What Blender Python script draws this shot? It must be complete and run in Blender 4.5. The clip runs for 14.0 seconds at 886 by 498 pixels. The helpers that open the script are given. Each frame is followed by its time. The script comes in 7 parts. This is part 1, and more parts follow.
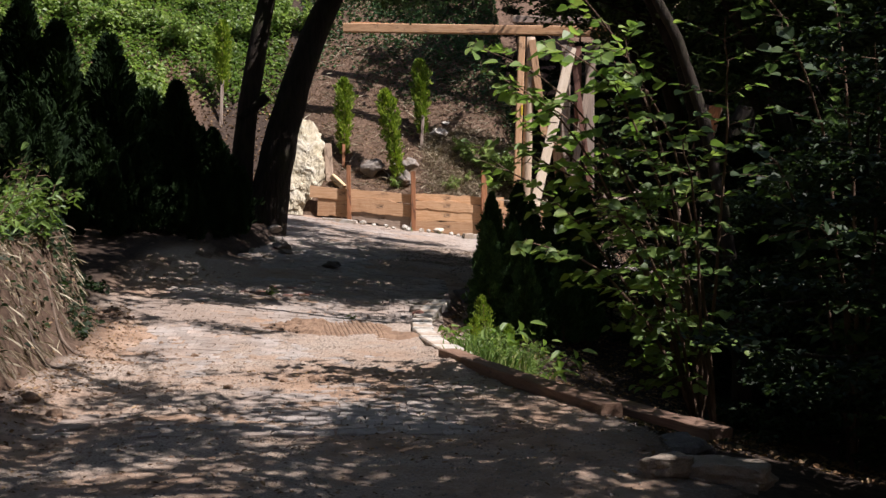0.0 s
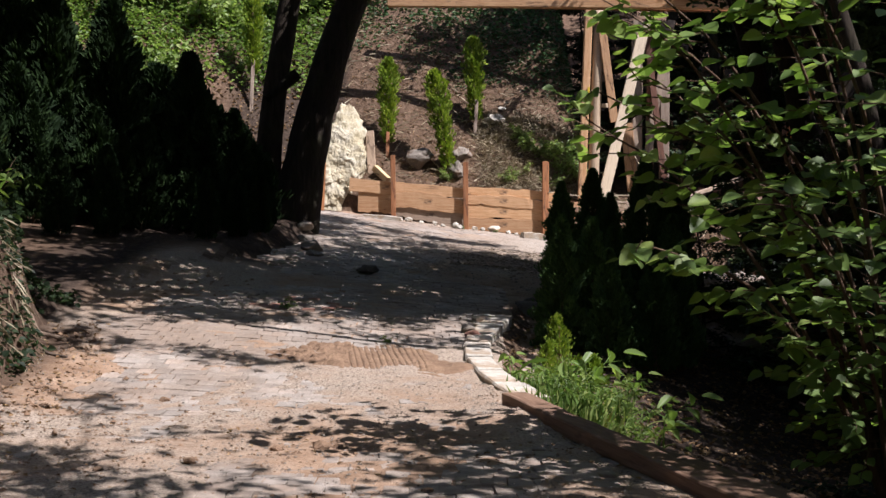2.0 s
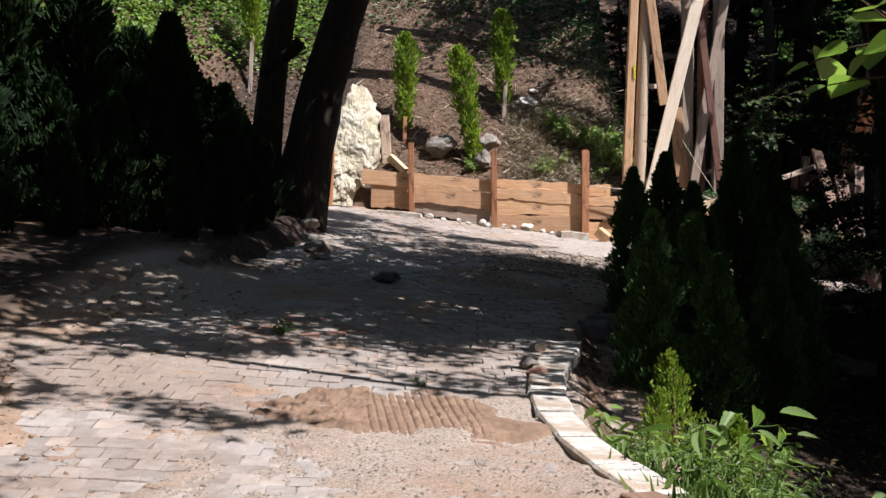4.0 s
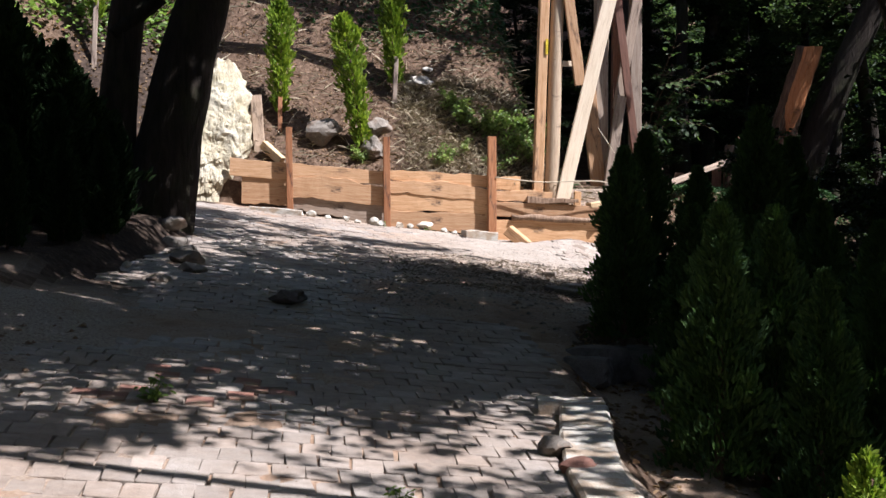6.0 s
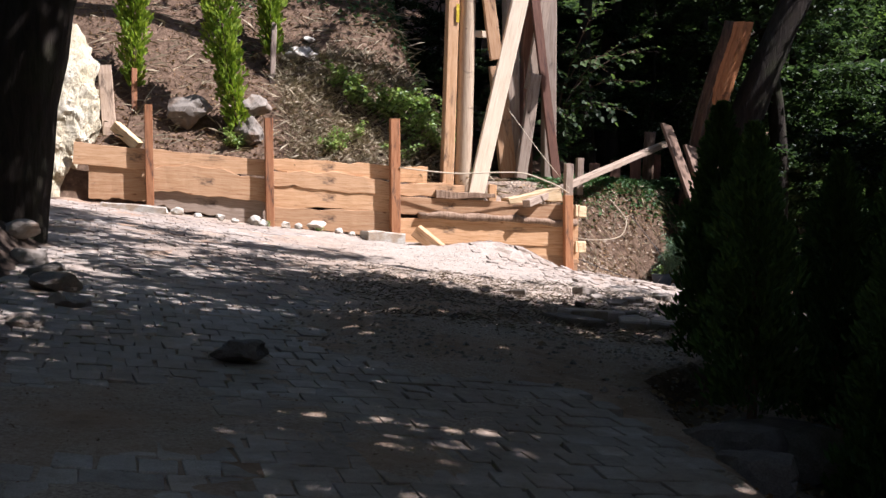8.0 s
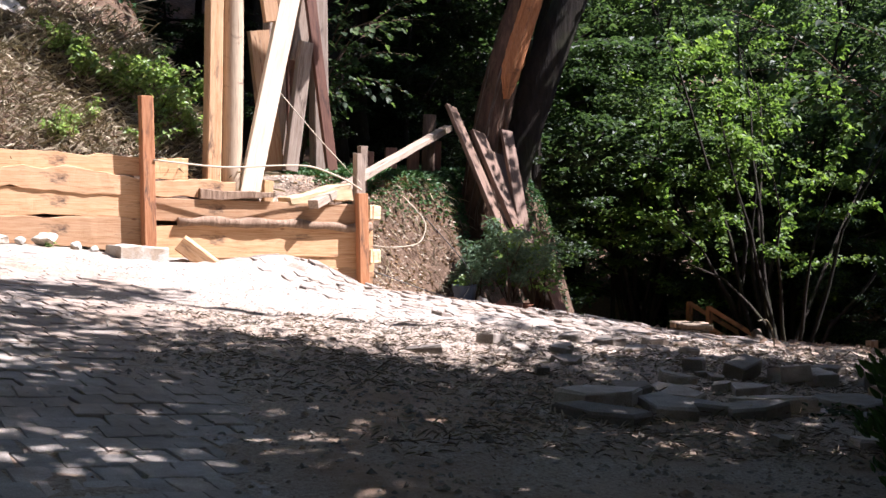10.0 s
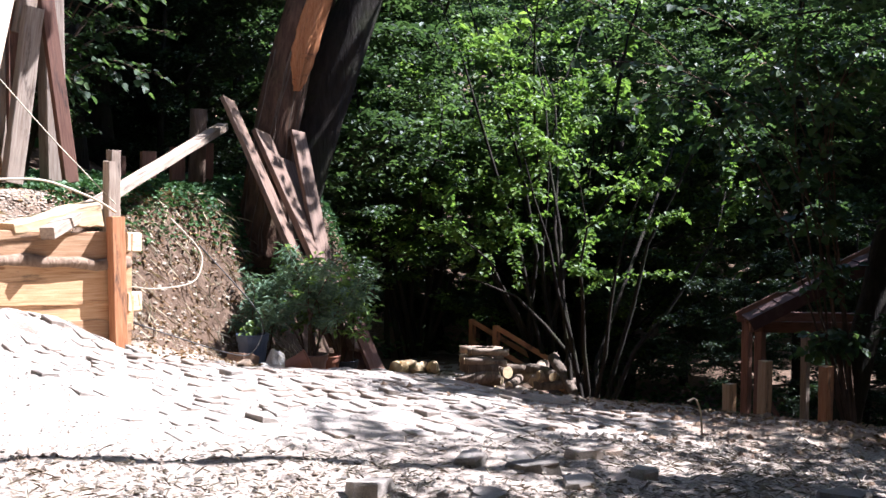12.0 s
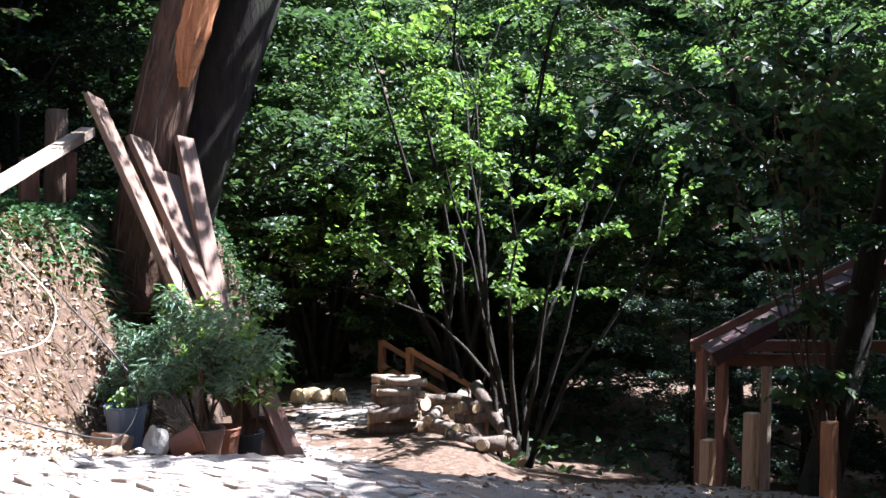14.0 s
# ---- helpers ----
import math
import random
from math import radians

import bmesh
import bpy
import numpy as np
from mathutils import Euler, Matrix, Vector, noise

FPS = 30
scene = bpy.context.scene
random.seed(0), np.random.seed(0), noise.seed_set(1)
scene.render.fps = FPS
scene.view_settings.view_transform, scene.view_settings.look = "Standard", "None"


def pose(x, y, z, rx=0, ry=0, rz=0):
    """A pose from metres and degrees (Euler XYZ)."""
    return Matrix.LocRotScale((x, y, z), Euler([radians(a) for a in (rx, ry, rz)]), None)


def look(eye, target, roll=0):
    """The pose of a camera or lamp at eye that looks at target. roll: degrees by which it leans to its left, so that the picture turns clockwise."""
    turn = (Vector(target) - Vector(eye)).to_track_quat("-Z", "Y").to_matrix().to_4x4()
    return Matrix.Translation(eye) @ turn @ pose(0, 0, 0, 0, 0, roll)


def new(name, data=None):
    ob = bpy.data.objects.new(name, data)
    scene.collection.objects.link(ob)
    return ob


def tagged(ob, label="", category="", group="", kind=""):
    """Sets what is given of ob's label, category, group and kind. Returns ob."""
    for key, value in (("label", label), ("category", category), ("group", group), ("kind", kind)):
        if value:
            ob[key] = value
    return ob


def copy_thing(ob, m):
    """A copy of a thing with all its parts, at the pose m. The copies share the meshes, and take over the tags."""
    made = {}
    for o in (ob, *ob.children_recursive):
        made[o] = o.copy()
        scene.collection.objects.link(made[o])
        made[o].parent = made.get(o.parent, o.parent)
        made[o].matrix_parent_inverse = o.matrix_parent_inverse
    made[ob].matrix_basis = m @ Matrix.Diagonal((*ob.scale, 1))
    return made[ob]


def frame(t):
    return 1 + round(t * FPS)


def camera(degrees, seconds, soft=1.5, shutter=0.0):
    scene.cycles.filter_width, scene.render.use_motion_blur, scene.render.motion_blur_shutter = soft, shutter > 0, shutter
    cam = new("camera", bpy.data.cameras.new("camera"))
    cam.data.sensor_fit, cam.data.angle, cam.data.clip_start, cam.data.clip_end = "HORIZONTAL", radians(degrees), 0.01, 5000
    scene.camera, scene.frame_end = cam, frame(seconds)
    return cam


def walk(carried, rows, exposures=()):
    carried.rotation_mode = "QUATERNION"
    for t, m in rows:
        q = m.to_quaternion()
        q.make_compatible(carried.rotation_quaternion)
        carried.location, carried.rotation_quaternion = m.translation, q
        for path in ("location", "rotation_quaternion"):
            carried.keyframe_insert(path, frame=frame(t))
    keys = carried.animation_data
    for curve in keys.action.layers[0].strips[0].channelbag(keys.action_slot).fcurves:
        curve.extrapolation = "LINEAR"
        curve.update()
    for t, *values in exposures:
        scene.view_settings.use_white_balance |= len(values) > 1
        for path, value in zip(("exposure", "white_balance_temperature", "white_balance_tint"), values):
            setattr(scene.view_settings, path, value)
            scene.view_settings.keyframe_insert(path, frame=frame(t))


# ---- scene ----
cam = camera(38, 14.0)
PATH = [
    (0, look((0.017, -0.024, 1.654), (0.522, 9.960, 1.386), 0.08)),
    (0.5, look((0.021, 1.038, 1.608), (0.442, 11.026, 1.348), 0.32)),
    (1, look((0.045, 2.034, 1.600), (0.399, 12.025, 1.333), 0.40)),
    (1.5, look((0.093, 3.024, 1.569), (0.334, 13.018, 1.293), 0.19)),
    (2, look((0.108, 4.097, 1.590), (0.215, 14.093, 1.311), 0.20)),
    (2.5, look((0.120, 5.048, 1.566), (0.086, 15.044, 1.282), 0.11)),
    (2.7, look((0.118, 5.454, 1.558), (0.005, 15.450, 1.273), 0.18)),
    (4.8, look((-0.485, 9.793, 1.534), (-0.091, 19.781, 1.238), 0.21)),
    (5, look((-0.538, 10.207, 1.533), (-0.013, 20.189, 1.244), 0.17)),
    (5.5, look((-0.716, 11.187, 1.494), (0.156, 21.144, 1.180), 0.14)),
    (6, look((-0.862, 12.249, 1.520), (0.344, 22.171, 1.207), 0.06)),
    (6.5, look((-1.006, 13.240, 1.568), (0.525, 23.117, 1.249), 0.09)),
    (7, look((-1.069, 14.193, 1.575), (0.690, 24.031, 1.243), 0.15)),
    (7.2, look((-1.129, 14.635, 1.528), (0.748, 24.451, 1.187), 0.19)),
    (9.3, look((-2.518, 19.636, 1.830), (1.895, 28.594, 1.311), -0.22)),
    (9.5, look((-2.511, 20.158, 1.843), (2.169, 28.978, 1.298), -0.20)),
    (10, look((-2.229, 21.339, 1.908), (3.052, 29.812, 1.342), -0.26)),
    (10.5, look((-1.907, 22.322, 2.042), (3.840, 30.485, 1.465), -0.17)),
    (11, look((-1.448, 23.362, 2.147), (4.742, 31.193, 1.560), -0.15)),
    (11.5, look((-0.981, 24.368, 2.132), (5.632, 31.846, 1.533), 0.01)),
    (12, look((-0.417, 25.336, 2.148), (6.508, 32.524, 1.534), 0.18)),
    (12.5, look((0.097, 26.152, 2.193), (7.252, 33.108, 1.553), 0.23)),
    (13, look((0.674, 26.910, 2.330), (8.008, 33.676, 1.673), 0.21)),
    (13.5, look((1.096, 27.495, 2.391), (8.539, 34.140, 1.731), 0.26)),
    (14, look((1.561, 27.887, 2.367), (9.066, 34.463, 1.717), 0.27)),
]
walk(cam, PATH, [(0.0, 0.92, 6350, 20), (2.7, 0.98, 6150, 18), (5.0, 1.2, 5950, 16), (7.2, 1.38, 6000, 19), (9.5, 1.66, 6100, 22), (10.0, 1.94, 6000, 22), (11.0, 2.2, 5700, 20), (12.0, 2.22, 5600, 17), (13.0, 2.6, 5550, 17), (14.0, 2.88, 5400, 16)])

# ---- world, sun ----
SUN = Vector((0.55, -0.33, 0.88)).normalized()
world = bpy.data.worlds.new("world")
scene.world = world
world.use_nodes = True
_nt = world.node_tree
_sky = _nt.nodes.new("ShaderNodeTexSky")
_sky.sky_type, _sky.sun_disc = "NISHITA", False
_sky.sun_elevation = math.asin(SUN.z)
_sky.sun_rotation = math.atan2(SUN.x, SUN.y)
_nt.links.new(_sky.outputs[0], _nt.nodes["Background"].inputs[0])
_nt.nodes["Background"].inputs[1].default_value = 0.068
_sun = new("sun", bpy.data.lights.new("sun", "SUN"))
_sun.data.energy, _sun.data.angle, _sun.data.color = 5.0, radians(0.5), (1.0, 0.97, 0.93)
_sun.matrix_world = look(SUN * 60, (0, 0, 0))

RNG = np.random.default_rng(7)


# ---- materials ----
def shader(name, rough=0.8, metal=0.0, spec=0.3):
    m = bpy.data.materials.new(name)
    m.use_nodes = True
    nt = m.node_tree
    b = nt.nodes["Principled BSDF"]
    b.inputs["Roughness"].default_value, b.inputs["Metallic"].default_value = rough, metal
    b.inputs["Specular IOR Level"].default_value = spec
    return m, nt, b


def node(nt, kind, **values):
    n = nt.nodes.new(kind)
    for key, v in values.items():
        n.inputs[key.replace("_", " ")].default_value = v
    return n


def coords(nt, stretch=(1, 1, 1), which="Object"):
    tc = nt.nodes.new("ShaderNodeTexCoord")
    mp = node(nt, "ShaderNodeMapping", Scale=stretch)
    nt.links.new(tc.outputs[which], mp.inputs[0])
    return mp.outputs[0]


def position(nt, stretch=(1, 1, 1)):
    geo = nt.nodes.new("ShaderNodeNewGeometry")
    mp = node(nt, "ShaderNodeMapping", Scale=stretch)
    nt.links.new(geo.outputs["Position"], mp.inputs[0])
    return mp.outputs[0]


def noise_tex(nt, vec, scale, detail=6.0, rough=0.6, warp=0.0):
    n = node(nt, "ShaderNodeTexNoise", Scale=scale, Detail=detail, Roughness=rough, Distortion=warp)
    nt.links.new(vec, n.inputs["Vector"])
    return n.outputs["Fac"]


def ramp(nt, fac, stops):
    r = nt.nodes.new("ShaderNodeValToRGB")
    e = r.color_ramp.elements
    while len(e) < len(stops):
        e.new(0.5)
    for el, (p, c) in zip(e, stops):
        el.position, el.color = p, (*c, 1) if len(c) == 3 else c
    nt.links.new(fac, r.inputs[0])
    return r.outputs[0]


def mixc(nt, fac, a, b, kind="MIX"):
    n = nt.nodes.new("ShaderNodeMix")
    n.data_type, n.blend_type = "RGBA", kind
    for i, v in ((0, fac), (6, a), (7, b)):
        if isinstance(v, (int, float)):
            n.inputs[i].default_value = v
        elif isinstance(v, tuple):
            n.inputs[i].default_value = (*v, 1)
        else:
            nt.links.new(v, n.inputs[i])
    return n.outputs[2]


def bump(nt, bsdf, height, strength=0.4, dist=0.02, chain=None):
    b = node(nt, "ShaderNodeBump", Strength=strength, Distance=dist)
    nt.links.new(height, b.inputs["Height"])
    if chain is not None:
        nt.links.new(chain, b.inputs["Normal"])
    nt.links.new(b.outputs[0], bsdf.inputs["Normal"])
    return b.outputs[0]


def chance(nt):
    """One random number for each object and each loose piece of a mesh."""
    o = nt.nodes.new("ShaderNodeObjectInfo")
    g = nt.nodes.new("ShaderNodeNewGeometry")
    a = nt.nodes.new("ShaderNodeMath")
    a.operation = "ADD"
    nt.links.new(o.outputs["Random"], a.inputs[0])
    nt.links.new(g.outputs["Random Per Island"], a.inputs[1])
    f = nt.nodes.new("ShaderNodeMath")
    f.operation = "FRACT"
    nt.links.new(a.outputs[0], f.inputs[0])
    return f.outputs[0]


def rocky(name, stops, scale=2.0, rough=0.85, rel=0.5, patch=None, vary=0.0, dirt=None):
    m, nt, b = shader(name, rough)
    v = coords(nt)
    col = ramp(nt, noise_tex(nt, v, scale, 9, 0.65, 0.4), stops)
    if patch:
        f = ramp(nt, noise_tex(nt, v, scale * 0.6, 5, 0.7), [(0.5, (0, 0, 0)), (0.62, (1, 1, 1))])
        col = mixc(nt, f, col, patch)
    speck = ramp(nt, noise_tex(nt, v, scale * 22, 3, 0.7), [(0.3, (0.62, 0.62, 0.62)), (0.7, (1.15, 1.15, 1.15))])
    col = mixc(nt, 1.0, col, speck, "MULTIPLY")
    if vary:
        tone = ramp(nt, chance(nt), [(0.0, (1 - vary, 1 - vary, 1 - vary)), (0.8, (1, 1, 1)), (1.0, (1 + vary * 0.5, 1 + vary * 0.2, 1))])
        col = mixc(nt, 1.0, col, tone, "MULTIPLY")
    if dirt:  # earth trodden over the stones in patches
        w = position(nt)
        f = ramp(nt, noise_tex(nt, w, 0.55, 7, 0.68, 0.4), [(0.40, (0, 0, 0)), (0.60, (0.85, 0.85, 0.85))])
        soil = ramp(nt, noise_tex(nt, w, 14.0, 6, 0.7), [(0.3, tuple(c * 0.6 for c in dirt)), (0.7, dirt)])
        col = mixc(nt, f, col, soil)
    nt.links.new(col, b.inputs["Base Color"])
    n1 = bump(nt, b, noise_tex(nt, v, scale * 3, 9, 0.7), rel, 0.05)
    bump(nt, b, noise_tex(nt, v, scale * 30, 4, 0.6), 0.3, 0.008, n1)
    return m


def sawn(name, a, bcol, dark, stretch=(0.9, 16, 16), rough=0.75, stain=(0.06, 0.04, 0.03), stained=0.58):
    """Sawn timber; the grain runs along each piece's own x axis."""
    m, nt, b = shader(name, rough)
    v = coords(nt, stretch)
    plain = coords(nt)
    col = ramp(nt, noise_tex(nt, v, 3.0, 8, 0.65, 0.8), [(0.3, dark), (0.42, a), (0.68, bcol)])
    st = ramp(nt, noise_tex(nt, coords(nt, (1, 4, 4)), 1.6, 6, 0.7, 0.5), [(stained, (0, 0, 0)), (stained + 0.14, (1, 1, 1))])
    col = mixc(nt, st, col, stain)
    knots = nt.nodes.new("ShaderNodeTexVoronoi")
    knots.inputs["Scale"].default_value = 2.2
    nt.links.new(coords(nt, (1, 2.2, 2.2)), knots.inputs["Vector"])
    kn = ramp(nt, knots.outputs["Distance"], [(0.045, (1, 1, 1)), (0.09, (0, 0, 0))])
    col = mixc(nt, kn, col, dark)
    tone = ramp(nt, chance(nt), [(0.0, (0.72, 0.7, 0.7)), (0.5, (1, 1, 1)), (1.0, (1.12, 1.08, 1.0))])
    col = mixc(nt, 1.0, col, tone, "MULTIPLY")
    nt.links.new(col, b.inputs["Base Color"])
    n1 = bump(nt, b, noise_tex(nt, v, 6, 8, 0.7), 0.45, 0.01)
    bump(nt, b, noise_tex(nt, plain, 60, 3, 0.6), 0.15, 0.003, n1)
    return m


def barky(name, a, bcol, green=0.0):
    m, nt, b = shader(name, 0.92, spec=0.15)
    v = position(nt, (9, 9, 1.6))
    h = noise_tex(nt, v, 1.4, 9, 0.7, 0.6)
    col = ramp(nt, h, [(0.3, a), (0.7, bcol)])
    col = mixc(nt, 1.0, col, ramp(nt, chance(nt), [(0.0, (0.7, 0.7, 0.7)), (1.0, (1.2, 1.15, 1.1))]), "MULTIPLY")
    if green:
        f = ramp(nt, noise_tex(nt, position(nt), 1.5, 5, 0.7), [(0.5, (0, 0, 0)), (0.7, (green, green, green))])
        col = mixc(nt, f, col, (0.05, 0.065, 0.02))
    nt.links.new(col, b.inputs["Base Color"])
    bump(nt, b, h, 0.9, 0.05)
    return m


def leafy(name, c0, c1, c2, through_light=0.35, rough=0.55, spec=0.25):
    m, nt, b = shader(name, rough, spec=spec)
    r = chance(nt)
    col = ramp(nt, r, [(0.0, c0), (0.55, c1), (1.0, c2)])
    n = ramp(nt, noise_tex(nt, position(nt), 0.7, 3, 0.5), [(0.3, (0.7, 0.75, 0.7)), (0.7, (1.2, 1.15, 1.0))])
    col = mixc(nt, 1.0, col, n, "MULTIPLY")
    nt.links.new(col, b.inputs["Base Color"])
    t = nt.nodes.new("ShaderNodeBsdfTranslucent")
    warm = mixc(nt, 1.0, col, (1.3, 1.42, 0.78), "MULTIPLY")
    nt.links.new(warm, t.inputs[0])
    mx = nt.nodes.new("ShaderNodeMixShader")
    mx.inputs[0].default_value = through_light
    nt.links.new(b.outputs[0], mx.inputs[1])
    nt.links.new(t.outputs[0], mx.inputs[2])
    nt.links.new(mx.outputs[0], nt.nodes["Material Output"].inputs[0])
    return m


def plain(name, col, rough=0.5, metal=0.0, dirt=0.25, scale=6.0):
    m, nt, b = shader(name, rough, metal)
    v = coords(nt)
    d = ramp(nt, noise_tex(nt, v, scale, 7, 0.7), [(0.35, tuple(c * (1 - dirt) for c in col)), (0.7, col)])
    d = mixc(nt, ramp(nt, noise_tex(nt, v, scale * 0.5, 5, 0.7), [(0.55, (0, 0, 0)), (0.75, (dirt, dirt, dirt))]), d, (0.16, 0.12, 0.085))
    nt.links.new(d, b.inputs["Base Color"])
    bump(nt, b, noise_tex(nt, v, scale * 8, 3), 0.1, 0.003)
    return m


def earth_material():
    m, nt, b = shader("earth", 0.95, spec=0.1)
    p = position(nt)
    big = noise_tex(nt, p, 0.45, 6, 0.65, 0.5)
    mid = noise_tex(nt, p, 3.0, 8, 0.7, 0.3)
    fine = noise_tex(nt, p, 45.0, 5, 0.75)
    clay = ramp(nt, mid, [(0.3, (0.17, 0.105, 0.065)), (0.5, (0.29, 0.195, 0.13)), (0.7, (0.38, 0.28, 0.20))])
    gravel = ramp(nt, fine, [(0.3, (0.12, 0.09, 0.066)), (0.5, (0.30, 0.24, 0.185)), (0.72, (0.46, 0.40, 0.33))])
    col = mixc(nt, ramp(nt, big, [(0.42, (0, 0, 0)), (0.58, (1, 1, 1))]), clay, gravel)
    # the yard before the timber wall is grey gravel
    sep = nt.nodes.new("ShaderNodeSeparateXYZ")
    nt.links.new(p, sep.inputs[0])

    def over(sock, lo, hi):
        r = nt.nodes.new("ShaderNodeMapRange")
        r.interpolation_type = "SMOOTHSTEP"
        r.inputs[1].default_value, r.inputs[2].default_value = lo, hi
        nt.links.new(sock, r.inputs[0])
        return r.outputs[0]

    yard = mixc(nt, over(sep.outputs[0], -0.5, 3.0), (0, 0, 0), over(sep.outputs[1], 26.5, 30.0))
    yard = mixc(nt, over(sep.outputs[0], 9.2, 7.4), (0, 0, 0), yard)
    yard = mixc(nt, over(sep.outputs[1], 36.95, 36.8), (0, 0, 0), yard)
    stone = ramp(nt, mid, [(0.3, (0.22, 0.19, 0.16)), (0.6, (0.40, 0.37, 0.33)), (0.8, (0.48, 0.45, 0.41))])
    stone = mixc(nt, 0.55, stone, gravel)
    chips = ramp(nt, noise_tex(nt, position(nt, (1, 2.2, 1)), 20.0, 7, 0.85), [(0.36, (0.10, 0.075, 0.055)), (0.52, (0.33, 0.265, 0.21)), (0.66, (0.54, 0.47, 0.395))])
    stone = mixc(nt, over(sep.outputs[1], 32.4, 30.6), stone, chips)
    col = mixc(nt, yard, col, stone)
    # litter and humus on slopes and under the trees
    geo = nt.nodes.new("ShaderNodeNewGeometry")
    sn = nt.nodes.new("ShaderNodeSeparateXYZ")
    nt.links.new(geo.outputs["True Normal"], sn.inputs[0])
    steep = over(sn.outputs[2], 0.93, 0.75)
    litter = ramp(nt, noise_tex(nt, p, 9.0, 8, 0.75), [(0.3, (0.045, 0.028, 0.018)), (0.5, (0.105, 0.068, 0.045)), (0.72, (0.21, 0.145, 0.10))])
    col = mixc(nt, steep, col, litter)
    col = mixc(nt, over(sep.outputs[1], 37.3, 38.6), col, litter)
    # hedge foot: dark soil, blackened further for the shade on it
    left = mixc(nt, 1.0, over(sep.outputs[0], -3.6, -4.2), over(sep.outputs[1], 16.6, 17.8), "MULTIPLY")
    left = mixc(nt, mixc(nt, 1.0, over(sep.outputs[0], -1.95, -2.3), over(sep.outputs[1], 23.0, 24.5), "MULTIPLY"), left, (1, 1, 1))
    # dark soil ramp whose near-black tone also holds shade
    shaded_humus = ramp(nt, noise_tex(nt, p, 11.0, 8, 0.75), [(0.3, (0.016, 0.012, 0.009)), (0.5, (0.045, 0.032, 0.024)), (0.72, (0.10, 0.072, 0.052))])
    col = mixc(nt, left, col, shaded_humus)
    # verge under the thicket, its shade put into the soil colour
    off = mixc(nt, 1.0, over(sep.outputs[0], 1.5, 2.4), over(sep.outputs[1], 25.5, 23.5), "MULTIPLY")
    col = mixc(nt, off, col, shaded_humus)
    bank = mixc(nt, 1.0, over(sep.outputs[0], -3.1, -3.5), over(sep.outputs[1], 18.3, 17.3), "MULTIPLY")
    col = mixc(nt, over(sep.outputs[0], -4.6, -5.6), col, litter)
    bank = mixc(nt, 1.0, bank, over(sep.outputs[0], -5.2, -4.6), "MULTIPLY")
    col = mixc(nt, bank, col, mixc(nt, 0.45, litter, shaded_humus))
    dot = nt.nodes.new("ShaderNodeVectorMath")
    dot.operation = "DOT_PRODUCT"
    nt.links.new(p, dot.inputs[0])
    dot.inputs[1].default_value = (0.704, -0.712, 0)
    woods = over(dot.outputs["Value"], -18.2, -17.6)
    col = mixc(nt, mixc(nt, 1.0, over(sep.outputs[0], 11.5, 14.0), woods, "MULTIPLY"), col, litter)
    nt.links.new(col, b.inputs["Base Color"])
    n1 = bump(nt, b, noise_tex(nt, p, 6, 8, 0.75), 0.7, 0.06)
    bump(nt, b, fine, 0.6, 0.012, n1)
    return m


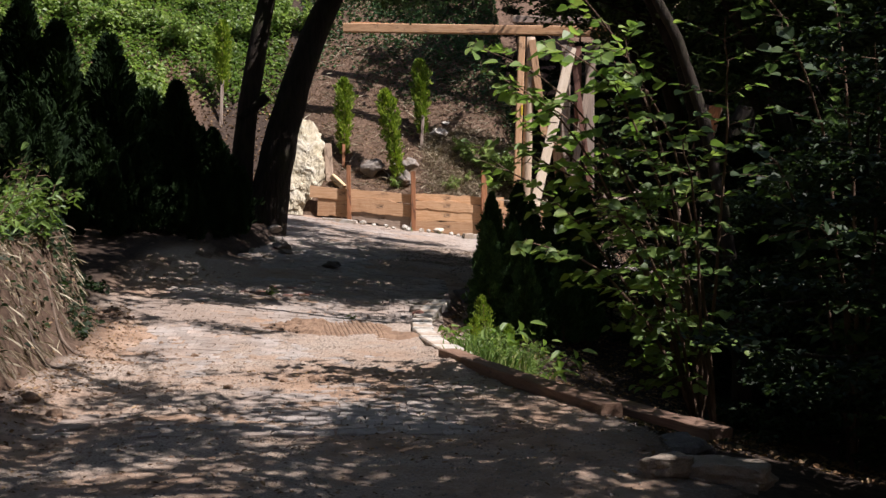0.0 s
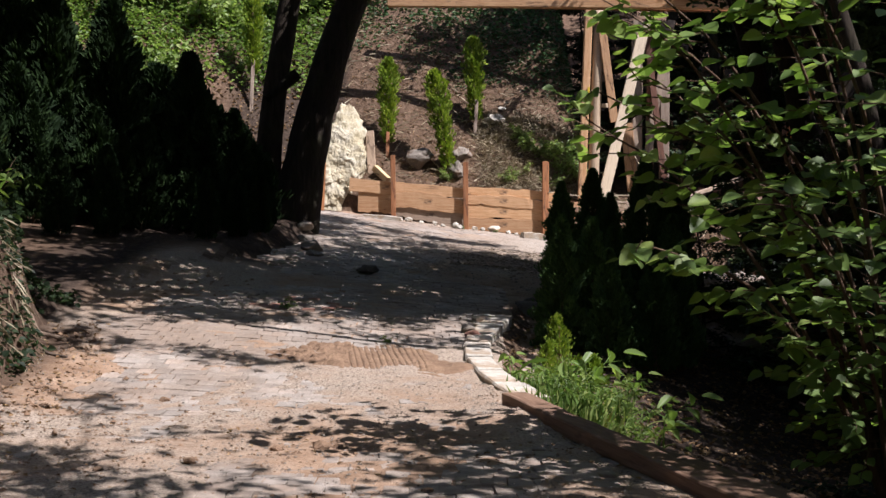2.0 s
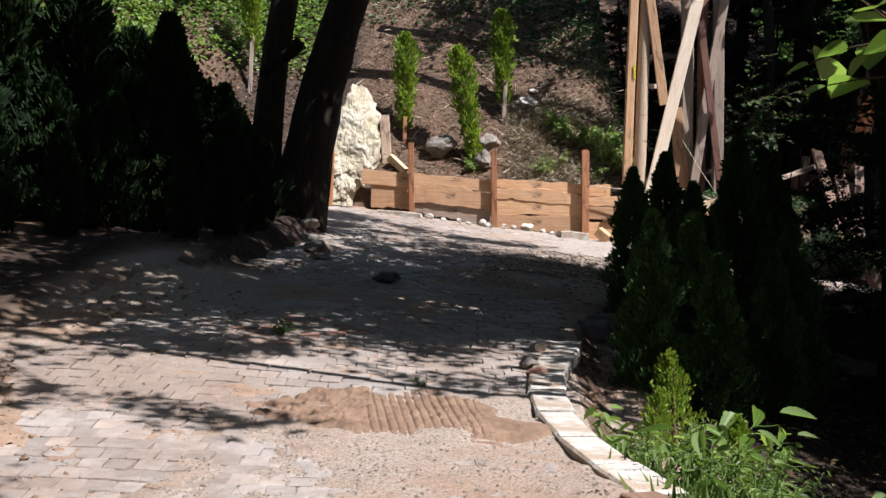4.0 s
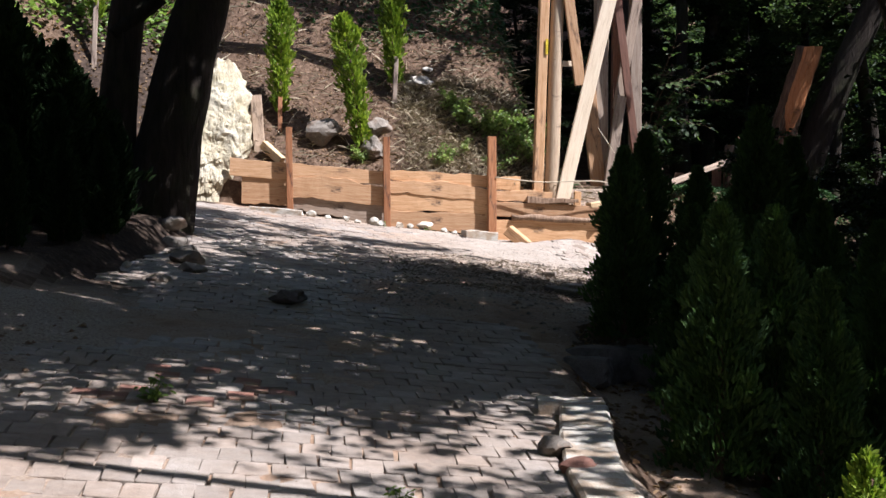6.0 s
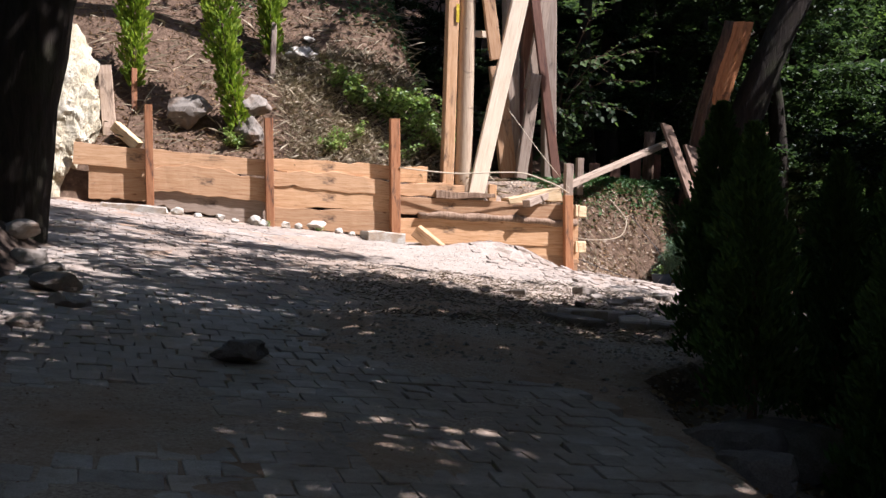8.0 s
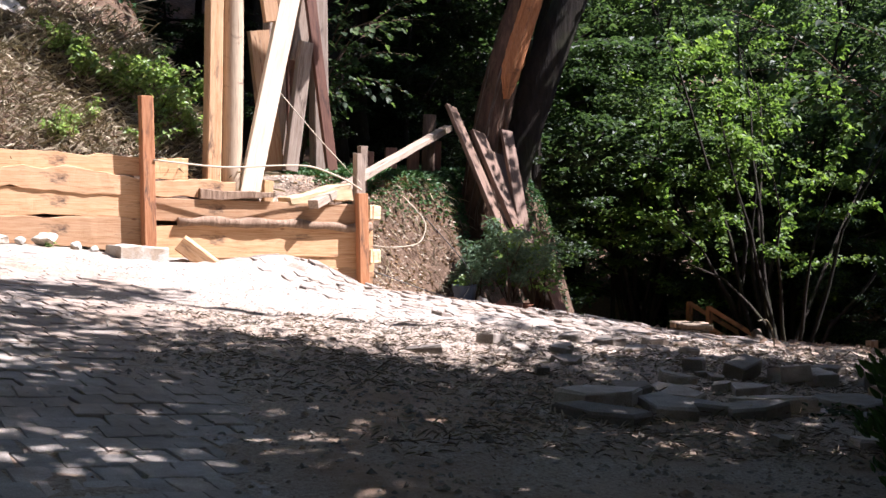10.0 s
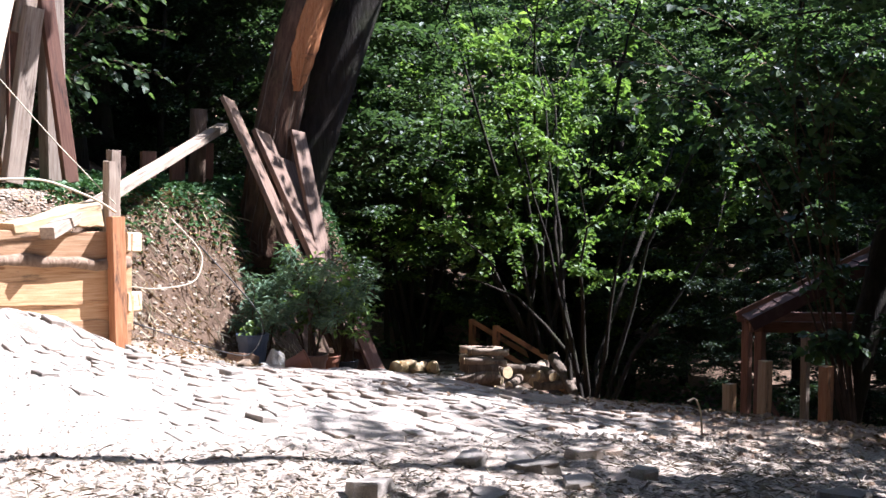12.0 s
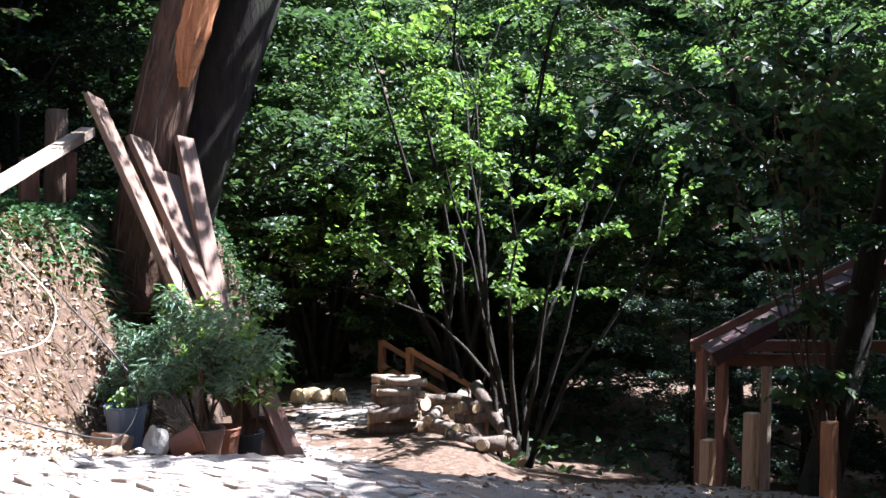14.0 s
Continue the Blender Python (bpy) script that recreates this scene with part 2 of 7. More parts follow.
M = {
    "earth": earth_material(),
    "sett": rocky("sett_stone", [(0.3, (0.28, 0.24, 0.20)), (0.55, (0.42, 0.37, 0.318)), (0.75, (0.51, 0.458, 0.40))], 7.0, 0.85, 0.5, (0.37, 0.325, 0.28), 0.3, (0.26, 0.195, 0.145)),
    "red_sett": rocky("red_sett", [(0.3, (0.22, 0.10, 0.07)), (0.7, (0.36, 0.19, 0.14))], 7.0, 0.85, 0.35, (0.30, 0.22, 0.15), 0.3),
    "boulder": rocky("boulder_limestone", [(0.28, (0.28, 0.22, 0.13)), (0.45, (0.48, 0.42, 0.29)), (0.7, (0.60, 0.56, 0.45))], 2.2, 0.92, 1.0, (0.38, 0.33, 0.21)),
    "stone": rocky("grey_stone", [(0.3, (0.15, 0.125, 0.10)), (0.7, (0.34, 0.30, 0.25))], 5.0, 0.88, 0.5, (0.24, 0.17, 0.12), 0.4),
    "kerb_rock": rocky("kerb_rock", [(0.3, (0.24, 0.19, 0.14)), (0.7, (0.44, 0.37, 0.28))], 5.0, 0.88, 0.6, (0.30, 0.23, 0.16), 0.3),
    "pale_stone": rocky("pale_stone", [(0.3, (0.42, 0.38, 0.31)), (0.7, (0.60, 0.57, 0.50))], 5.0, 0.88, 0.45, (0.40, 0.31, 0.22), 0.25),
    "gravel": rocky("gravel_stone", [(0.3, (0.25, 0.205, 0.165)), (0.7, (0.47, 0.41, 0.345))], 5.0, 0.9, 0.3, None, 0.6),
    "red_clay": rocky("red_clay", [(0.3, (0.20, 0.11, 0.06)), (0.7, (0.40, 0.26, 0.16))], 5.0, 0.95, 0.4),
    "dry_soil": rocky("dry_soil", [(0.3, (0.30, 0.23, 0.16)), (0.7, (0.52, 0.43, 0.33))], 5.0, 0.95, 0.4, None, 0.4),
    "mud": rocky("wet_mud", [(0.3, (0.14, 0.085, 0.052)), (0.7, (0.27, 0.175, 0.11))], 5.0, 0.9, 0.5),
    "dark_stone": rocky("dark_stone", [(0.3, (0.07, 0.06, 0.055)), (0.7, (0.18, 0.16, 0.14))], 4.0, 0.9, 0.6),
    "board": sawn("sawn_board", (0.42, 0.24, 0.12), (0.55, 0.36, 0.21), (0.26, 0.13, 0.06)),
    "pale_board": sawn("pale_board", (0.60, 0.50, 0.38), (0.70, 0.62, 0.50), (0.42, 0.32, 0.22), stained=0.72),
    "rust_post": sawn("reddish_post", (0.32, 0.13, 0.055), (0.42, 0.21, 0.10), (0.16, 0.06, 0.03)),
    "old_board": sawn("weathered_board", (0.27, 0.20, 0.145), (0.38, 0.30, 0.23), (0.13, 0.09, 0.065)),
    "old_beam": sawn("old_beam", (0.145, 0.085, 0.055), (0.22, 0.145, 0.10), (0.07, 0.043, 0.03)),
    "grey_post": sawn("grey_post", (0.24, 0.18, 0.135), (0.34, 0.28, 0.22), (0.13, 0.09, 0.065)),
    "bark": barky("bark", (0.022, 0.016, 0.012), (0.085, 0.065, 0.048), 0.5),
    "tree_bark": barky("tree_bark", (0.035, 0.02, 0.014), (0.15, 0.09, 0.062), 0.3),
    # bark taken near black; the trunks' shade is in the colour
    "shaded_bark": barky("shaded_bark", (0.010, 0.008, 0.006), (0.035, 0.028, 0.022), 0.3),
    "brown_bark": barky("brown_bark", (0.05, 0.032, 0.022), (0.17, 0.115, 0.08)),
    "log_bark": barky("log_bark", (0.16, 0.10, 0.065), (0.42, 0.30, 0.21)),
    "split_log": rocky("split_log", [(0.3, (0.20, 0.14, 0.095)), (0.7, (0.44, 0.35, 0.26))], 5.0, 0.85, 0.5, (0.13, 0.095, 0.07), 0.35),
    "old_log": barky("old_log", (0.06, 0.045, 0.035), (0.22, 0.17, 0.13)),
    "split_wood": sawn("split_heartwood", (0.36, 0.135, 0.05), (0.47, 0.21, 0.09), (0.22, 0.075, 0.028), (14, 14, 1.2)),
    "pole_wood": sawn("pole_wood", (0.34, 0.25, 0.165), (0.46, 0.36, 0.25), (0.20, 0.135, 0.085), (16, 16, 0.9)),
    "log_end": sawn("log_end", (0.46, 0.33, 0.18), (0.56, 0.44, 0.28), (0.28, 0.18, 0.09)),
    "leaf": leafy("forest_leaf", (0.034, 0.056, 0.031), (0.056, 0.092, 0.043), (0.092, 0.134, 0.06), 0.5, 0.5, 0.25),
    # leaf green taken near black; deep shade is put into this colour
    "deep_shade_leaf": leafy("thicket_leaf_in_shade", (0.011, 0.020, 0.010), (0.019, 0.034, 0.015), (0.036, 0.062, 0.025), 0.3),
    # woods leaf dimmed in colour for trees standing in shade
    "shaded_woods_leaf": leafy("shaded_woods_leaf", (0.022, 0.038, 0.022), (0.038, 0.064, 0.032), (0.064, 0.10, 0.046), 0.45, 0.5, 0.25),
    # leaf green lifted for plants in sun; part of the light is colour
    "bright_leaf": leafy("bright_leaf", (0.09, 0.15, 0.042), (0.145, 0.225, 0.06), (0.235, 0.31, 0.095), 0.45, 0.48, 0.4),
    # paled further, putting the slope bushes' sunlight into the colour
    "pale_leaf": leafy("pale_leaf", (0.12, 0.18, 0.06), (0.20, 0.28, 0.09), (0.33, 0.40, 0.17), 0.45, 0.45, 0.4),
    # woods leaf brightened in colour to give the sunlit glow
    "sunny_leaf": leafy("sunlit_woods_leaf", (0.065, 0.11, 0.034), (0.105, 0.17, 0.046), (0.17, 0.235, 0.07), 0.5, 0.5, 0.3),
    "ivy": leafy("ivy_leaf", (0.025, 0.06, 0.025), (0.045, 0.10, 0.038), (0.09, 0.16, 0.07), 0.2),
    "thuja": leafy("thuja_spray", (0.09, 0.15, 0.02), (0.17, 0.25, 0.03), (0.28, 0.34, 0.05), 0.3, 0.6, 0.2),
    "dark_thuja": leafy("dark_thuja_spray", (0.027, 0.058, 0.021), (0.048, 0.092, 0.027), (0.068, 0.125, 0.034), 0.12, 0.65, 0.2),
    # hedge green blackened, so the colour holds the hedge's shade
    "shaded_thuja": leafy("hedge_spray_in_shade", (0.010, 0.020, 0.009), (0.016, 0.032, 0.012), (0.024, 0.045, 0.015), 0.08, 0.75, 0.1),
    "needle": leafy("grey_green_spray", (0.09, 0.14, 0.10), (0.13, 0.19, 0.13), (0.18, 0.25, 0.17), 0.2, 0.6, 0.2),
    "dry_leaf": leafy("dry_leaf", (0.10, 0.055, 0.03), (0.20, 0.125, 0.075), (0.32, 0.22, 0.14), 0.1, 0.8, 0.1),
    "chip": leafy("bark_chip", (0.07, 0.052, 0.04), (0.20, 0.155, 0.12), (0.44, 0.38, 0.32), 0.0, 0.9, 0.15),
    "grass": leafy("grass_blade", (0.07, 0.13, 0.03), (0.12, 0.20, 0.05), (0.24, 0.27, 0.10), 0.35),
    "straw": leafy("dry_stem", (0.13, 0.105, 0.075), (0.26, 0.215, 0.16), (0.42, 0.365, 0.29), 0.1, 0.85, 0.1),
    "terracotta": plain("terracotta", (0.36, 0.15, 0.09), 0.85),
    "brown_pot": plain("brown_plastic", (0.24, 0.14, 0.10), 0.55),
    "blue_tub": plain("blue_grey_plastic", (0.10, 0.13, 0.19), 0.4),
    "black_pot": plain("black_plastic", (0.03, 0.03, 0.035), 0.5),
    "rope": plain("pale_cable", (0.50, 0.42, 0.30), 0.7),
    "dark_hose": plain("dark_hose", (0.05, 0.045, 0.04), 0.5),
    "yellow": plain("yellow_mark", (0.62, 0.45, 0.03), 0.6),
    "shed_wood": sawn("shed_timber", (0.16, 0.075, 0.05), (0.23, 0.12, 0.08), (0.08, 0.04, 0.025)),
    "roof": plain("roof_sheet", (0.075, 0.036, 0.03), 0.9),
}


# ---- shape helpers ----
def mesh_of(name, verts, faces, mat, smooth=False):
    """A mesh from arrays: faces all of one size (n, k), or a list of such arrays."""
    me = bpy.data.meshes.new(name)
    verts = np.asarray(verts, np.float32)
    groups = faces if isinstance(faces, list) else [faces]
    groups = [np.asarray(g, np.int32) for g in groups if len(g)]
    loops = np.concatenate([g.ravel() for g in groups])
    sizes = np.concatenate([np.full(len(g), g.shape[1], np.int32) for g in groups])
    me.vertices.add(len(verts))
    me.vertices.foreach_set("co", verts.ravel())
    me.loops.add(len(loops))
    me.loops.foreach_set("vertex_index", loops)
    me.polygons.add(len(sizes))
    me.polygons.foreach_set("loop_start", np.r_[0, np.cumsum(sizes)[:-1]].astype(np.int32))
    me.polygons.foreach_set("use_smooth", np.full(len(sizes), smooth))
    me.update(calc_edges=True)
    me.materials.append(mat)
    return me


def part(name, me, mat, parent, label=""):
    """Links a mesh or bmesh as one object under a thing or a part."""
    if isinstance(me, bmesh.types.BMesh):
        d = bpy.data.meshes.new(name)
        me.to_mesh(d)
        me.free()
        d.materials.append(mat)
        me = d
    ob = new(name, me)
    if parent is not None:
        ob.parent = parent
    if label:
        ob["label"] = label
    return ob


def thing(name, m, label, category, group="", kind=""):
    ob = new(name)
    ob.matrix_basis = m
    return tagged(ob, label, category, group, kind)


def join(pieces):
    """Several (verts, faces) of equal face size as one."""
    vs, fs, n = [], [], 0
    for v, f in pieces:
        vs.append(np.asarray(v, float))
        fs.append(np.asarray(f) + n)
        n += len(v)
    return np.concatenate(vs), np.concatenate(fs)


def tube(points, radii, sides=8, rough=0.0, rng=RNG, cap=True):
    """A swept tube of quads through points; rough: uneven radius."""
    p = np.asarray(points, float)
    r = np.broadcast_to(np.asarray(radii, float), (len(p),))
    t = np.gradient(p, axis=0)
    t /= np.linalg.norm(t, axis=1, keepdims=True) + 1e-9
    up = np.array([0.0, 0, 1]) if abs(t[0, 2]) < 0.9 else np.array([1.0, 0, 0])
    a = np.cross(t, up)
    a /= np.linalg.norm(a, axis=1, keepdims=True) + 1e-9
    b = np.cross(t, a)
    ang = np.linspace(0, 2 * np.pi, sides, endpoint=False)
    wob = 1 + rough * (rng.random((len(p), sides)) - 0.5) * 2
    ring = (np.cos(ang)[None, :, None] * a[:, None] + np.sin(ang)[None, :, None] * b[:, None]) * (r[:, None] * wob)[..., None]
    v = (p[:, None] + ring).reshape(-1, 3)
    i = np.arange(len(p) - 1)[:, None] * sides
    j = np.arange(sides)[None]
    k = (j + 1) % sides
    f = np.stack([i + j, i + k, i + sides + k, i + sides + j], -1).reshape(-1, 4)
    if cap:
        v = np.concatenate([v, p[:1], p[-1:]])
        e0, e1, last = len(v) - 2, len(v) - 1, (len(p) - 1) * sides
        jj, kk = j[0], k[0]
        f = np.concatenate([f, np.stack([np.full(sides, e0), kk, jj, jj * 0 + e0], 1), np.stack([np.full(sides, e1), last + jj, last + kk, jj * 0 + e1], 1)])
    return v, f


def clean_quads(v, f):
    """Splits quads with a doubled corner into triangles."""
    f = np.asarray(f)
    tri = f[:, 0] == f[:, 3]
    return v, [f[~tri], f[tri][:, :3]]


def tube_mesh(name, points, radii, mat, sides=8, rough=0.0):
    v, f = tube(points, radii, sides, rough)
    return mesh_of(name, *clean_quads(v, f), mat, True)


def bar_mesh(name, length, w, h, mat, rng, segs=10, wane=0.0, bow=0.0, taper=0.0):
    """A sawn timber along x from 0 to length, chamfered, a little uneven; wane: how far its edges stray."""
    xs = np.linspace(0, length, segs + 1)
    c = min(w, h) * 0.08
    sec = np.array([(-w / 2 + c, -h / 2), (w / 2 - c, -h / 2), (w / 2, -h / 2 + c), (w / 2, h / 2 - c),
                    (w / 2 - c, h / 2), (-w / 2 + c, h / 2), (-w / 2, h / 2 - c), (-w / 2, -h / 2 + c)])
    lo = np.cumsum(rng.normal(0, 1, segs + 1)) * wane * 0.35
    hi = np.cumsum(rng.normal(0, 1, segs + 1)) * wane * 0.35
    lo, hi = lo - lo.mean(), hi - hi.mean()
    bend = bow * np.sin(np.pi * xs / length)
    v = np.zeros((segs + 1, 8, 3))
    k = 1 - taper * xs / length
    v[:, :, 0] = xs[:, None]
    v[:, :, 1] = sec[None, :, 0] * k[:, None] + rng.normal(0, 0.0015, (segs + 1, 8))
    edge = np.where(sec[None, :, 1] < 0, lo[:, None], hi[:, None])
    v[:, :, 2] = sec[None, :, 1] * k[:, None] + edge + bend[:, None] + rng.normal(0, 0.0015, (segs + 1, 8))
    v[0, :, 0] += rng.normal(0, 0.004, 8)
    v[-1, :, 0] += rng.normal(0, 0.004, 8)
    i = np.arange(segs)[:, None] * 8
    j = np.arange(8)[None]
    q = np.stack([i + j, i + (j + 1) % 8, i + 8 + (j + 1) % 8, i + 8 + j], -1).reshape(-1, 4)
    ends = [np.array([list(range(7, -1, -1)), [segs * 8 + n for n in range(8)]])]
    return mesh_of(name, v.reshape(-1, 3), [q] + ends, mat)


def along(p, q, spin=0.0):
    """A pose at p whose x axis points to q, its z axis as near up as can be."""
    p, q = Vector(p), Vector(q)
    x = (q - p).normalized()
    ref = Vector((0, 0, 1)) if abs(x.z) < 0.92 else Vector((0, -1, 0))
    y = ref.cross(x).normalized()
    z = x.cross(y)
    m = Matrix((x, y, z)).transposed().to_4x4()
    return Matrix.Translation(p) @ m @ pose(0, 0, 0, spin, 0, 0)


def timber(name, p, q, w, h, mat, label="", category="", spin=0.0, parent=None, wane=0.0, group="", segs=10, bow=0.0):
    """A timber from p to q as a thing of its own, or as a part of parent (in world places)."""
    me = bar_mesh(name, (Vector(q) - Vector(p)).length, w, h, mat, RNG, segs, wane, bow)
    ob = new(name, me)
    ob.matrix_basis = along(p, q, spin)
    if parent is not None:
        ob.parent = parent
        ob.matrix_parent_inverse = parent.matrix_basis.inverted()
        if label:
            ob["label"] = label
    else:
        tagged(ob, label, category, group)
    return ob


def lump_mesh(name, size, mat, seed, detail=3, sharp=0.25, facets=0, boxy=0.0, flare=0.0, even=False):
    """A stone: a ball cut by planes and roughened, resting on z = 0."""
    rng = np.random.default_rng(seed)
    bm = bmesh.new()
    bmesh.ops.create_icosphere(bm, subdivisions=detail, radius=1.0)
    v = np.array([q.co[:] for q in bm.verts])
    f = np.array([[q.index for q in fc.verts] for fc in bm.faces])
    bm.free()
    v = v * (1 - boxy) + boxy * v / np.abs(v).max(1, keepdims=True) * 0.8
    for _ in range(facets):
        n = rng.normal(0, 1, 3)
        n /= np.linalg.norm(n)
        d = v @ n - rng.uniform(0.5, 0.8) * (1 + 0.35 * boxy)
        v -= np.where(d > 0, d, 0)[:, None] * n * 0.92
    grain = Vector(size) * 0.75 if even else Vector((1, 1, 1))
    off = np.array([noise.fractal(Vector(q) * grain * 1.6 + Vector((seed, 0, 0)), 0.9, 2.1, 5) for q in v])
    v *= (1 + sharp * off)[:, None]
    if detail > 4:  # cracks and chipped faces
        for i, q in enumerate(v):
            w = Vector(q) * grain
            d = noise.voronoi(w * Vector((2.4, 2.4, 1.7)) + Vector((0.3, 0.3, 0.3)) * noise.noise(w * 3))[0]
            v[i, :2] *= 1 - 0.045 * max(0.0, 1 - (d[1] - d[0]) / 0.09) + 0.05 * noise.noise(w * 4) + 0.025 * noise.noise(w * 13)
    v[:, :2] *= (1 - flare * (v[:, 2:] / np.abs(v[:, 2]).max()))
    v *= np.asarray(size) / (v.max(0) - v.min(0))
    v[:, 2] -= v[:, 2].min() + 0.06 * size[2]
    return mesh_of(name, v, f, mat, False)


def leaf_arrays(at, ahead, up, length, width, fold=0.25):
    """Leaves of six corners and two folded halves. at, ahead, up: (n, 3); length, width: (n,)."""
    n = len(at)
    ahead = ahead / (np.linalg.norm(ahead, axis=1, keepdims=True) + 1e-9)
    side = np.cross(ahead, up)
    side /= np.linalg.norm(side, axis=1, keepdims=True) + 1e-9
    nor = np.cross(side, ahead)
    L, W = length[:, None], width[:, None]
    lift = nor * W * fold
    v = np.stack([at, at + ahead * L * 0.3 + side * W * 0.5 + lift, at + ahead * L * 0.7 + side * W * 0.38 + lift * 0.7,
                  at + ahead * L - nor * L * 0.08, at + ahead * L * 0.7 - side * W * 0.38 + lift * 0.7, at + ahead * L * 0.3 - side * W * 0.5 + lift], 1)
    base = np.arange(n)[:, None] * 6
    f = np.concatenate([base + [0, 1, 2, 3], base + [0, 3, 4, 5]])
    return v.reshape(-1, 3), f


def broad_leaf_arrays(at, ahead, up, length, width, fold=0.2):
    """Broad leaves with a curved, lightly toothed outline, in two folded halves."""
    n = len(at)
    ahead = ahead / (np.linalg.norm(ahead, axis=1, keepdims=True) + 1e-9)
    side = np.cross(ahead, up)
    side /= np.linalg.norm(side, axis=1, keepdims=True) + 1e-9
    nor = np.cross(side, ahead)
    L, W = length[:, None], width[:, None]
    outline = [(0.06, 0.30), (0.24, 0.50), (0.44, 0.52), (0.62, 0.40), (0.80, 0.27)]

    def at_point(k, w):
        return at + ahead * L * k + side * W * w + nor * (abs(w) * W * fold * 2 - L * 0.22 * k * k)

    pts = [at_point(0.0, 0.0)] + [at_point(k, w) for k, w in outline] + [at_point(1.0, 0.0)] + [at_point(k, -w) for k, w in outline[::-1]]
    v = np.stack(pts, 1)
    base = np.arange(n)[:, None] * 12
    f = np.concatenate([base + [0, 1, 2, 3, 4, 5, 6], base + [0, 6, 7, 8, 9, 10, 11]])
    return v.reshape(-1, 3), f


def scatter_leaves(name, at, size, mat, rng, flat=0.5, ratio=0.62, droop=0.25, dirs=None, broad=False):
    n = len(at)
    ang = rng.uniform(0, 2 * np.pi, n)
    ahead = np.stack([np.cos(ang), np.sin(ang), rng.normal(-droop, 0.35, n)], 1) if dirs is None else dirs
    up = np.stack([rng.normal(0, flat, n), rng.normal(0, flat, n), np.ones(n)], 1)
    L = size * rng.uniform(0.6, 1.25, n)
    return mesh_of(name, *(broad_leaf_arrays if broad else leaf_arrays)(at, ahead, up, L, L * ratio * rng.uniform(0.85, 1.15, n)), mat)


# ---- the lie of the land ----
def sstep(a, b, v):
    t = np.clip((v - a) / (b - a), 0, 1)
    return t * t * (3 - 2 * t)


def road_level(x, y):
    xc = np.clip(x, -3.0, 25)
    s = np.clip(y, -60, 52) - 20
    p = 0.3066 + 0.0613 * s - 0.0032 * xc * s - 0.0844 * xc - 0.0448 * np.maximum(xc - 6, 0)
    return p * sstep(11, 20, y) + 0.1 * sstep(6, -2, y)


def slope_foot(x):
    return 36.85 + np.where(x < -2.5, (x + 2.5) * 0.55, 0) + np.where(x > 6, np.interp(x, [6, 8.4, 9.4, 12], [0, 0.52, 1.30, 2.52]), 0) + np.where(x > 12, (x - 12) * 0.75, 0)


def right_edge(y):
    """Where the road ends on its right."""
    return np.interp(y, [-10, 6, 10, 14.6, 16.5, 20, 22, 24.5, 26, 27, 60], [2.6, 2.3, 2.0, 0.85, 0.75, 1.0, 1.25, 1.9, 3.5, 40, 40])


def left_edge(y):
    return np.interp(y, [-10, 8, 12, 16, 18, 21, 24, 27, 30, 33, 36, 60], [-3.3, -3.3, -3.3, -3.45, -4.1, -3.4, -2.7, -2.3, -2.1, -2.4, -4, -8])


def wobble(x, y, scale, seed, octaves=4):
    """Smooth noise, about -1 to 1, from summed turning waves."""
    r = np.random.default_rng(seed)
    out, amp, tot = np.zeros(np.broadcast(x, y).shape), 1.0, 0.0
    for _ in range(octaves):
        for _ in range(4):
            a, ph = r.uniform(0, 2 * np.pi), r.uniform(0, 2 * np.pi)
            k = scale * r.uniform(0.7, 1.4)
            out = out + amp * np.sin(k * (x * np.cos(a) + y * np.sin(a)) + ph + 1.3 * np.sin(0.6 * k * (x * np.sin(a) - y * np.cos(a)) + ph * 2))
        tot += amp * 2.2
        scale, amp = scale * 2.1, amp * 0.55
    return out / tot


def mud(x, y):
    """How high loose earth lies above the bed of the setts."""
    def spot(cx, cy, rx, ry):
        return np.exp(-((x - cx) / rx) ** 2 - ((y - cy) / ry) ** 2)

    m = -0.020 + 0.020 * wobble(x, y, 1.7, 3) + 0.007 * wobble(x, y, 22.0, 4, 2)
    m = m + 0.040 * sstep(16.9, 15.6, y + 0.5 * wobble(x, y, 1.4, 5)) + 0.07 * spot(0.1, 17.0, 0.75, 0.8) + (0.034 * wobble(x, y, 1.3, 8) - 0.008) * sstep(16.6, 15.4, y)
    m = m + 0.07 * spot(-3.0, 22.2, 2.3, 1.1) + 0.05 * spot(0.6, 24.6, 1.0, 0.9) + 0.045 * spot(1.0, 26.4, 1.3, 1.0) + 0.055 * sstep(-0.7, 1.3, x - 0.1 * (y - 26) + 0.9 * wobble(x, y, 1.6, 9)) * sstep(23.5, 26.5, y)
    m = m + 0.08 * sstep(0.9, 0.1, x - left_edge(y)) * sstep(25.5, 23.0, y)
    return np.maximum(m, -0.005 + 0.008 * wobble(x, y, 19.0, 6, 2))


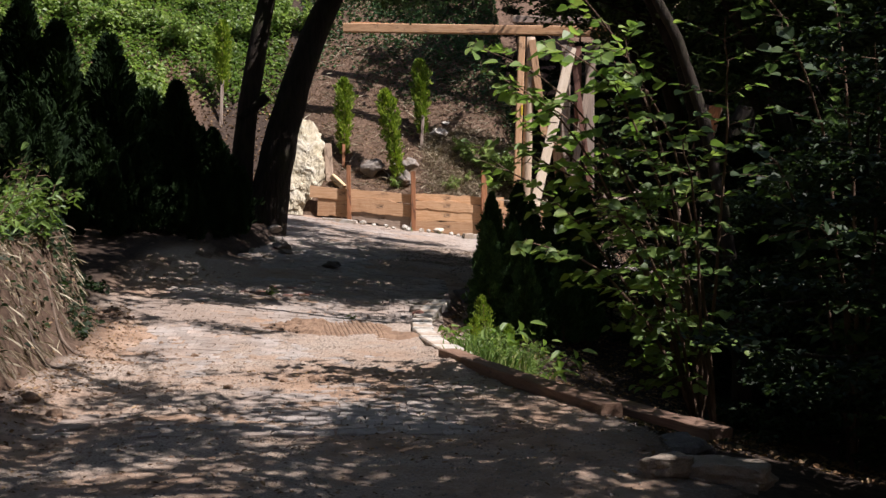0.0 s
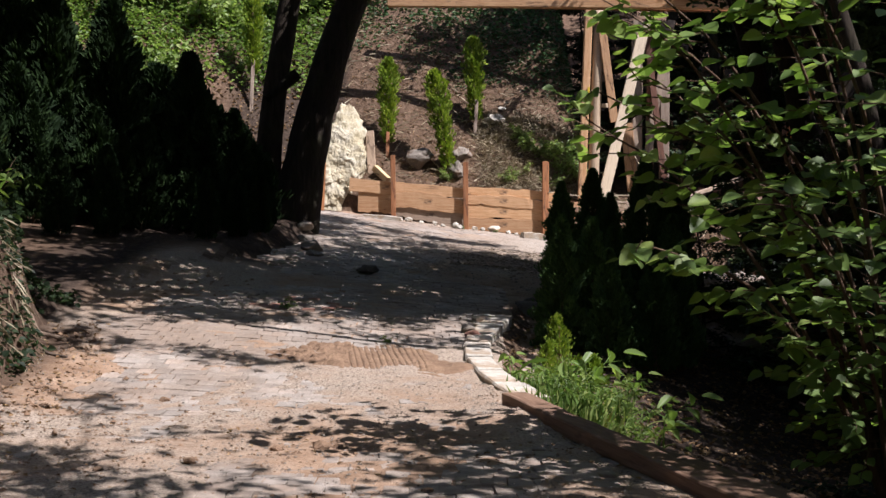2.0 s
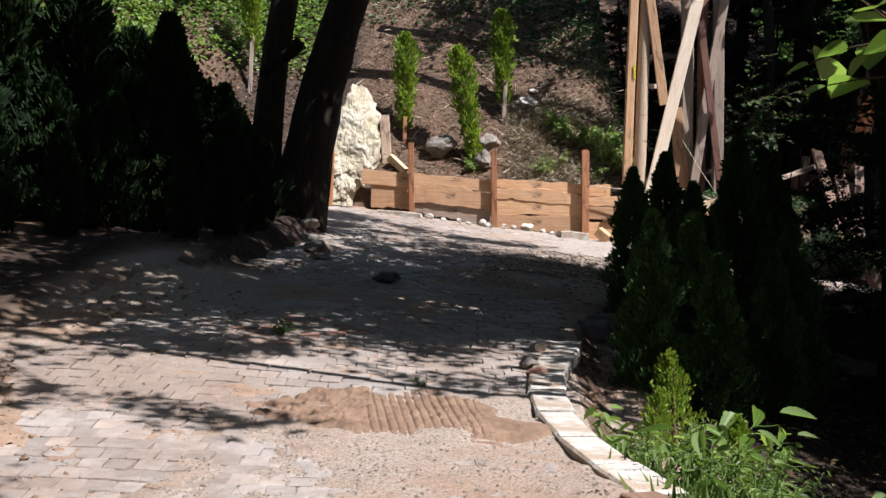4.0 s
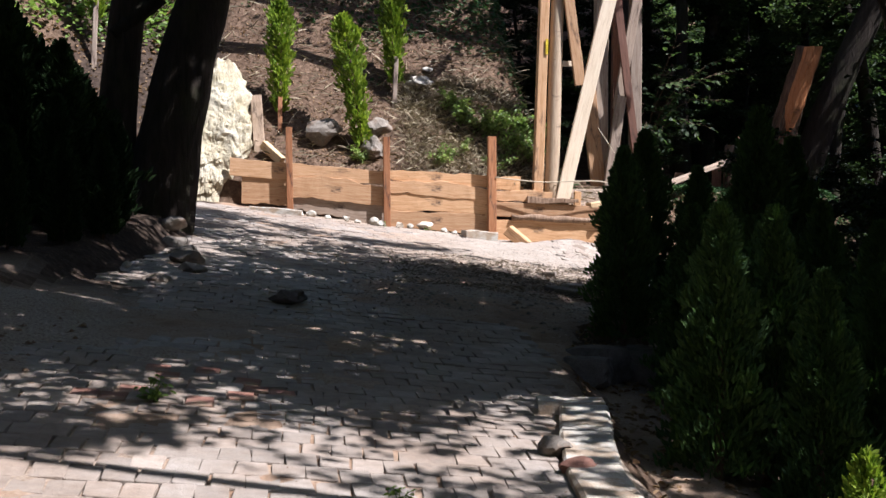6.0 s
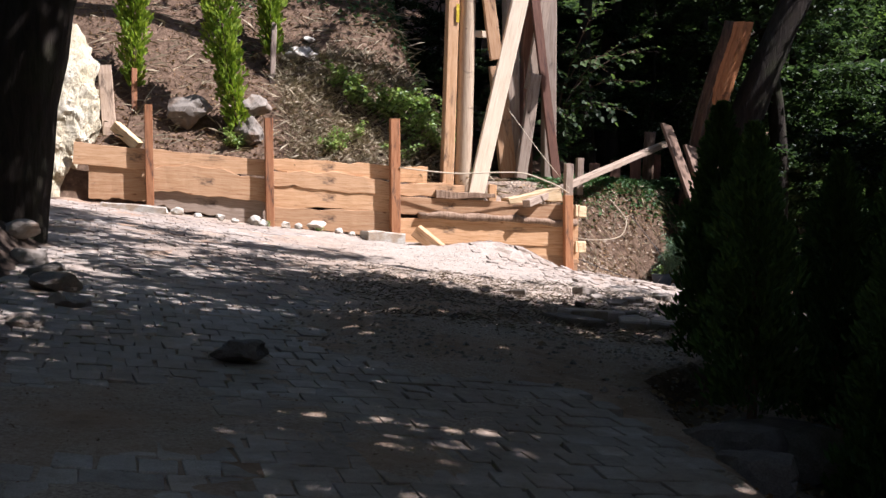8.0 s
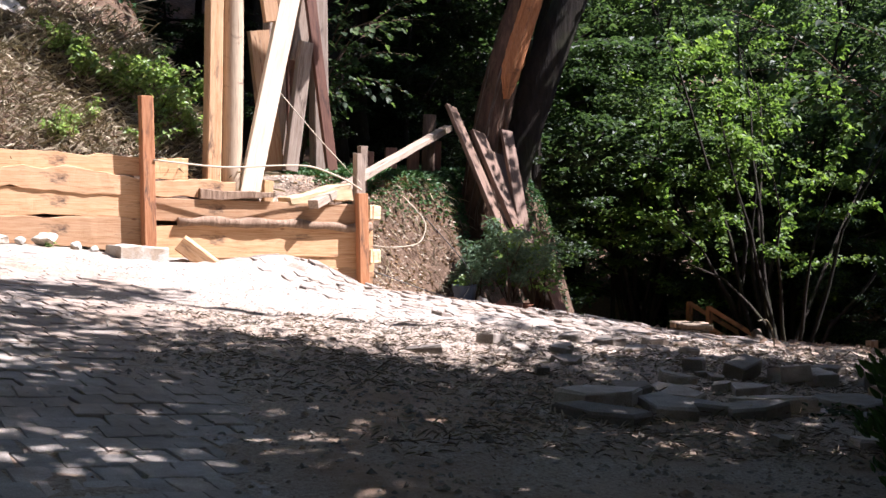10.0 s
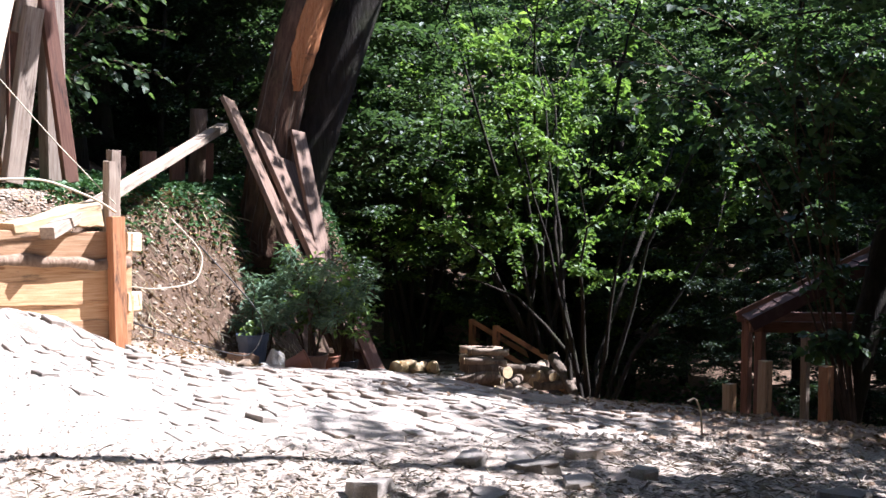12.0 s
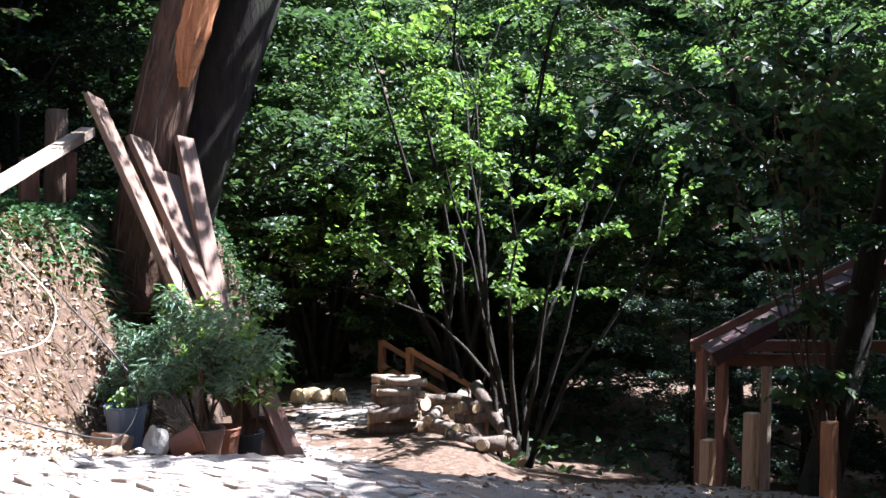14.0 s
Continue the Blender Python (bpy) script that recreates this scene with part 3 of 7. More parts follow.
def height(x, y):
    x, y = np.asarray(x, float), np.asarray(y, float)
    g = road_level(x, y)
    foot = slope_foot(x)
    d = y - foot
    ledge = sstep(3.6, 5.0, x)
    wall_top = np.interp(x, [-4, -2, -0.8, 1, 3, 4.2], [1.9, 2.25, 2.35, 2.15, 2.0, 1.8])
    hill = wall_top + 1.08 * np.maximum(d - 0.1, 0) + 0.10 * wobble(x, y, 1.1, 11) * sstep(0.2, 1.0, d)
    hill = np.minimum(hill, 13 + 0.2 * d)
    led = 1.85 - 0.42 * sstep(1.2, 0.0, d) * sstep(4.2, 4.8, x) * sstep(6.4, 5.8, x) + 0.05 * np.maximum(d, 0) + 0.45 * np.maximum(d - 4.5, 0)
    led = np.minimum(led, 8 + 0.15 * d)
    top = hill * (1 - ledge) + led * ledge
    fade = sstep(16, 11.5, x)
    rise = np.where(x < 5.9, sstep(0, 0.12, d), sstep(0, 1, (d + 0.1) / (1.35 + 0.25 * sstep(8.3, 9.3, x))) * fade)
    z = g + (np.maximum(top, g) - g) * rise
    on_road = 1 - sstep(0.0, 0.3, d)
    # the verge on the right falls away
    e = x - right_edge(y)
    fall = sstep(-0.02, 0.35, e) * 0.22 + 0.22 * np.maximum(e - 0.6, 0)
    z = z - np.minimum(fall, 3.0) * on_road * sstep(60, 50, x)
    # a cut bank on the left
    b = left_edge(y) - x
    up = sstep(0.0, 0.45, b + 0.08 * wobble(x, y, 3.2, 27)) * (1.25 - 1.1 * sstep(17.4, 19.0, y) + 0.1 * sstep(23.0, 25.0, y)) + 0.10 * np.maximum(b - 1.0, 0)
    z = z + np.minimum(up, 9.0) * (1 - rise) * sstep(35.5, 32, y)
    # past the yard's rim the ground drops to the lower path
    along_view = (x - 1.56) * 0.752 + (y - 27.89) * 0.659
    z = z - 0.85 * sstep(12.2, 15.5, along_view) * (1 - rise)
    z = z - 0.34 * sstep(9.9, 11.9, along_view) * (1 - rise) * sstep(33.8, 35.6, y)
    z = z + 0.24 * np.exp(-((x - 4.6) / 0.85) ** 2 - ((y - 35.9) / 0.55) ** 2)
    z = z - (0.22 * np.exp(-((x - 6.4) / 1.0) ** 2 - ((y - 36.1) / 1.1) ** 2) + 0.16 * np.exp(-((x - 7.9) / 0.9) ** 2 - ((y - 36.7) / 0.9) ** 2)) * (1 - 0.5 * rise)
    # the lower path lies level at the foot of the woods
    across = (x - 1.56) * 0.659 - (y - 27.89) * 0.752
    flat = sstep(15.5, 20.5, along_view) * sstep(1.4, 0.2, across) * sstep(-9, -5.5, across) * sstep(36, 31.5, along_view)
    z = z * (1 - flat) - 2.78 * flat
    # beyond the yard, heaped earth and a far wooded hillside
    z = z + 0.22 * np.exp(-((x - 10.5) / 2.6) ** 2 - ((y - 31.0) / 1.6) ** 2)
    z = z + 0.30 * np.maximum(np.hypot(x - 2, y - 25) - 45, 0)
    churn = 0.016 * wobble(x, y, 15.0, 23) * sstep(17.5, 14.5, y) + 0.02 * wobble(x, y, 14.0, 24) * sstep(1.5, 3.5, x) * sstep(25, 27, y) * on_road
    rut = -0.035 * np.exp(-((x + 2.3 + 0.1 * wobble(x, y, 1.2, 26)) / 0.28) ** 2) * sstep(13.5, 11.5, y)
    rough = churn + rut + 0.02 * wobble(x, y, 5.0, 21) + 0.05 * wobble(x, y, 1.9, 22) * (1 - on_road * sstep(-0.3, -1.0, e) * sstep(0.3, -0.3, b))
    return z + rough + mud(x, y) * on_road * (e < 0.4)


def level(x, y):
    return float(height(np.array([x]), np.array([y]))[0])


def graded(lo, hi, fine_lo, fine_hi, step):
    a = np.arange(fine_lo, fine_hi, step)
    grow = np.cumsum(step * 1.13 ** np.arange(1, 60))
    left = fine_lo - grow[grow < fine_lo - lo]
    right = a[-1] + grow[grow < hi - a[-1]]
    return np.concatenate([left[::-1], a, right])


def build_ground():
    xs = graded(-260, 300, -5.5, 12.5, 0.12)
    ys = graded(-240, 320, 7.0, 40.0, 0.12)
    # a close row on each side of the timber wall's foot
    ys = np.sort(np.concatenate([ys, [36.86, 36.97]]))
    gx, gy = np.meshgrid(xs, ys)
    gz = height(gx, gy)
    v = np.stack([gx, gy, gz], -1).reshape(-1, 3)
    nx = len(xs)
    i = (np.arange(len(ys) - 1)[:, None] * nx + np.arange(nx - 1)[None]).reshape(-1, 1)
    f = i + np.array([0, 1, nx + 1, nx])
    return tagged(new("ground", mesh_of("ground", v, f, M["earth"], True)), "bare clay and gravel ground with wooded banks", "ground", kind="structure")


build_ground()


# ---- trees and plants ----
def limb(rng, start, way, length, r0, r1, n=7, sag=0.0, wander=0.12):
    p, d = [np.array(start, float)], np.array(way, float)
    d /= np.linalg.norm(d)
    for _ in range(n - 1):
        d = d + rng.normal(0, wander, 3) + np.array([0, 0, -sag])
        d /= np.linalg.norm(d)
        p.append(p[-1] + d * length / (n - 1))
    return np.array(p), np.linspace(r0, r1, n)


def broadleaf(name, seed, tall, girth, bole, spread, leaves, leaf, mat, label, lean=(0, 0), shift=(0, 0), bark="shaded_bark", limbs=15, curl=1.0):
    """A broadleaved tree at the origin: a trunk with limbs, and a crown of many leaves in uneven sprays."""
    rng = np.random.default_rng(seed)
    t = thing(name, Matrix(), label, "tree")
    wood, tips = [], []
    h = np.linspace(0, 1, 12)
    sway = np.stack([np.cumsum(rng.normal(0, 0.03, 12)), np.cumsum(rng.normal(0, 0.03, 12))], 1) * tall * 0.25
    spine = np.stack([lean[0] * h ** curl + sway[:, 0] * h, lean[1] * h ** curl + sway[:, 1] * h, -0.2 + h * tall], 1)
    rad = girth * (1 - 0.82 * h) + girth * 0.55 * np.exp(-h * 22)
    wood.append(tube(spine, rad, 10, 0.10, rng))
    for i in range(limbs):
        k = bole + (0.98 - bole) * (i + rng.random()) / limbs
        s = np.array([np.interp(k, h, spine[:, c]) for c in range(3)])
        a = i * 2.4 + rng.normal(0, 0.4)
        reach = spread * (0.45 + 0.75 * math.sin(math.pi * min(1, (k - bole) / (1 - bole) * 0.8 + 0.2))) * rng.uniform(0.7, 1.2)
        way = np.array([math.cos(a), math.sin(a), rng.uniform(0.1, 0.7)])
        way[:2] += np.array(shift) * 0.35
        p, r = limb(rng, s, way, reach, girth * (1 - 0.8 * k) * 0.5, 0.012, 8, 0.02)
        wood.append(tube(p, r, 6, 0.1, rng))
        for j in range(7):
            q = p[min(7, 2 + int(j * 0.85))]
            b = a + rng.normal(0, 1.0)
            w2 = np.array([math.cos(b), math.sin(b), rng.normal(0.1, 0.35)])
            p2, r2 = limb(rng, q, w2, reach * rng.uniform(0.25, 0.5), 0.02, 0.004, 5, 0.04)
            wood.append(tube(p2, r2, 4, 0, rng, cap=False))
            tips.append(p2)
    v, f = join(wood)
    part("trunk", mesh_of("trunk", *clean_quads(v, f), M[bark], True), None, t)
    tips = np.array(tips)
    pick = rng.integers(0, len(tips), leaves)
    seg = rng.uniform(0.8, 3.99, leaves)
    i0 = seg.astype(int)
    c = tips[pick, i0] + (tips[pick, i0 + 1] - tips[pick, i0]) * (seg - i0)[:, None]
    c = c + rng.normal(0, 1, (leaves, 3)) * np.array([0.30, 0.30, 0.07]) * spread * 0.22
    part("crown", scatter_leaves("crown", c, leaf, M[mat], rng, 0.28, droop=0.18), None, t)
    return t


def bush(name, seed, tall, wide, stems, leaves, leaf, mat, label, category="shrub", flat=0.5, ratio=0.6, lean=(0, 0), wood="brown_bark", low=2):
    """A shrub of many rising stems with leaves along their outer parts."""
    rng = np.random.default_rng(seed)
    t = thing(name, Matrix(), label, category)
    ws, tips = [], []
    for i in range(stems):
        a = rng.uniform(0, 2 * np.pi)
        way = np.array([math.cos(a) * wide / tall + lean[0], math.sin(a) * wide / tall + lean[1], 1.0])
        s = np.array([rng.normal(0, wide * 0.12), rng.normal(0, wide * 0.12), -0.05])
        p, r = limb(rng, s, way, tall * rng.uniform(0.6, 1.1), 0.006 + tall * 0.006, 0.003, 8, 0.05, 0.14)
        ws.append(tube(p, r, 5, 0.1, rng, cap=False))
        for j in range(7 - low):
            q = p[low + j]
            p2, r2 = limb(rng, q, rng.normal(0, 1, 3) * [1, 1, 0.4] + way * 0.5, tall * rng.uniform(0.12, 0.3), 0.006, 0.002, 5, 0.05)
            ws.append(tube(p2, r2, 4, 0, rng, cap=False))
            tips.append(p2)
    v, f = join(ws)
    part("stem", mesh_of("stem", v, f, M[wood], True), None, t)
    tips = np.array(tips)
    pick, seg = rng.integers(0, len(tips), leaves), rng.uniform(0.3, 3.99, leaves)
    i0 = seg.astype(int)
    c = tips[pick, i0] + (tips[pick, i0 + 1] - tips[pick, i0]) * (seg - i0)[:, None] + rng.normal(0, leaf * 0.5, (leaves, 3))
    part("foliage", scatter_leaves("foliage", c, leaf, M[mat], rng, flat, ratio, broad=leaf > 0.06 and ratio > 0.3), None, t)
    return t


def thuja(name, seed, tall, wide, sprays, mat, label, bare=0.12, spray=0.11, group="", ragged=0.18, category="conifer", top_heavy=0.0, point=1.0):
    """A columnar conifer: a thin stem and flat upright sprays in an uneven column."""
    rng = np.random.default_rng(seed)
    t = thing(name, Matrix(), label, category, group)
    stem = np.stack([np.linspace(0, 0.03, 6), np.zeros(6), np.linspace(-0.1, tall * 0.9, 6)], 1)
    part("trunk", tube_mesh("trunk", stem, np.linspace(0.035, 0.008, 6) * (0.6 + tall * 0.25), M["brown_bark"], 7, 0.1), None, t)
    k = rng.random(sprays) ** 0.8
    a = rng.uniform(0, 2 * np.pi, sprays)
    clump = 1 + ragged * np.sin(a * 3 + k * 17 + seed) + ragged * np.sin(a * 5 - k * 31) + rng.normal(0, 0.10, sprays)
    prof = wide * 0.5 * np.clip((1 - k) * 3.2, 0, 1) ** 0.7 * (0.75 + 0.25 * np.clip(k * 6, 0, 1)) * (1.06 - 0.5 * k)
    prof = prof * point + (1 - point) * wide * 0.5 * (1 - k) ** 0.75
    prof = prof * (1 - top_heavy) + top_heavy * wide * 0.5 * (0.45 + 0.6 * k) * np.clip((1 - k) * 6, 0, 1) ** 0.6
    rr = prof * clump * np.sqrt(rng.uniform(0.35, 1.0, sprays))
    z = tall * (bare + (1 - bare) * k)
    at = np.stack([rr * np.cos(a), rr * np.sin(a), z], 1)
    d = np.stack([np.cos(a) * 0.55, np.sin(a) * 0.55, np.full(sprays, 0.9)], 1) + rng.normal(0, 0.3, (sprays, 3))
    up = np.stack([-np.sin(a), np.cos(a), np.zeros(sprays)], 1) + rng.normal(0, 0.4, (sprays, 3))
    L = spray * rng.uniform(0.6, 1.4, sprays)
    part("foliage", mesh_of("foliage", *leaf_arrays(at, d, up, L, L * 0.38, 0.15), M[mat]), None, t)
    return t


def grass_tuft(name, seed, blades, tall, wide, mat, label):
    rng = np.random.default_rng(seed)
    at = np.stack([rng.normal(0, wide, blades), rng.normal(0, wide, blades), np.full(blades, -0.02)], 1)
    d = np.stack([rng.normal(0, 0.35, blades), rng.normal(0, 0.35, blades), np.ones(blades)], 1)
    up = rng.normal(0, 1, (blades, 3))
    L = tall * rng.uniform(0.5, 1.2, blades)
    ob = new(name, mesh_of(name, *leaf_arrays(at, d, up, L, np.full(blades, 0.014), 0.3), M[mat]))
    return tagged(ob, label, "grass")


def put(ob, x, y, dz=0.0, turn=0.0, size=1.0, lean=(0, 0)):
    ob.matrix_basis = pose(x, y, level(x, y) + dz, lean[0], lean[1], turn) @ Matrix.Scale(size, 4)
    return ob


def again(ob, x, y, dz=0.0, turn=0.0, size=1.0, lean=(0, 0), label=""):
    c = copy_thing(ob, Matrix())
    put(c, x, y, dz, turn, size, lean)
    if label:
        c["label"] = label
    return c


# ---- the timber retaining wall ----
def build_wall():
    wall = thing("retaining_wall", pose(2.0, 36.7, 1.0), "low retaining wall of rough sawn boards behind wooden posts", "wall", kind="")

    def board(x0, z0, x1, z1, hh, mat="board", y=36.76, thick=0.06, wane=0.03, bow=0.0):
        wane, hh = wane * 1.45, hh + 0.035
        timber("board", (x0, y, z0), (x1, y + RNG.uniform(-0.01, 0.01), z1), thick, hh, M[mat], parent=wall, wane=wane, segs=16, bow=bow)

    # left run
    board(-1.92, 2.27, 1.04, 2.13, 0.26, "board", wane=0.02)
    board(-1.70, 1.88, -0.78, 1.86, 0.50, "board", 36.80, wane=0.03)
    board(-0.85, 1.93, 1.06, 1.78, 0.36, "board", 36.74, wane=0.05)
    board(-0.80, 1.62, 1.02, 1.42, 0.30, "old_board", 36.79, wane=0.06)
    board(0.60, 1.36, 1.30, 1.26, 0.22, "old_board", 36.80, wane=0.05)
    # middle run
    board(1.06, 2.13, 3.10, 2.05, 0.20, "board", 36.77, wane=0.03)
    board(1.06, 1.93, 3.06, 1.82, 0.22, "board", 36.73, wane=0.04)
    board(1.06, 1.66, 3.06, 1.55, 0.30, "board", 36.75, wane=0.03)
    board(1.06, 1.32, 3.06, 1.22, 0.32, "board", 36.74, wane=0.03)
    # right run, stepping down
    board(3.05, 2.02, 3.62, 2.00, 0.22, "board", 36.80, wane=0.01)
    board(3.05, 1.78, 4.25, 1.74, 0.18, "board", 36.79, wane=0.02)
    board(3.05, 1.52, 6.25, 1.37, 0.25, "board", 36.75, wane=0.01)
    board(3.05, 1.12, 6.23, 1.01, 0.36, "board", 36.74, wane=0.015)
    board(3.25, 0.84, 6.25, 0.73, 0.30, "board", 36.76, wane=0.015)
    board(4.2, 0.58, 6.22, 0.49, 0.26, "board", 36.75, wane=0.03)
    # a slab with its bark on
    n = 16
    xs = np.linspace(3.45, 6.2, n)
    pts = np.stack([xs, np.full(n, 36.70), np.linspace(1.36, 1.22, n) + RNG.normal(0, 0.008, n)], 1)
    v, f = tube(pts - np.array([2.0, 36.7, 1.0]), 0.055 + RNG.normal(0, 0.008, n), 9, 0.25)
    part("slab", mesh_of("slab", *clean_quads(v, f), M["log_bark"], True), None, wall, "peeling bark-edged slab")
    for x, zb, zt, w, mat in ((-0.79, 1.45, 3.05, 0.12, "rust_post"), (1.04, 1.05, 2.88, 0.13, "rust_post"), (3.05, 0.88, 2.90, 0.16, "rust_post"), (6.03, 0.20, 1.68, 0.15, "rust_post")):
        timber("post", (x, 36.62, zb - 0.3), (x + RNG.uniform(-0.03, 0.03), 36.62, zt), w, w * 0.8, M[mat], parent=wall, wane=0.008)
    # log ends behind the last post
    for z in (1.42, 0.82):
        timber("sleeper_end", (6.13, 36.78, z), (6.38, 36.95, z - 0.02), 0.2, 0.2, M["log_end"], parent=wall)
    return wall


build_wall()

# short post and stakes beside the boulder
timber("stake", (-2.60, 36.35, 1.5), (-2.55, 36.45, 2.85), 0.13, 0.05, M["rust_post"], "reddish wooden stake leaning beside the boulder", "stake")


def place_lump(name, x, y, size, mat, seed, label, category="stone", turn=0.0, dz=0.0, detail=3, sharp=0.25, facets=6, group="", tilt=(0, 0), boxy=0.0, flare=0.0, even=False):
    ob = new(name, lump_mesh(name, size, M[mat], seed, detail, sharp, facets, boxy, flare, even))
    ob.matrix_basis = pose(x, y, level(x, y) + dz, tilt[0], tilt[1], turn)
    return tagged(ob, label, category, group)


_boulder = place_lump("boulder", -2.2, 37.2, (1.38, 1.05, 3.25), "boulder", 44, "tall pale yellowish limestone boulder standing on end", "boulder", 0, 0, 6, 0.20, 9, boxy=0.65, flare=0.05, even=True)
_boulder.matrix_basis = pose(-2.2, 37.22, 1.38, -3, 2, 12)
timber("stone_slab", (-1.52, 36.24, 1.46), (-0.58, 36.16, 1.40), 0.45, 0.2, M["pale_stone"], "flat pale stone slab at the wall's foot", "stone", wane=0.02, segs=7)
timber("stone_block", (2.42, 36.06, 0.98), (3.02, 36.14, 0.96), 0.42, 0.27, M["pale_stone"], "squared pale stone block at the wall's foot", "stone", wane=0.02, segs=6)
place_lump("stone", 1.75, 36.40, (0.36, 0.24, 0.18), "pale_stone", 12, "pale rough stone beside the wall", turn=30, facets=8)
timber("wood_block", (3.28, 36.15, 1.12), (3.62, 35.98, 0.82), 0.24, 0.2, M["board"], "short sawn block tipped against the wall", "timber offcut")
for i, (x, y, s) in enumerate([(-0.4, 36.35, 0.16), (-0.1, 36.4, 0.12), (0.25, 36.42, 0.14), (0.75, 36.42, 0.2), (0.9, 36.35, 0.16), (1.25, 36.42, 0.13), (1.45, 36.4, 0.12), (2.1, 36.42, 0.13), (-0.6, 36.2, 0.12), (0.45, 36.3, 0.1), (2.3, 36.35, 0.1)]):
    place_lump("stone", x, y, (s * 1.3, s, s * 0.9), "pale_stone", 60 + i, "small pale stone at the wall's foot", detail=2, group="stones along the wall", turn=i * 40)
# stones and a log on the slope
place_lump("stone", -0.15, 37.45, (0.75, 0.55, 0.6), "stone", 20, "brown stone half buried in the slope", turn=10, dz=-0.05)
place_lump("stone", 0.95, 37.65, (0.55, 0.4, 0.38), "stone", 21, "grey stone on the slope", turn=40, dz=-0.03)
place_lump("stone", 0.80, 37.25, (0.5, 0.45, 0.5), "stone", 22, "dark stone on the slope", turn=-20, dz=-0.05)
place_lump("stone", 1.88, 38.7, (0.6, 0.35, 0.3), "pale_stone", 23, "flat grey stone on the slope", turn=15)
place_lump("stone", 2.08, 39.1, (0.24, 0.16, 0.12), "pale_stone", 24, "small pale stone on the slope", turn=15)
timber("short_log", (-1.30, 37.15, 2.75), (-0.95, 36.95, 2.42), 0.16, 0.16, M["log_end"], "short split log lying behind the wall", "log")
timber("dead_stump", (-1.35, 37.3, 2.3), (-1.45, 37.55, 3.7), 0.22, 0.16, M["old_board"], "grey weathered stump leaning beside the boulder", "stump", wane=0.03)


# ---- the timber tower ----
def build_tower():
    tw = thing("timber_tower", pose(4.2, 36.85, 1.75), "open timber tower of posts, poles and crossed braces", "timber tower")

    def t(name, p, q, w, h, mat, label="", spin=0.0):
        timber(name, p, q, w, h, M[mat], label, parent=tw, spin=spin, wane=0.004)

    def lift(p, q, top):
        k = (top - p[2]) / (q[2] - p[2])
        return tuple(a + (b - a) * k for a, b in zip(p, q))

    deck = 6.75
    p, q = (3.96, 36.90, 1.2), (4.09, 36.90, 5.15)
    t("post", p, lift(p, q, deck), 0.19, 0.19, "board", "squared pale post")
    # round pole with a yellow mark and a grey collar
    pts = np.stack([np.linspace(4.26, 4.41, 9), np.full(9, 36.95), np.linspace(1.3, deck, 9)], 1)
    v, f = tube(pts - np.array([4.2, 36.85, 1.75]), np.linspace(0.145, 0.125, 9), 16, 0.02)
    part("pole", mesh_of("pole", *clean_quads(v, f), M["pole_wood"], True), None, tw, "round weathered pole")
    t("yellow_tag", (4.135, 36.785, 4.50), (4.14, 36.785, 4.80), 0.05, 0.012, "yellow", "yellow plastic tag")
    p, q = (4.42, 36.84, 1.50), (5.27, 36.78, 5.18)
    t("brace", p, lift(p, q, deck - 0.3), 0.27, 0.10, "pale_board", "pale squared brace")
    t("brace", (4.80, 36.80, 3.92), (4.42, 36.80, deck - 0.1), 0.2, 0.1, "board", "orange-brown brace")
    t("rail", (4.3, 37.0, 4.35), (4.75, 37.0, 4.35), 0.08, 0.1, "pale_board")
    # rear legs and braces
    t("brace", (5.58, 38.5, 2.0), (5.36, 38.5, 4.0), 0.3, 0.12, "board", "broad orange-brown brace")
    t("post", (5.66, 38.6, 2.0), (5.65, 38.6, deck), 0.27, 0.22, "grey_post")
    t("brace", (5.74, 38.3, 2.0), (6.02, 38.3, 3.85), 0.2, 0.14, "grey_post", "")
    t("brace", (6.42, 38.3, 2.0), (5.80, 38.3, deck), 0.16, 0.08, "shed_wood", "")
    t("post", (6.42, 38.7, 2.0), (6.41, 38.7, deck), 0.24, 0.2, "grey_post")
    t("brace", (5.98, 38.5, 3.6), (6.55, 38.5, deck), 0.2, 0.1, "old_board", "")
    t("post", (6.05, 38.9, 2.0), (6.08, 38.9, deck), 0.2, 0.2, "shed_wood")
    # beams that carry the deck, one running on to the hillside
    t("beam", (-1.0, 38.6, 7.22), (8.2, 36.95, 6.93), 0.22, 0.26, "board")
    t("beam", (-0.8, 39.9, 7.45), (8.4, 38.6, 7.1), 0.22, 0.24, "rust_post")
    t("beam", (3.9, 37.05, 7.28), (8.2, 36.9, 7.2), 0.2, 0.2, "old_board")
    return tw


build_tower()


def cable(name, pts, r, mat, label, category="cable"):
    p = np.array(pts, float)
    t = np.linspace(0, len(p) - 1, len(p) * 6)
    c = np.stack([np.interp(t, np.arange(len(p)), p[:, i]) for i in range(3)], 1)
    for _ in range(6):
        c[1:-1] = (c[:-2] + c[1:-1] * 2 + c[2:]) / 4
    return tagged(new(name, tube_mesh(name, c, r, M[mat], 6)), label, category)


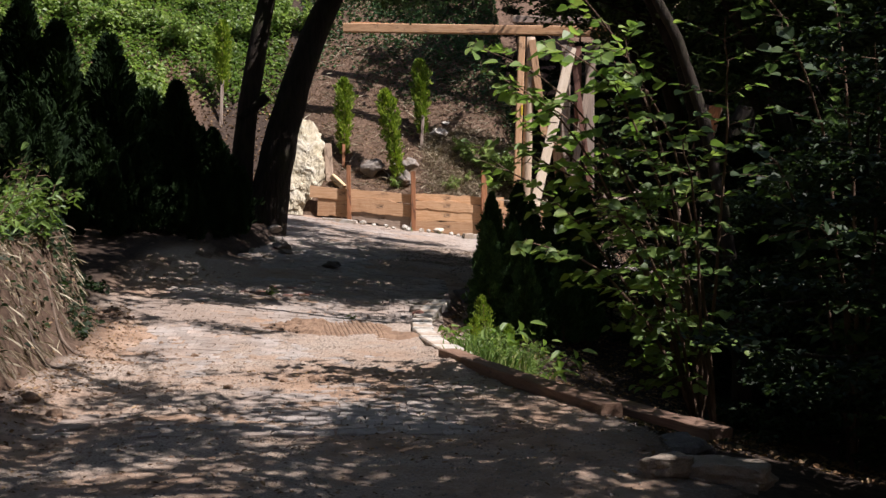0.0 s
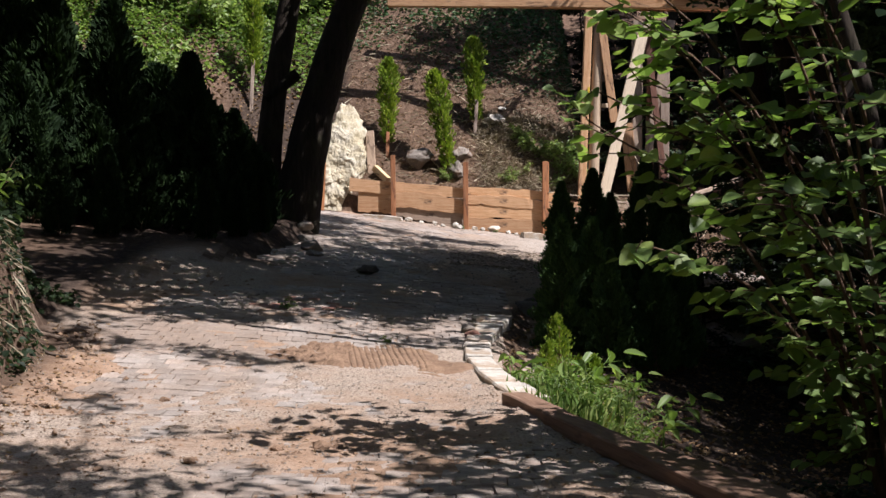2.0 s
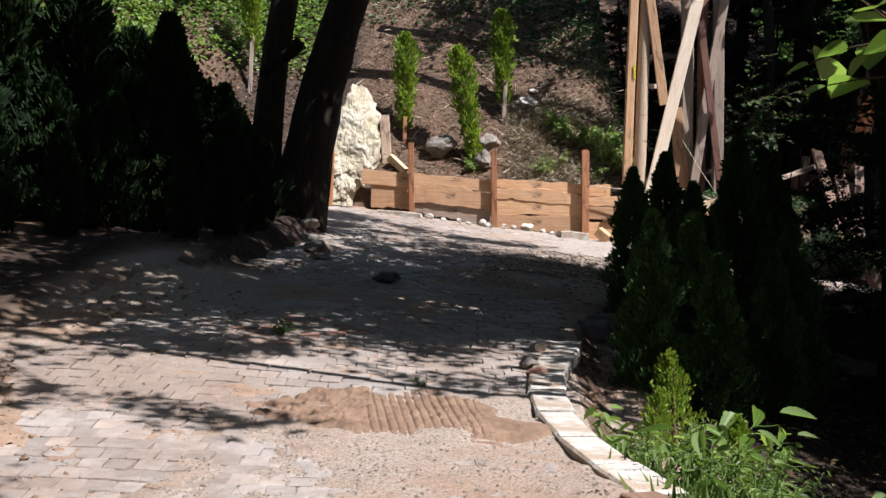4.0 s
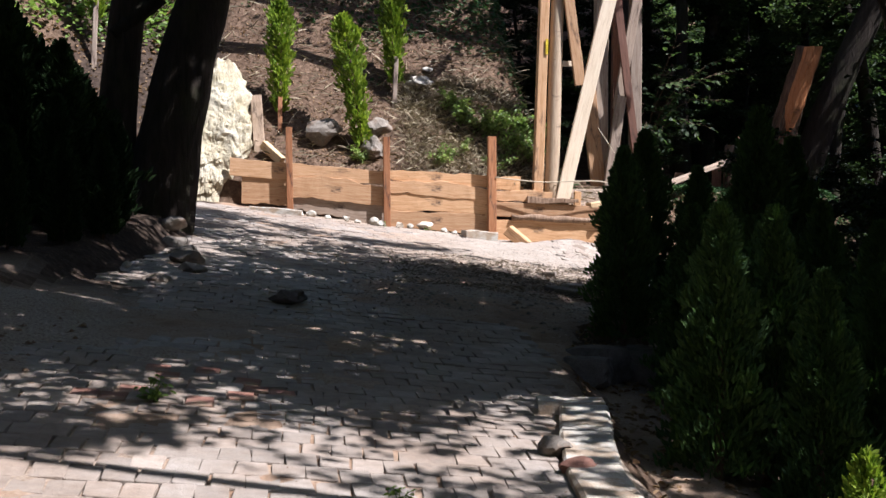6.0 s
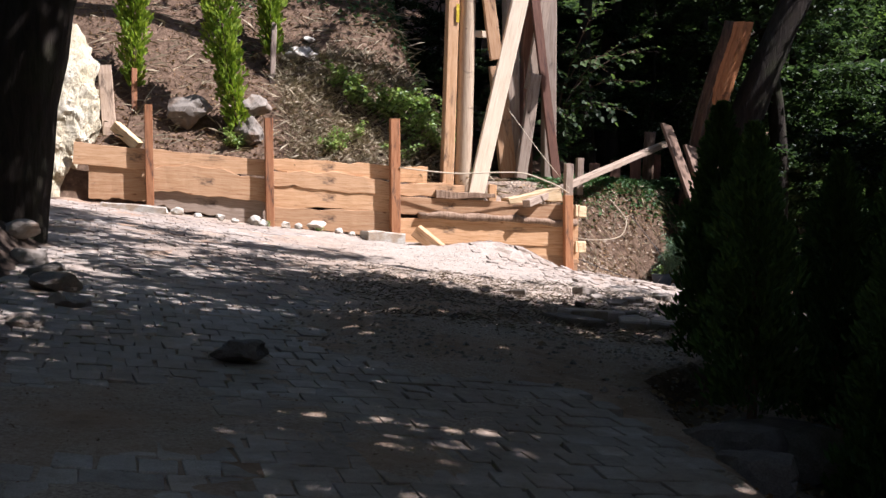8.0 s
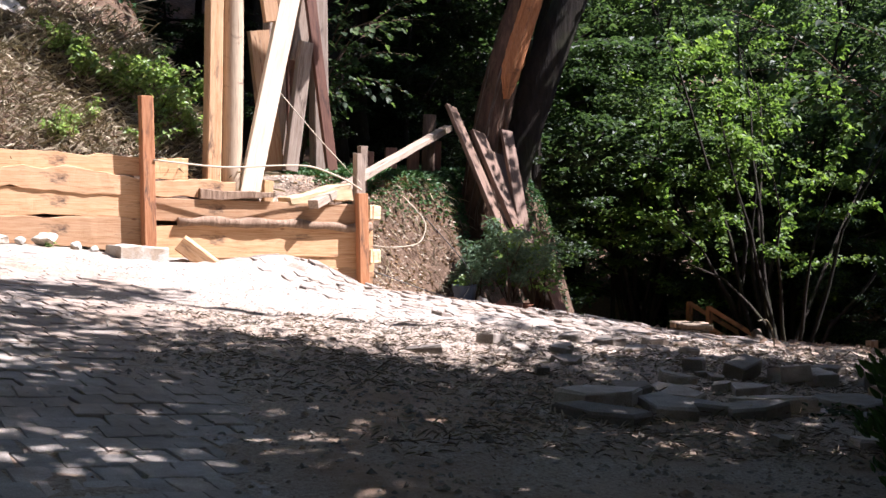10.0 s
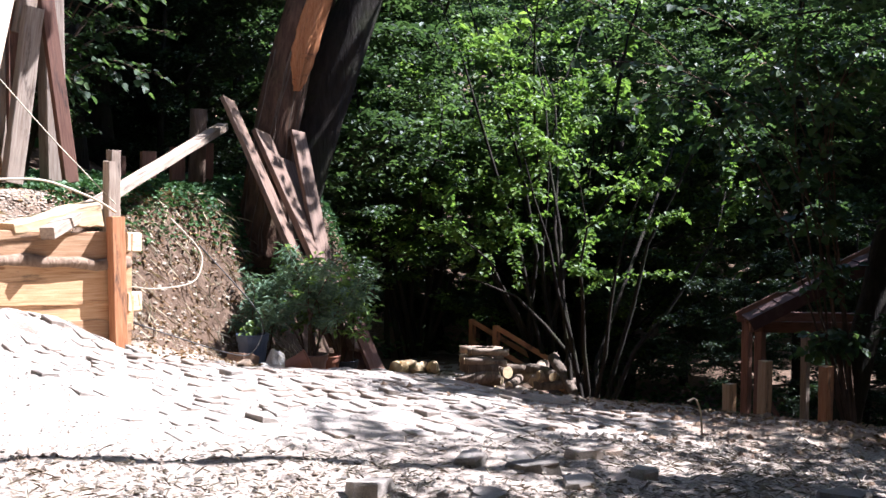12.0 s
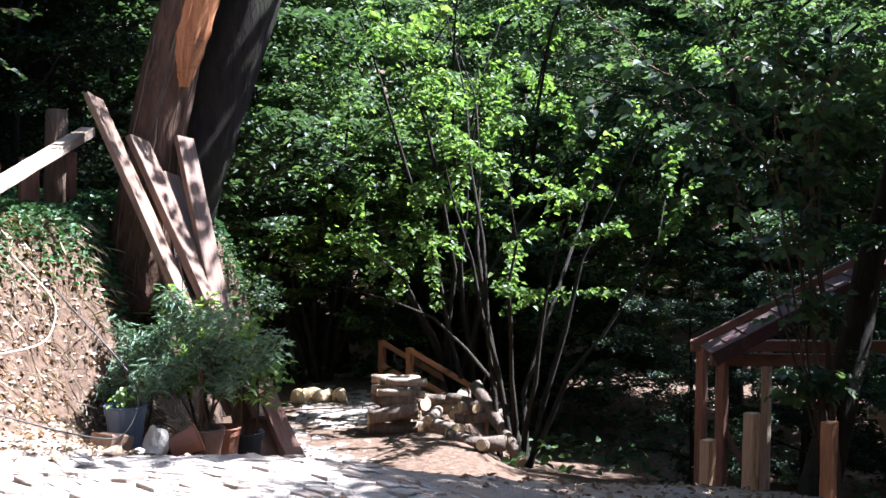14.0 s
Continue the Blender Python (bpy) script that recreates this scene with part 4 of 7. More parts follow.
cable("cable", [(3.1, 36.55, 2.12), (4.0, 36.5, 2.02), (4.6, 36.45, 2.05), (5.2, 36.5, 2.06), (5.8, 36.6, 1.85), (6.05, 36.7, 1.72)], 0.012, "rope", "thin pale cable strung along the wall")
cable("wire", [(5.5, 38.35, 3.25), (5.8, 37.5, 2.45), (6.08, 36.75, 1.80)], 0.006, "rope", "thin wire running down from the tower")
cable("hose", [(6.1, 36.9, 1.0), (6.5, 36.75, 0.92), (7.05, 36.8, 0.95), (7.25, 36.95, 1.25), (7.05, 37.3, 1.62)], 0.008, "rope", "pale loop of hose hanging on the bank", "hose")
cable("hose", [(6.2, 36.65, 0.62), (7.0, 36.45, 0.30), (7.6, 36.6, 0.12), (7.9, 36.7, 0.5), (7.6, 37.6, 1.3)], 0.007, "dark_hose", "thin dark hose trailing down the bank", "hose")

# the ledge beside the tower: posts, offcuts and the long sloping rail
timber("post", (6.10, 36.88, 1.35), (6.12, 36.88, 2.22), 0.14, 0.12, M["old_board"], "grey wooden post at the ledge's edge", "post")
timber("post", (6.7, 37.9, 1.7), (6.72, 37.9, 2.35), 0.12, 0.12, M["old_board"], "short dark post on the ledge", "post")
for i in range(4):
    timber("picket", (7.55 + i * 0.42, 39.3, 1.6), (7.57 + i * 0.42, 39.3, 2.3 + 0.06 * i), 0.2, 0.06, M["shed_wood"], "dark short fence board on the ledge", "fence board", group="fence boards")
timber("rail", (5.25, 36.55, 1.55), (8.95, 39.1, 2.68), 0.15, 0.10, M["old_board"], "long pale squared rail sloping up across the ledge", "rail", wane=0.01)
timber("split_log", (5.0, 36.88, 1.56), (5.95, 36.98, 1.72), 0.34, 0.17, M["log_end"], "thick pale split log lying on the ledge", "log", wane=0.05, segs=12)
timber("offcut", (4.78, 36.98, 1.40), (4.80, 36.98, 1.86), 0.13, 0.1, M["board"], "short squared offcut standing on the ledge", "offcut")
timber("log", (3.75, 36.74, 1.70), (4.75, 36.72, 1.66), 0.12, 0.1, M["log_bark"], "short rough log on the wall's top", "log", wane=0.02)
tagged(new("round_post", tube_mesh("round_post", [(8.62, 39.2, 1.5), (8.63, 39.2, 2.2), (8.66, 39.2, 2.9)], 0.11, M["brown_bark"], 12, 0.05)), "thick round dark post at the rail's end", "post")

# planks leaning on the broken tree
for p, q, w, mat in (((9.19, 37.12, 0.05), (8.78, 38.75, 3.01), 0.34, "old_beam"), ((9.43, 37.0, 0.0), (9.25, 38.7, 2.61), 0.36, "old_beam"), ((9.49, 37.1, -0.02), (9.57, 38.6, 2.25), 0.26, "old_beam"), ((9.3, 37.15, -0.02), (9.75, 38.6, 2.63), 0.22, "old_beam")):
    timber("plank", p, q, w, 0.07, M[mat], "long weathered plank leaning on the broken tree", "plank", spin=20, wane=0.008, group="leaning planks")
for p, q, w in (((9.55, 36.66, -0.45), (9.53, 37.2, 0.36), 0.22), ((9.38, 36.8, -0.42), (9.45, 37.15, -0.02), 0.2), ((9.24, 36.85, -0.38), (9.32, 37.15, 0.0), 0.24)):
    timber("slab", p, q, w, 0.06, M["shed_wood"], "short dark bark slab leaning on the pots", "slab", wane=0.02, group="leaning slabs")


# ---- pots and tubs ----
def pot(name, r, h, mat, label, lip=0.03, soil=True, category="plant pot"):
    t = thing(name, Matrix(), label, category)
    prof = [(r * 0.72, 0), (r * 0.92, h * 0.8), (r * 0.98, h * 0.8), (r, h), (r - lip, h), (r - lip * 1.3, h * 0.82)]
    n = 20
    a = np.linspace(0, 2 * np.pi, n, endpoint=False)
    v = np.concatenate([np.stack([np.cos(a) * q, np.sin(a) * q, np.full(n, z)], 1) for q, z in prof] + [[(0, 0, 0)]])
    j = np.arange(n)
    f = np.concatenate([np.stack([i * n + j, i * n + (j + 1) % n, (i + 1) * n + (j + 1) % n, (i + 1) * n + j], 1) for i in range(len(prof) - 1)])
    tri = np.stack([np.full(n, len(v) - 1), (j + 1) % n, j], 1)
    body = part("body", mesh_of("body", v, [f, tri], M[mat]), None, t)
    ang = np.linspace(0, 2 * np.pi, 25)
    ring = np.stack([np.cos(ang) * (r - 0.004), np.sin(ang) * (r - 0.004), np.full(25, h)], 1)
    rv, rf = tube(ring, 0.012, 6, cap=False)
    part("rim", mesh_of("rim", rv, rf, M[mat], True), None, body)
    if soil:
        s = np.concatenate([np.stack([np.cos(a), np.sin(a), np.zeros(n)], 1) * (r - lip) + [0, 0, h * 0.86], [(0, 0, h * 0.9)]])
        part("soil", mesh_of("soil", s, np.stack([np.full(n, n), j, (j + 1) % n], 1), M["earth"]), None, t)
    return t


put(pot("tub", 0.18, 0.38, "blue_tub", "blue-grey plastic tub of earth at the bank's foot", category="tub"), 7.93, 37.05, 0.05)
put(pot("plant_pot", 0.18, 0.30, "brown_pot", "brown plastic pot holding a thin-stemmed shrub"), 8.62, 36.86, 0)
put(pot("plant_pot", 0.16, 0.32, "terracotta", "red-brown pot beside the leaning slabs"), 8.93, 36.98, 0)
put(pot("plant_pot", 0.16, 0.28, "black_pot", "black plastic pot beside the leaning slabs"), 9.2, 36.98, 0)
put(pot("plant_pot", 0.15, 0.26, "black_pot", "black plastic pot holding a laurel"), 9.05, 37.35, 0)
put(pot("plant_pot", 0.12, 0.26, "terracotta", "pinkish pot tipped over on its side", soil=False), 8.22, 36.82, 0.11, 60, 1, (68, 0))
timber("wood_block", (7.46, 36.72, level(7.5, 36.7) + 0.06), (7.72, 36.80, level(7.8, 36.8) + 0.09), 0.22, 0.19, M["old_beam"], "squared brown block of wood by the tub", "timber offcut", wane=0.02, segs=5)
place_lump("stone", 7.99, 36.72, (0.24, 0.22, 0.30), "pale_stone", 72, "pale stone by the tub", facets=7)
for i, (x, y, s) in enumerate([(6.35, 36.2, 0.22), (6.7, 36.15, 0.16), (7.0, 36.3, 0.14), (7.3, 36.3, 0.2), (7.6, 36.4, 0.15), (6.2, 36.0, 0.14)]):
    place_lump("stone", x, y, (s * 0.85, s * 0.65, s * 0.45), "dry_soil" if i % 2 else "pale_stone", 80 + i, "small stone at the bank's foot", detail=2, turn=i * 55, group="stones along the bank")


# ---- the broken tree ----
def broken_tree():
    rng = np.random.default_rng(5)
    t = thing("broken_tree", pose(9.75, 39.0, 0.9), "old tree trunk split open, showing orange heartwood", "tree")
    h = np.linspace(0, 1, 22)
    spine = np.stack([-0.26 + 0.12 * h + 0.60 * h ** 2, -0.35 * h ** 2, h * 3.95], 1)
    spine[-1, 2] += 0.1
    rad = 0.30 - 0.04 * h + 0.30 * np.exp(-h * 12)
    v, f = tube(spine, rad, 28, 0.06, rng)
    part("trunk", mesh_of("trunk", *clean_quads(v, f), M["tree_bark"], True), None, t)
    # the torn face: a long pointed shell on the side that looks down the road
    n, k = 30, 25
    fibre = rng.normal(0, 0.014, k)
    z = np.linspace(2.25, 4.0, n)
    s = np.stack([np.interp(z, h * 3.95, spine[:, c]) for c in range(3)], 1)
    r = np.interp(z, h * 3.95, rad)
    half = 0.74 * sstep(2.15, 2.9, z) ** 0.6 + 0.01 + 0.015 * rng.normal(0, 1, n)
    mid = -1.62
    v = []
    for i in range(n):
        for j in range(k):
            a = mid + (j / (k - 1) - 0.5) * 2 * half[i]
            dent = 0.045 if 0 < j < k - 1 else -0.02
            rr = r[i] + dent + fibre[j] + rng.normal(0, 0.004)
            v.append((s[i, 0] + rr * math.cos(a), s[i, 1] + rr * math.sin(a), s[i, 2]))
    i = (np.arange(n - 1)[:, None] * k + np.arange(k - 1)[None]).reshape(-1, 1)
    part("split_face", mesh_of("split_face", v, i + np.array([0, 1, k + 1, k]), M["split_wood"], True), None, t, "torn orange heartwood")
    # dry creeper stems clinging to the bark
    for q in range(7):
        a0 = -2.9 + 0.28 * q + rng.normal(0, 0.1)
        zz = np.linspace(0.2, rng.uniform(2.4, 3.6), 14)
        ss = np.stack([np.interp(zz, h * 3.95, spine[:, c]) for c in range(3)], 1)
        aa = a0 + np.cumsum(rng.normal(0, 0.07, 14))
        ra = np.interp(zz, h * 3.95, rad) + 0.022
        vine = np.stack([ss[:, 0] + ra * np.cos(aa), ss[:, 1] + ra * np.sin(aa), ss[:, 2]], 1)
        v, f = tube(vine, 0.008, 5, 0, rng)
        part("creeper_stem", mesh_of("creeper_stem", *clean_quads(v, f), M["old_log"], True), None, t, "dry creeper stem")
    # a second stem behind it
    spine2 = np.stack([0.25 + 1.5 * h + 1.2 * h ** 2, 0.35 - 0.9 * h, h * 7.0], 1)
    v, f = tube(spine2, 0.36 - 0.12 * h, 16, 0.06, rng)
    # bark colour carries this stem's shade
    part("stem", mesh_of("stem", *clean_quads(v, f), M["shaded_bark"], True), None, t, "second stem, bark blackened for shade")
    return t


broken_tree()


# ---- the forked tree by the road ----
def forked_tree():
    rng = np.random.default_rng(15)
    t = thing("forked_tree", pose(-2.85, 30.0, 0.9), "twin-stemmed tree at the roadside, leaning, bark blackened for shade", "tree")
    h = np.linspace(0, 1, 16)
    ws = []
    a = np.stack([0.15 + 0.55 * h + 1.25 * h ** 1.6 + 0.7 * h ** 4, 0.0 * h, -0.3 + h * 7.5], 1)
    ws.append(tube(a, 0.48 - 0.26 * h + 0.16 * np.exp(-h * 9), 16, 0.06, rng))
    b = np.stack([-0.40 + 0.1 * h + 1.0 * h ** 2, 0.15 + 0.2 * h, -0.3 + h * 7.8], 1)
    ws.append(tube(b, 0.28 - 0.10 * h + 0.2 * np.exp(-h * 8), 14, 0.06, rng))
    c = np.stack([-0.32 + 0.62 * h, 0.1 + 0 * h, 2.95 + 0.55 * h], 1)
    ws.append(tube(c, 0.12 + 0 * h, 8, 0.1, rng))
    tips = []
    for i in range(16):
        s = (a if i % 2 else b)[-1 - i % 4]
        ang = i * 2.4
        p, r = limb(rng, s, (math.cos(ang) + 0.55, math.sin(ang) - 0.1, rng.uniform(0.35, 0.9)), rng.uniform(2.8, 4.6), 0.09, 0.015, 8, 0.02)
        ws.append(tube(p, r, 6, 0.1, rng))
        for j in range(6):
            p2, r2 = limb(rng, p[2 + j], rng.normal(0, 1, 3) * [1, 1, 0.5], rng.uniform(0.6, 1.4), 0.02, 0.004, 5, 0.03)
            ws.append(tube(p2, r2, 4, 0, rng, cap=False))
            tips.append(p2)
    v, f = join(ws)
    # bark colour carries the forked tree's shade
    part("trunk", mesh_of("trunk", *clean_quads(v, f), M["shaded_bark"], True), None, t)
    tips = np.array(tips)
    n = 14000
    pick, seg = rng.integers(0, len(tips), n), rng.uniform(0.4, 3.99, n)
    i0 = seg.astype(int)
    c = tips[pick, i0] + (tips[pick, i0 + 1] - tips[pick, i0]) * (seg - i0)[:, None] + rng.normal(0, 0.22, (n, 3))
    part("crown", scatter_leaves("crown", c, 0.13, M["leaf"], rng), None, t)


forked_tree()


# ---- conifers on the slope, by the road and in the left hedge ----
th_a = thuja("thuja", 1, 2.25, 0.42, 2600, "thuja", "young light green thuja tied to a stake on the slope", 0.02, 0.10, "thujas on the slope", 0.45, top_heavy=1.0)
th_b = thuja("thuja", 2, 2.6, 0.46, 2900, "thuja", "young light green thuja leaning on the slope", 0.02, 0.10, "thujas on the slope", 0.45, top_heavy=1.0)
th_a.matrix_basis = pose(-0.98, 37.9, 3.35, 0, 0, 0)
th_b.matrix_basis = pose(0.62, 37.35, 2.65, 4, -9, 0)
_c = copy_thing(th_a, pose(1.34, 38.5, 4.0, 0, 4, 120))
_c["label"] = "young thuja in part shade on the slope"
put(copy_thing(th_a, Matrix()), -4.55, 38.3, 0.6, 200, 0.95)
timber("stake", (-1.0, 37.5, 2.0), (-0.98, 37.75, 3.7), 0.09, 0.09, M["rust_post"], "reddish stake holding a young thuja", "stake", group="plant stakes")
timber("stake", (1.28, 38.2, 3.2), (1.36, 38.4, 4.6), 0.09, 0.09, M["grey_post"], "grey stake holding a young thuja", "stake", group="plant stakes")
timber("stake", (-4.6, 37.9, 3.4), (-4.55, 38.2, 5.6), 0.09, 0.09, M["grey_post"], "grey stake holding a young thuja", "stake", group="plant stakes")

hedge = thuja("conifer", 31, 1.62, 0.58, 13000, "dark_thuja", "dark green young thuja in the roadside bed", 0.03, 0.055, "roadside thujas", 0.3, point=0.25)
put(hedge, 1.71, 19.68, 0.0)
for x, y, s, r in ((2.11, 19.85, 1.03, 50), (2.25, 19.42, 0.88, 130), (2.65, 21.7, 1.0, 200), (2.39, 22.3, 0.98, 90), (3.3, 20.9, 1.15, 20), (2.95, 20.2, 0.95, 260), (3.6, 22.6, 1.2, 300)):
    again(hedge, x, y, 0, r, s)
slim = thuja("conifer", 32, 1.95, 0.52, 11000, "dark_thuja", "dark slim thuja with a bare foot at the bed's end", 0.15, 0.055, "roadside thujas", 0.3, point=0.55)
put(slim, 2.08, 23.3, 0.0)
again(slim, 2.85, 23.6, 0, 140, 1.0)
again(slim, 2.76, 25.0, 0, 70, 1.1)
again(slim, 3.35, 23.4, 0, 200, 1.35, label="tall dark thuja in the shade behind the bed")
again(slim, 3.9, 24.0, 0, 310, 1.3, label="tall dark thuja in the shade behind the bed")

tall_th = thuja("conifer", 33, 4.2, 1.25, 9000, "shaded_thuja", "tall thuja in the hedge, spray colour blackened for shade", 0.02, 0.2, "hedge of tall thujas", 0.2)
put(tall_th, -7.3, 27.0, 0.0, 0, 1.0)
# the smallest, nearest the road, are added where only dark shaded soil lies
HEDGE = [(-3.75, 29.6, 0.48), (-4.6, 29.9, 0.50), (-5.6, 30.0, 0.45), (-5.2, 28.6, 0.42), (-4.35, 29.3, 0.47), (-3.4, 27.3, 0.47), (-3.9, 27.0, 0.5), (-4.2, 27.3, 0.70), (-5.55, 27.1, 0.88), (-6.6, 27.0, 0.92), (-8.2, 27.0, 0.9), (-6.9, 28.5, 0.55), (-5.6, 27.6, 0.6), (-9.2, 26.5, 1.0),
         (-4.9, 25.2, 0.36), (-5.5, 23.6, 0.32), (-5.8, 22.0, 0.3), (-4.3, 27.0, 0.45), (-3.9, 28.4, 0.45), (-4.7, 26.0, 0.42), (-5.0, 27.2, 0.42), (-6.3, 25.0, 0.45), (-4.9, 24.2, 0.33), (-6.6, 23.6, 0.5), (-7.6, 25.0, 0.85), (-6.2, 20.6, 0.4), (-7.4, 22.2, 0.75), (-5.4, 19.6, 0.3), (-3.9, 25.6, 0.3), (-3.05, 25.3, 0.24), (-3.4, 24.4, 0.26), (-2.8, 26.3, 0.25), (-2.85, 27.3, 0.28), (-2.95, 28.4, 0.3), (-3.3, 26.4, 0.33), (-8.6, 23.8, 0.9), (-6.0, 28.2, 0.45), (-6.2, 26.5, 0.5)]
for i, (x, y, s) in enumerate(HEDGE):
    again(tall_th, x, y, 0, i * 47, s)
broad_th = thuja("conifer", 34, 3.0, 2.3, 9000, "shaded_thuja", "broad round-topped conifer filling the hedge, spray colour blackened for shade", 0.0, 0.2, "hedge of tall thujas", 0.35, point=0.15)
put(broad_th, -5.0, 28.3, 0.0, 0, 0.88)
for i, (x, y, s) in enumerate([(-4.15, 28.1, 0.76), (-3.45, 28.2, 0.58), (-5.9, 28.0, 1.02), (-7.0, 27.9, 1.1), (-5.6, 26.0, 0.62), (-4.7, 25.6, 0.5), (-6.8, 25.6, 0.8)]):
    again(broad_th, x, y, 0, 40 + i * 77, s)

# ---- broadleaved woods ----
oak = broadleaf("broadleaf_tree", 101, 13, 0.28, 0.48, 4.2, 26000, 0.15, "leaf", "tall broadleaved tree with a wide green crown, added for its shade", limbs=17)
ash = broadleaf("broadleaf_tree", 102, 14, 0.24, 0.30, 4.0, 34000, 0.15, "leaf", "tall broadleaved tree with low leafy limbs", limbs=20)
hazel = broadleaf("understorey_tree", 103, 7, 0.10, 0.12, 2.6, 20000, 0.13, "shaded_woods_leaf", "slender understorey tree, leafy to the ground", limbs=18)
young = broadleaf("understorey_tree", 104, 6.5, 0.07, 0.2, 2.0, 9000, 0.13, "sunny_leaf", "thin young tree with its leaf colour brightened as sunlit", limbs=15)

# trees added out of view for shade from the left and over the road
put(oak, -10.5, 18.5, 0, 0, 1.0)
OAKS = [(-8.6, 19.2, 10, 0.8), (-9.2, 23.6, 90, 0.85), (-13.5, 13.0, 40, 1.0), (-13.5, 24.0, 160, 1.05), (-11.0, 6.0, 250, 0.95), (-9.8, -4.0, 110, 0.95), (-17.0, 9.5, 20, 1.0), (-18, 28, 70, 1.0),
        (8.0, 19.9, 15, 0.9), (7.4, 23.2, 80, 0.85), (-6.5, -10.0, 30, 1.0), (3.5, -12, 90, 1.0), (13.0, 20.0, 320, 1.0), (13.0, 10.5, 10, 0.95), (12.0, 4.0, 60, 0.95), (14.5, 15.5, 100, 1.0), (14.5, 23.5, 60, 0.85), (10.8, 12.0, 200, 0.85), (10.8, 16.5, 290, 0.85)]
for x, y, r, s in OAKS:
    again(oak, x, y, -0.1, r, s)
# thin crowns added out of view to dapple the near road
light_oak = broadleaf("broadleaf_tree", 131, 13, 0.26, 0.48, 4.4, 5200, 0.16, "leaf", "tall thin-crowned tree added out of view to let flecks of sun through", limbs=17)
put(light_oak, 6.4, 1.6, -0.1, 140, 0.95)
for x, y, r, s in [(6.8, 6.2, 240, 0.85), (5.6, -3.5, 200, 1.0)]:
    again(light_oak, x, y, -0.1, r, s)
# added trees whose thin crowns hang above view and break up the sun
light_arch = broadleaf("broadleaf_tree", 132, 10.5, 0.2, 0.66, 3.4, 6000, 0.16, "leaf", "tall tree arching over the road with a thin crown, added for dappled shade", (-5.2, -0.4), limbs=16, curl=3.0)
put(light_arch, 6.2, 5.2, -0.1)
again(light_arch, 6.4, 2.2, -0.1, 6, 1.05)
again(light_arch, 5.6, 8.0, -0.1, 4, 0.85)
again(light_arch, 6.8, 19.4, -0.1, 0, 1.0)
# added out of view, placed by where the crown's shadow lands
far_arch = broadleaf("broadleaf_tree", 133, 11.5, 0.11, 0.72, 2.3, 5200, 0.16, "leaf", "slender tree bowed far over the road with a thin crown, added for its shadow", (-8.0, 0.2), limbs=15, curl=3.0)
put(far_arch, 4.6, 15.9, -0.1)
again(far_arch, 7.9, 28.9, -0.1, 0, 1.0)
# outer trees added beyond view; they close the wood and hold back skylight
outer = broadleaf("broadleaf_tree", 123, 12, 0.26, 0.3, 4.4, 9000, 0.27, "shaded_woods_leaf", "broadleaved tree added to close the surrounding wood and cut skylight", limbs=16)
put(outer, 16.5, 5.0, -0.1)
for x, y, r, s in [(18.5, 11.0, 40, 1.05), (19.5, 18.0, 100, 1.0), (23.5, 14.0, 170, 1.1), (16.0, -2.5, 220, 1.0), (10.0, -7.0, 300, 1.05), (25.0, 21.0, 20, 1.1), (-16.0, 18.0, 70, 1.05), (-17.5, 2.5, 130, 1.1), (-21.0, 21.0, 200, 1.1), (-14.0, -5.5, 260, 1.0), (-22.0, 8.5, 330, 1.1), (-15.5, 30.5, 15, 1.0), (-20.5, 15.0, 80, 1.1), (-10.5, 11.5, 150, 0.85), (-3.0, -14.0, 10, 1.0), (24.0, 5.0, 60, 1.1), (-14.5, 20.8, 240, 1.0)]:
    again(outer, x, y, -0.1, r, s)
# added trees with crowns above view, placed for the shade they cast
arch = broadleaf("broadleaf_tree", 121, 10.5, 0.2, 0.66, 3.3, 9500, 0.15, "leaf", "tall tree arching over with a high leafy crown, added for its shade", (-5.2, -0.4), limbs=16, curl=3.0)
put(arch, 5.6, 20.6, -0.1, 0, 1.0)
for x, y, r, s in [(5.6, 22.3, 8, 1.0), (5.7, 24.5, -2, 1.12), (5.5, 23.3, -42, 1.1), (8.5, 23.3, 3, 0.97), (-9.8, 21.8, 180, 1.1), (8.6, 42.5, 45, 1.05), (20.4, 31.6, -38, 1.22), (15.6, 26.6, 3, 0.95), (-6.2, 13.8, 180, 0.8), (-5.8, 18.2, 180, 0.8), (14.6, 44.6, 25, 1.5), (6.8, 20.3, 0, 0.9), (14.8, 26.4, 5, 1.0), (14.2, 24.2, -8, 1.0), (11.8, 41.0, 95, 0.72), (29.5, 30.5, -38, 1.1), (31.5, 33.5, -38, 1.1), (6.6, 41.4, 180, 1.15), (9.4, 43.2, 175, 1.2), (8.6, 46.0, 190, 1.2), (11.6, 46.4, 180, 1.25), (13.0, 49.0, 170, 1.3)]:
    again(arch, x, y, -0.1, r, s)
dim_ash = broadleaf("broadleaf_tree", 122, 14, 0.24, 0.28, 4.0, 30000, 0.18, "shaded_woods_leaf", "tall tree in the wood, leaf colour dimmed for shade", limbs=20)
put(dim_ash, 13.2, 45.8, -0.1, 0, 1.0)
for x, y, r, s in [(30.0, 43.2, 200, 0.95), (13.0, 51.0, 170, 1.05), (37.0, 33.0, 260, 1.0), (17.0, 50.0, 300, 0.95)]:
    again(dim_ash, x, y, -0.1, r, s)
put(ash, 24.5, 51.5, -0.1, 120, 1.05)
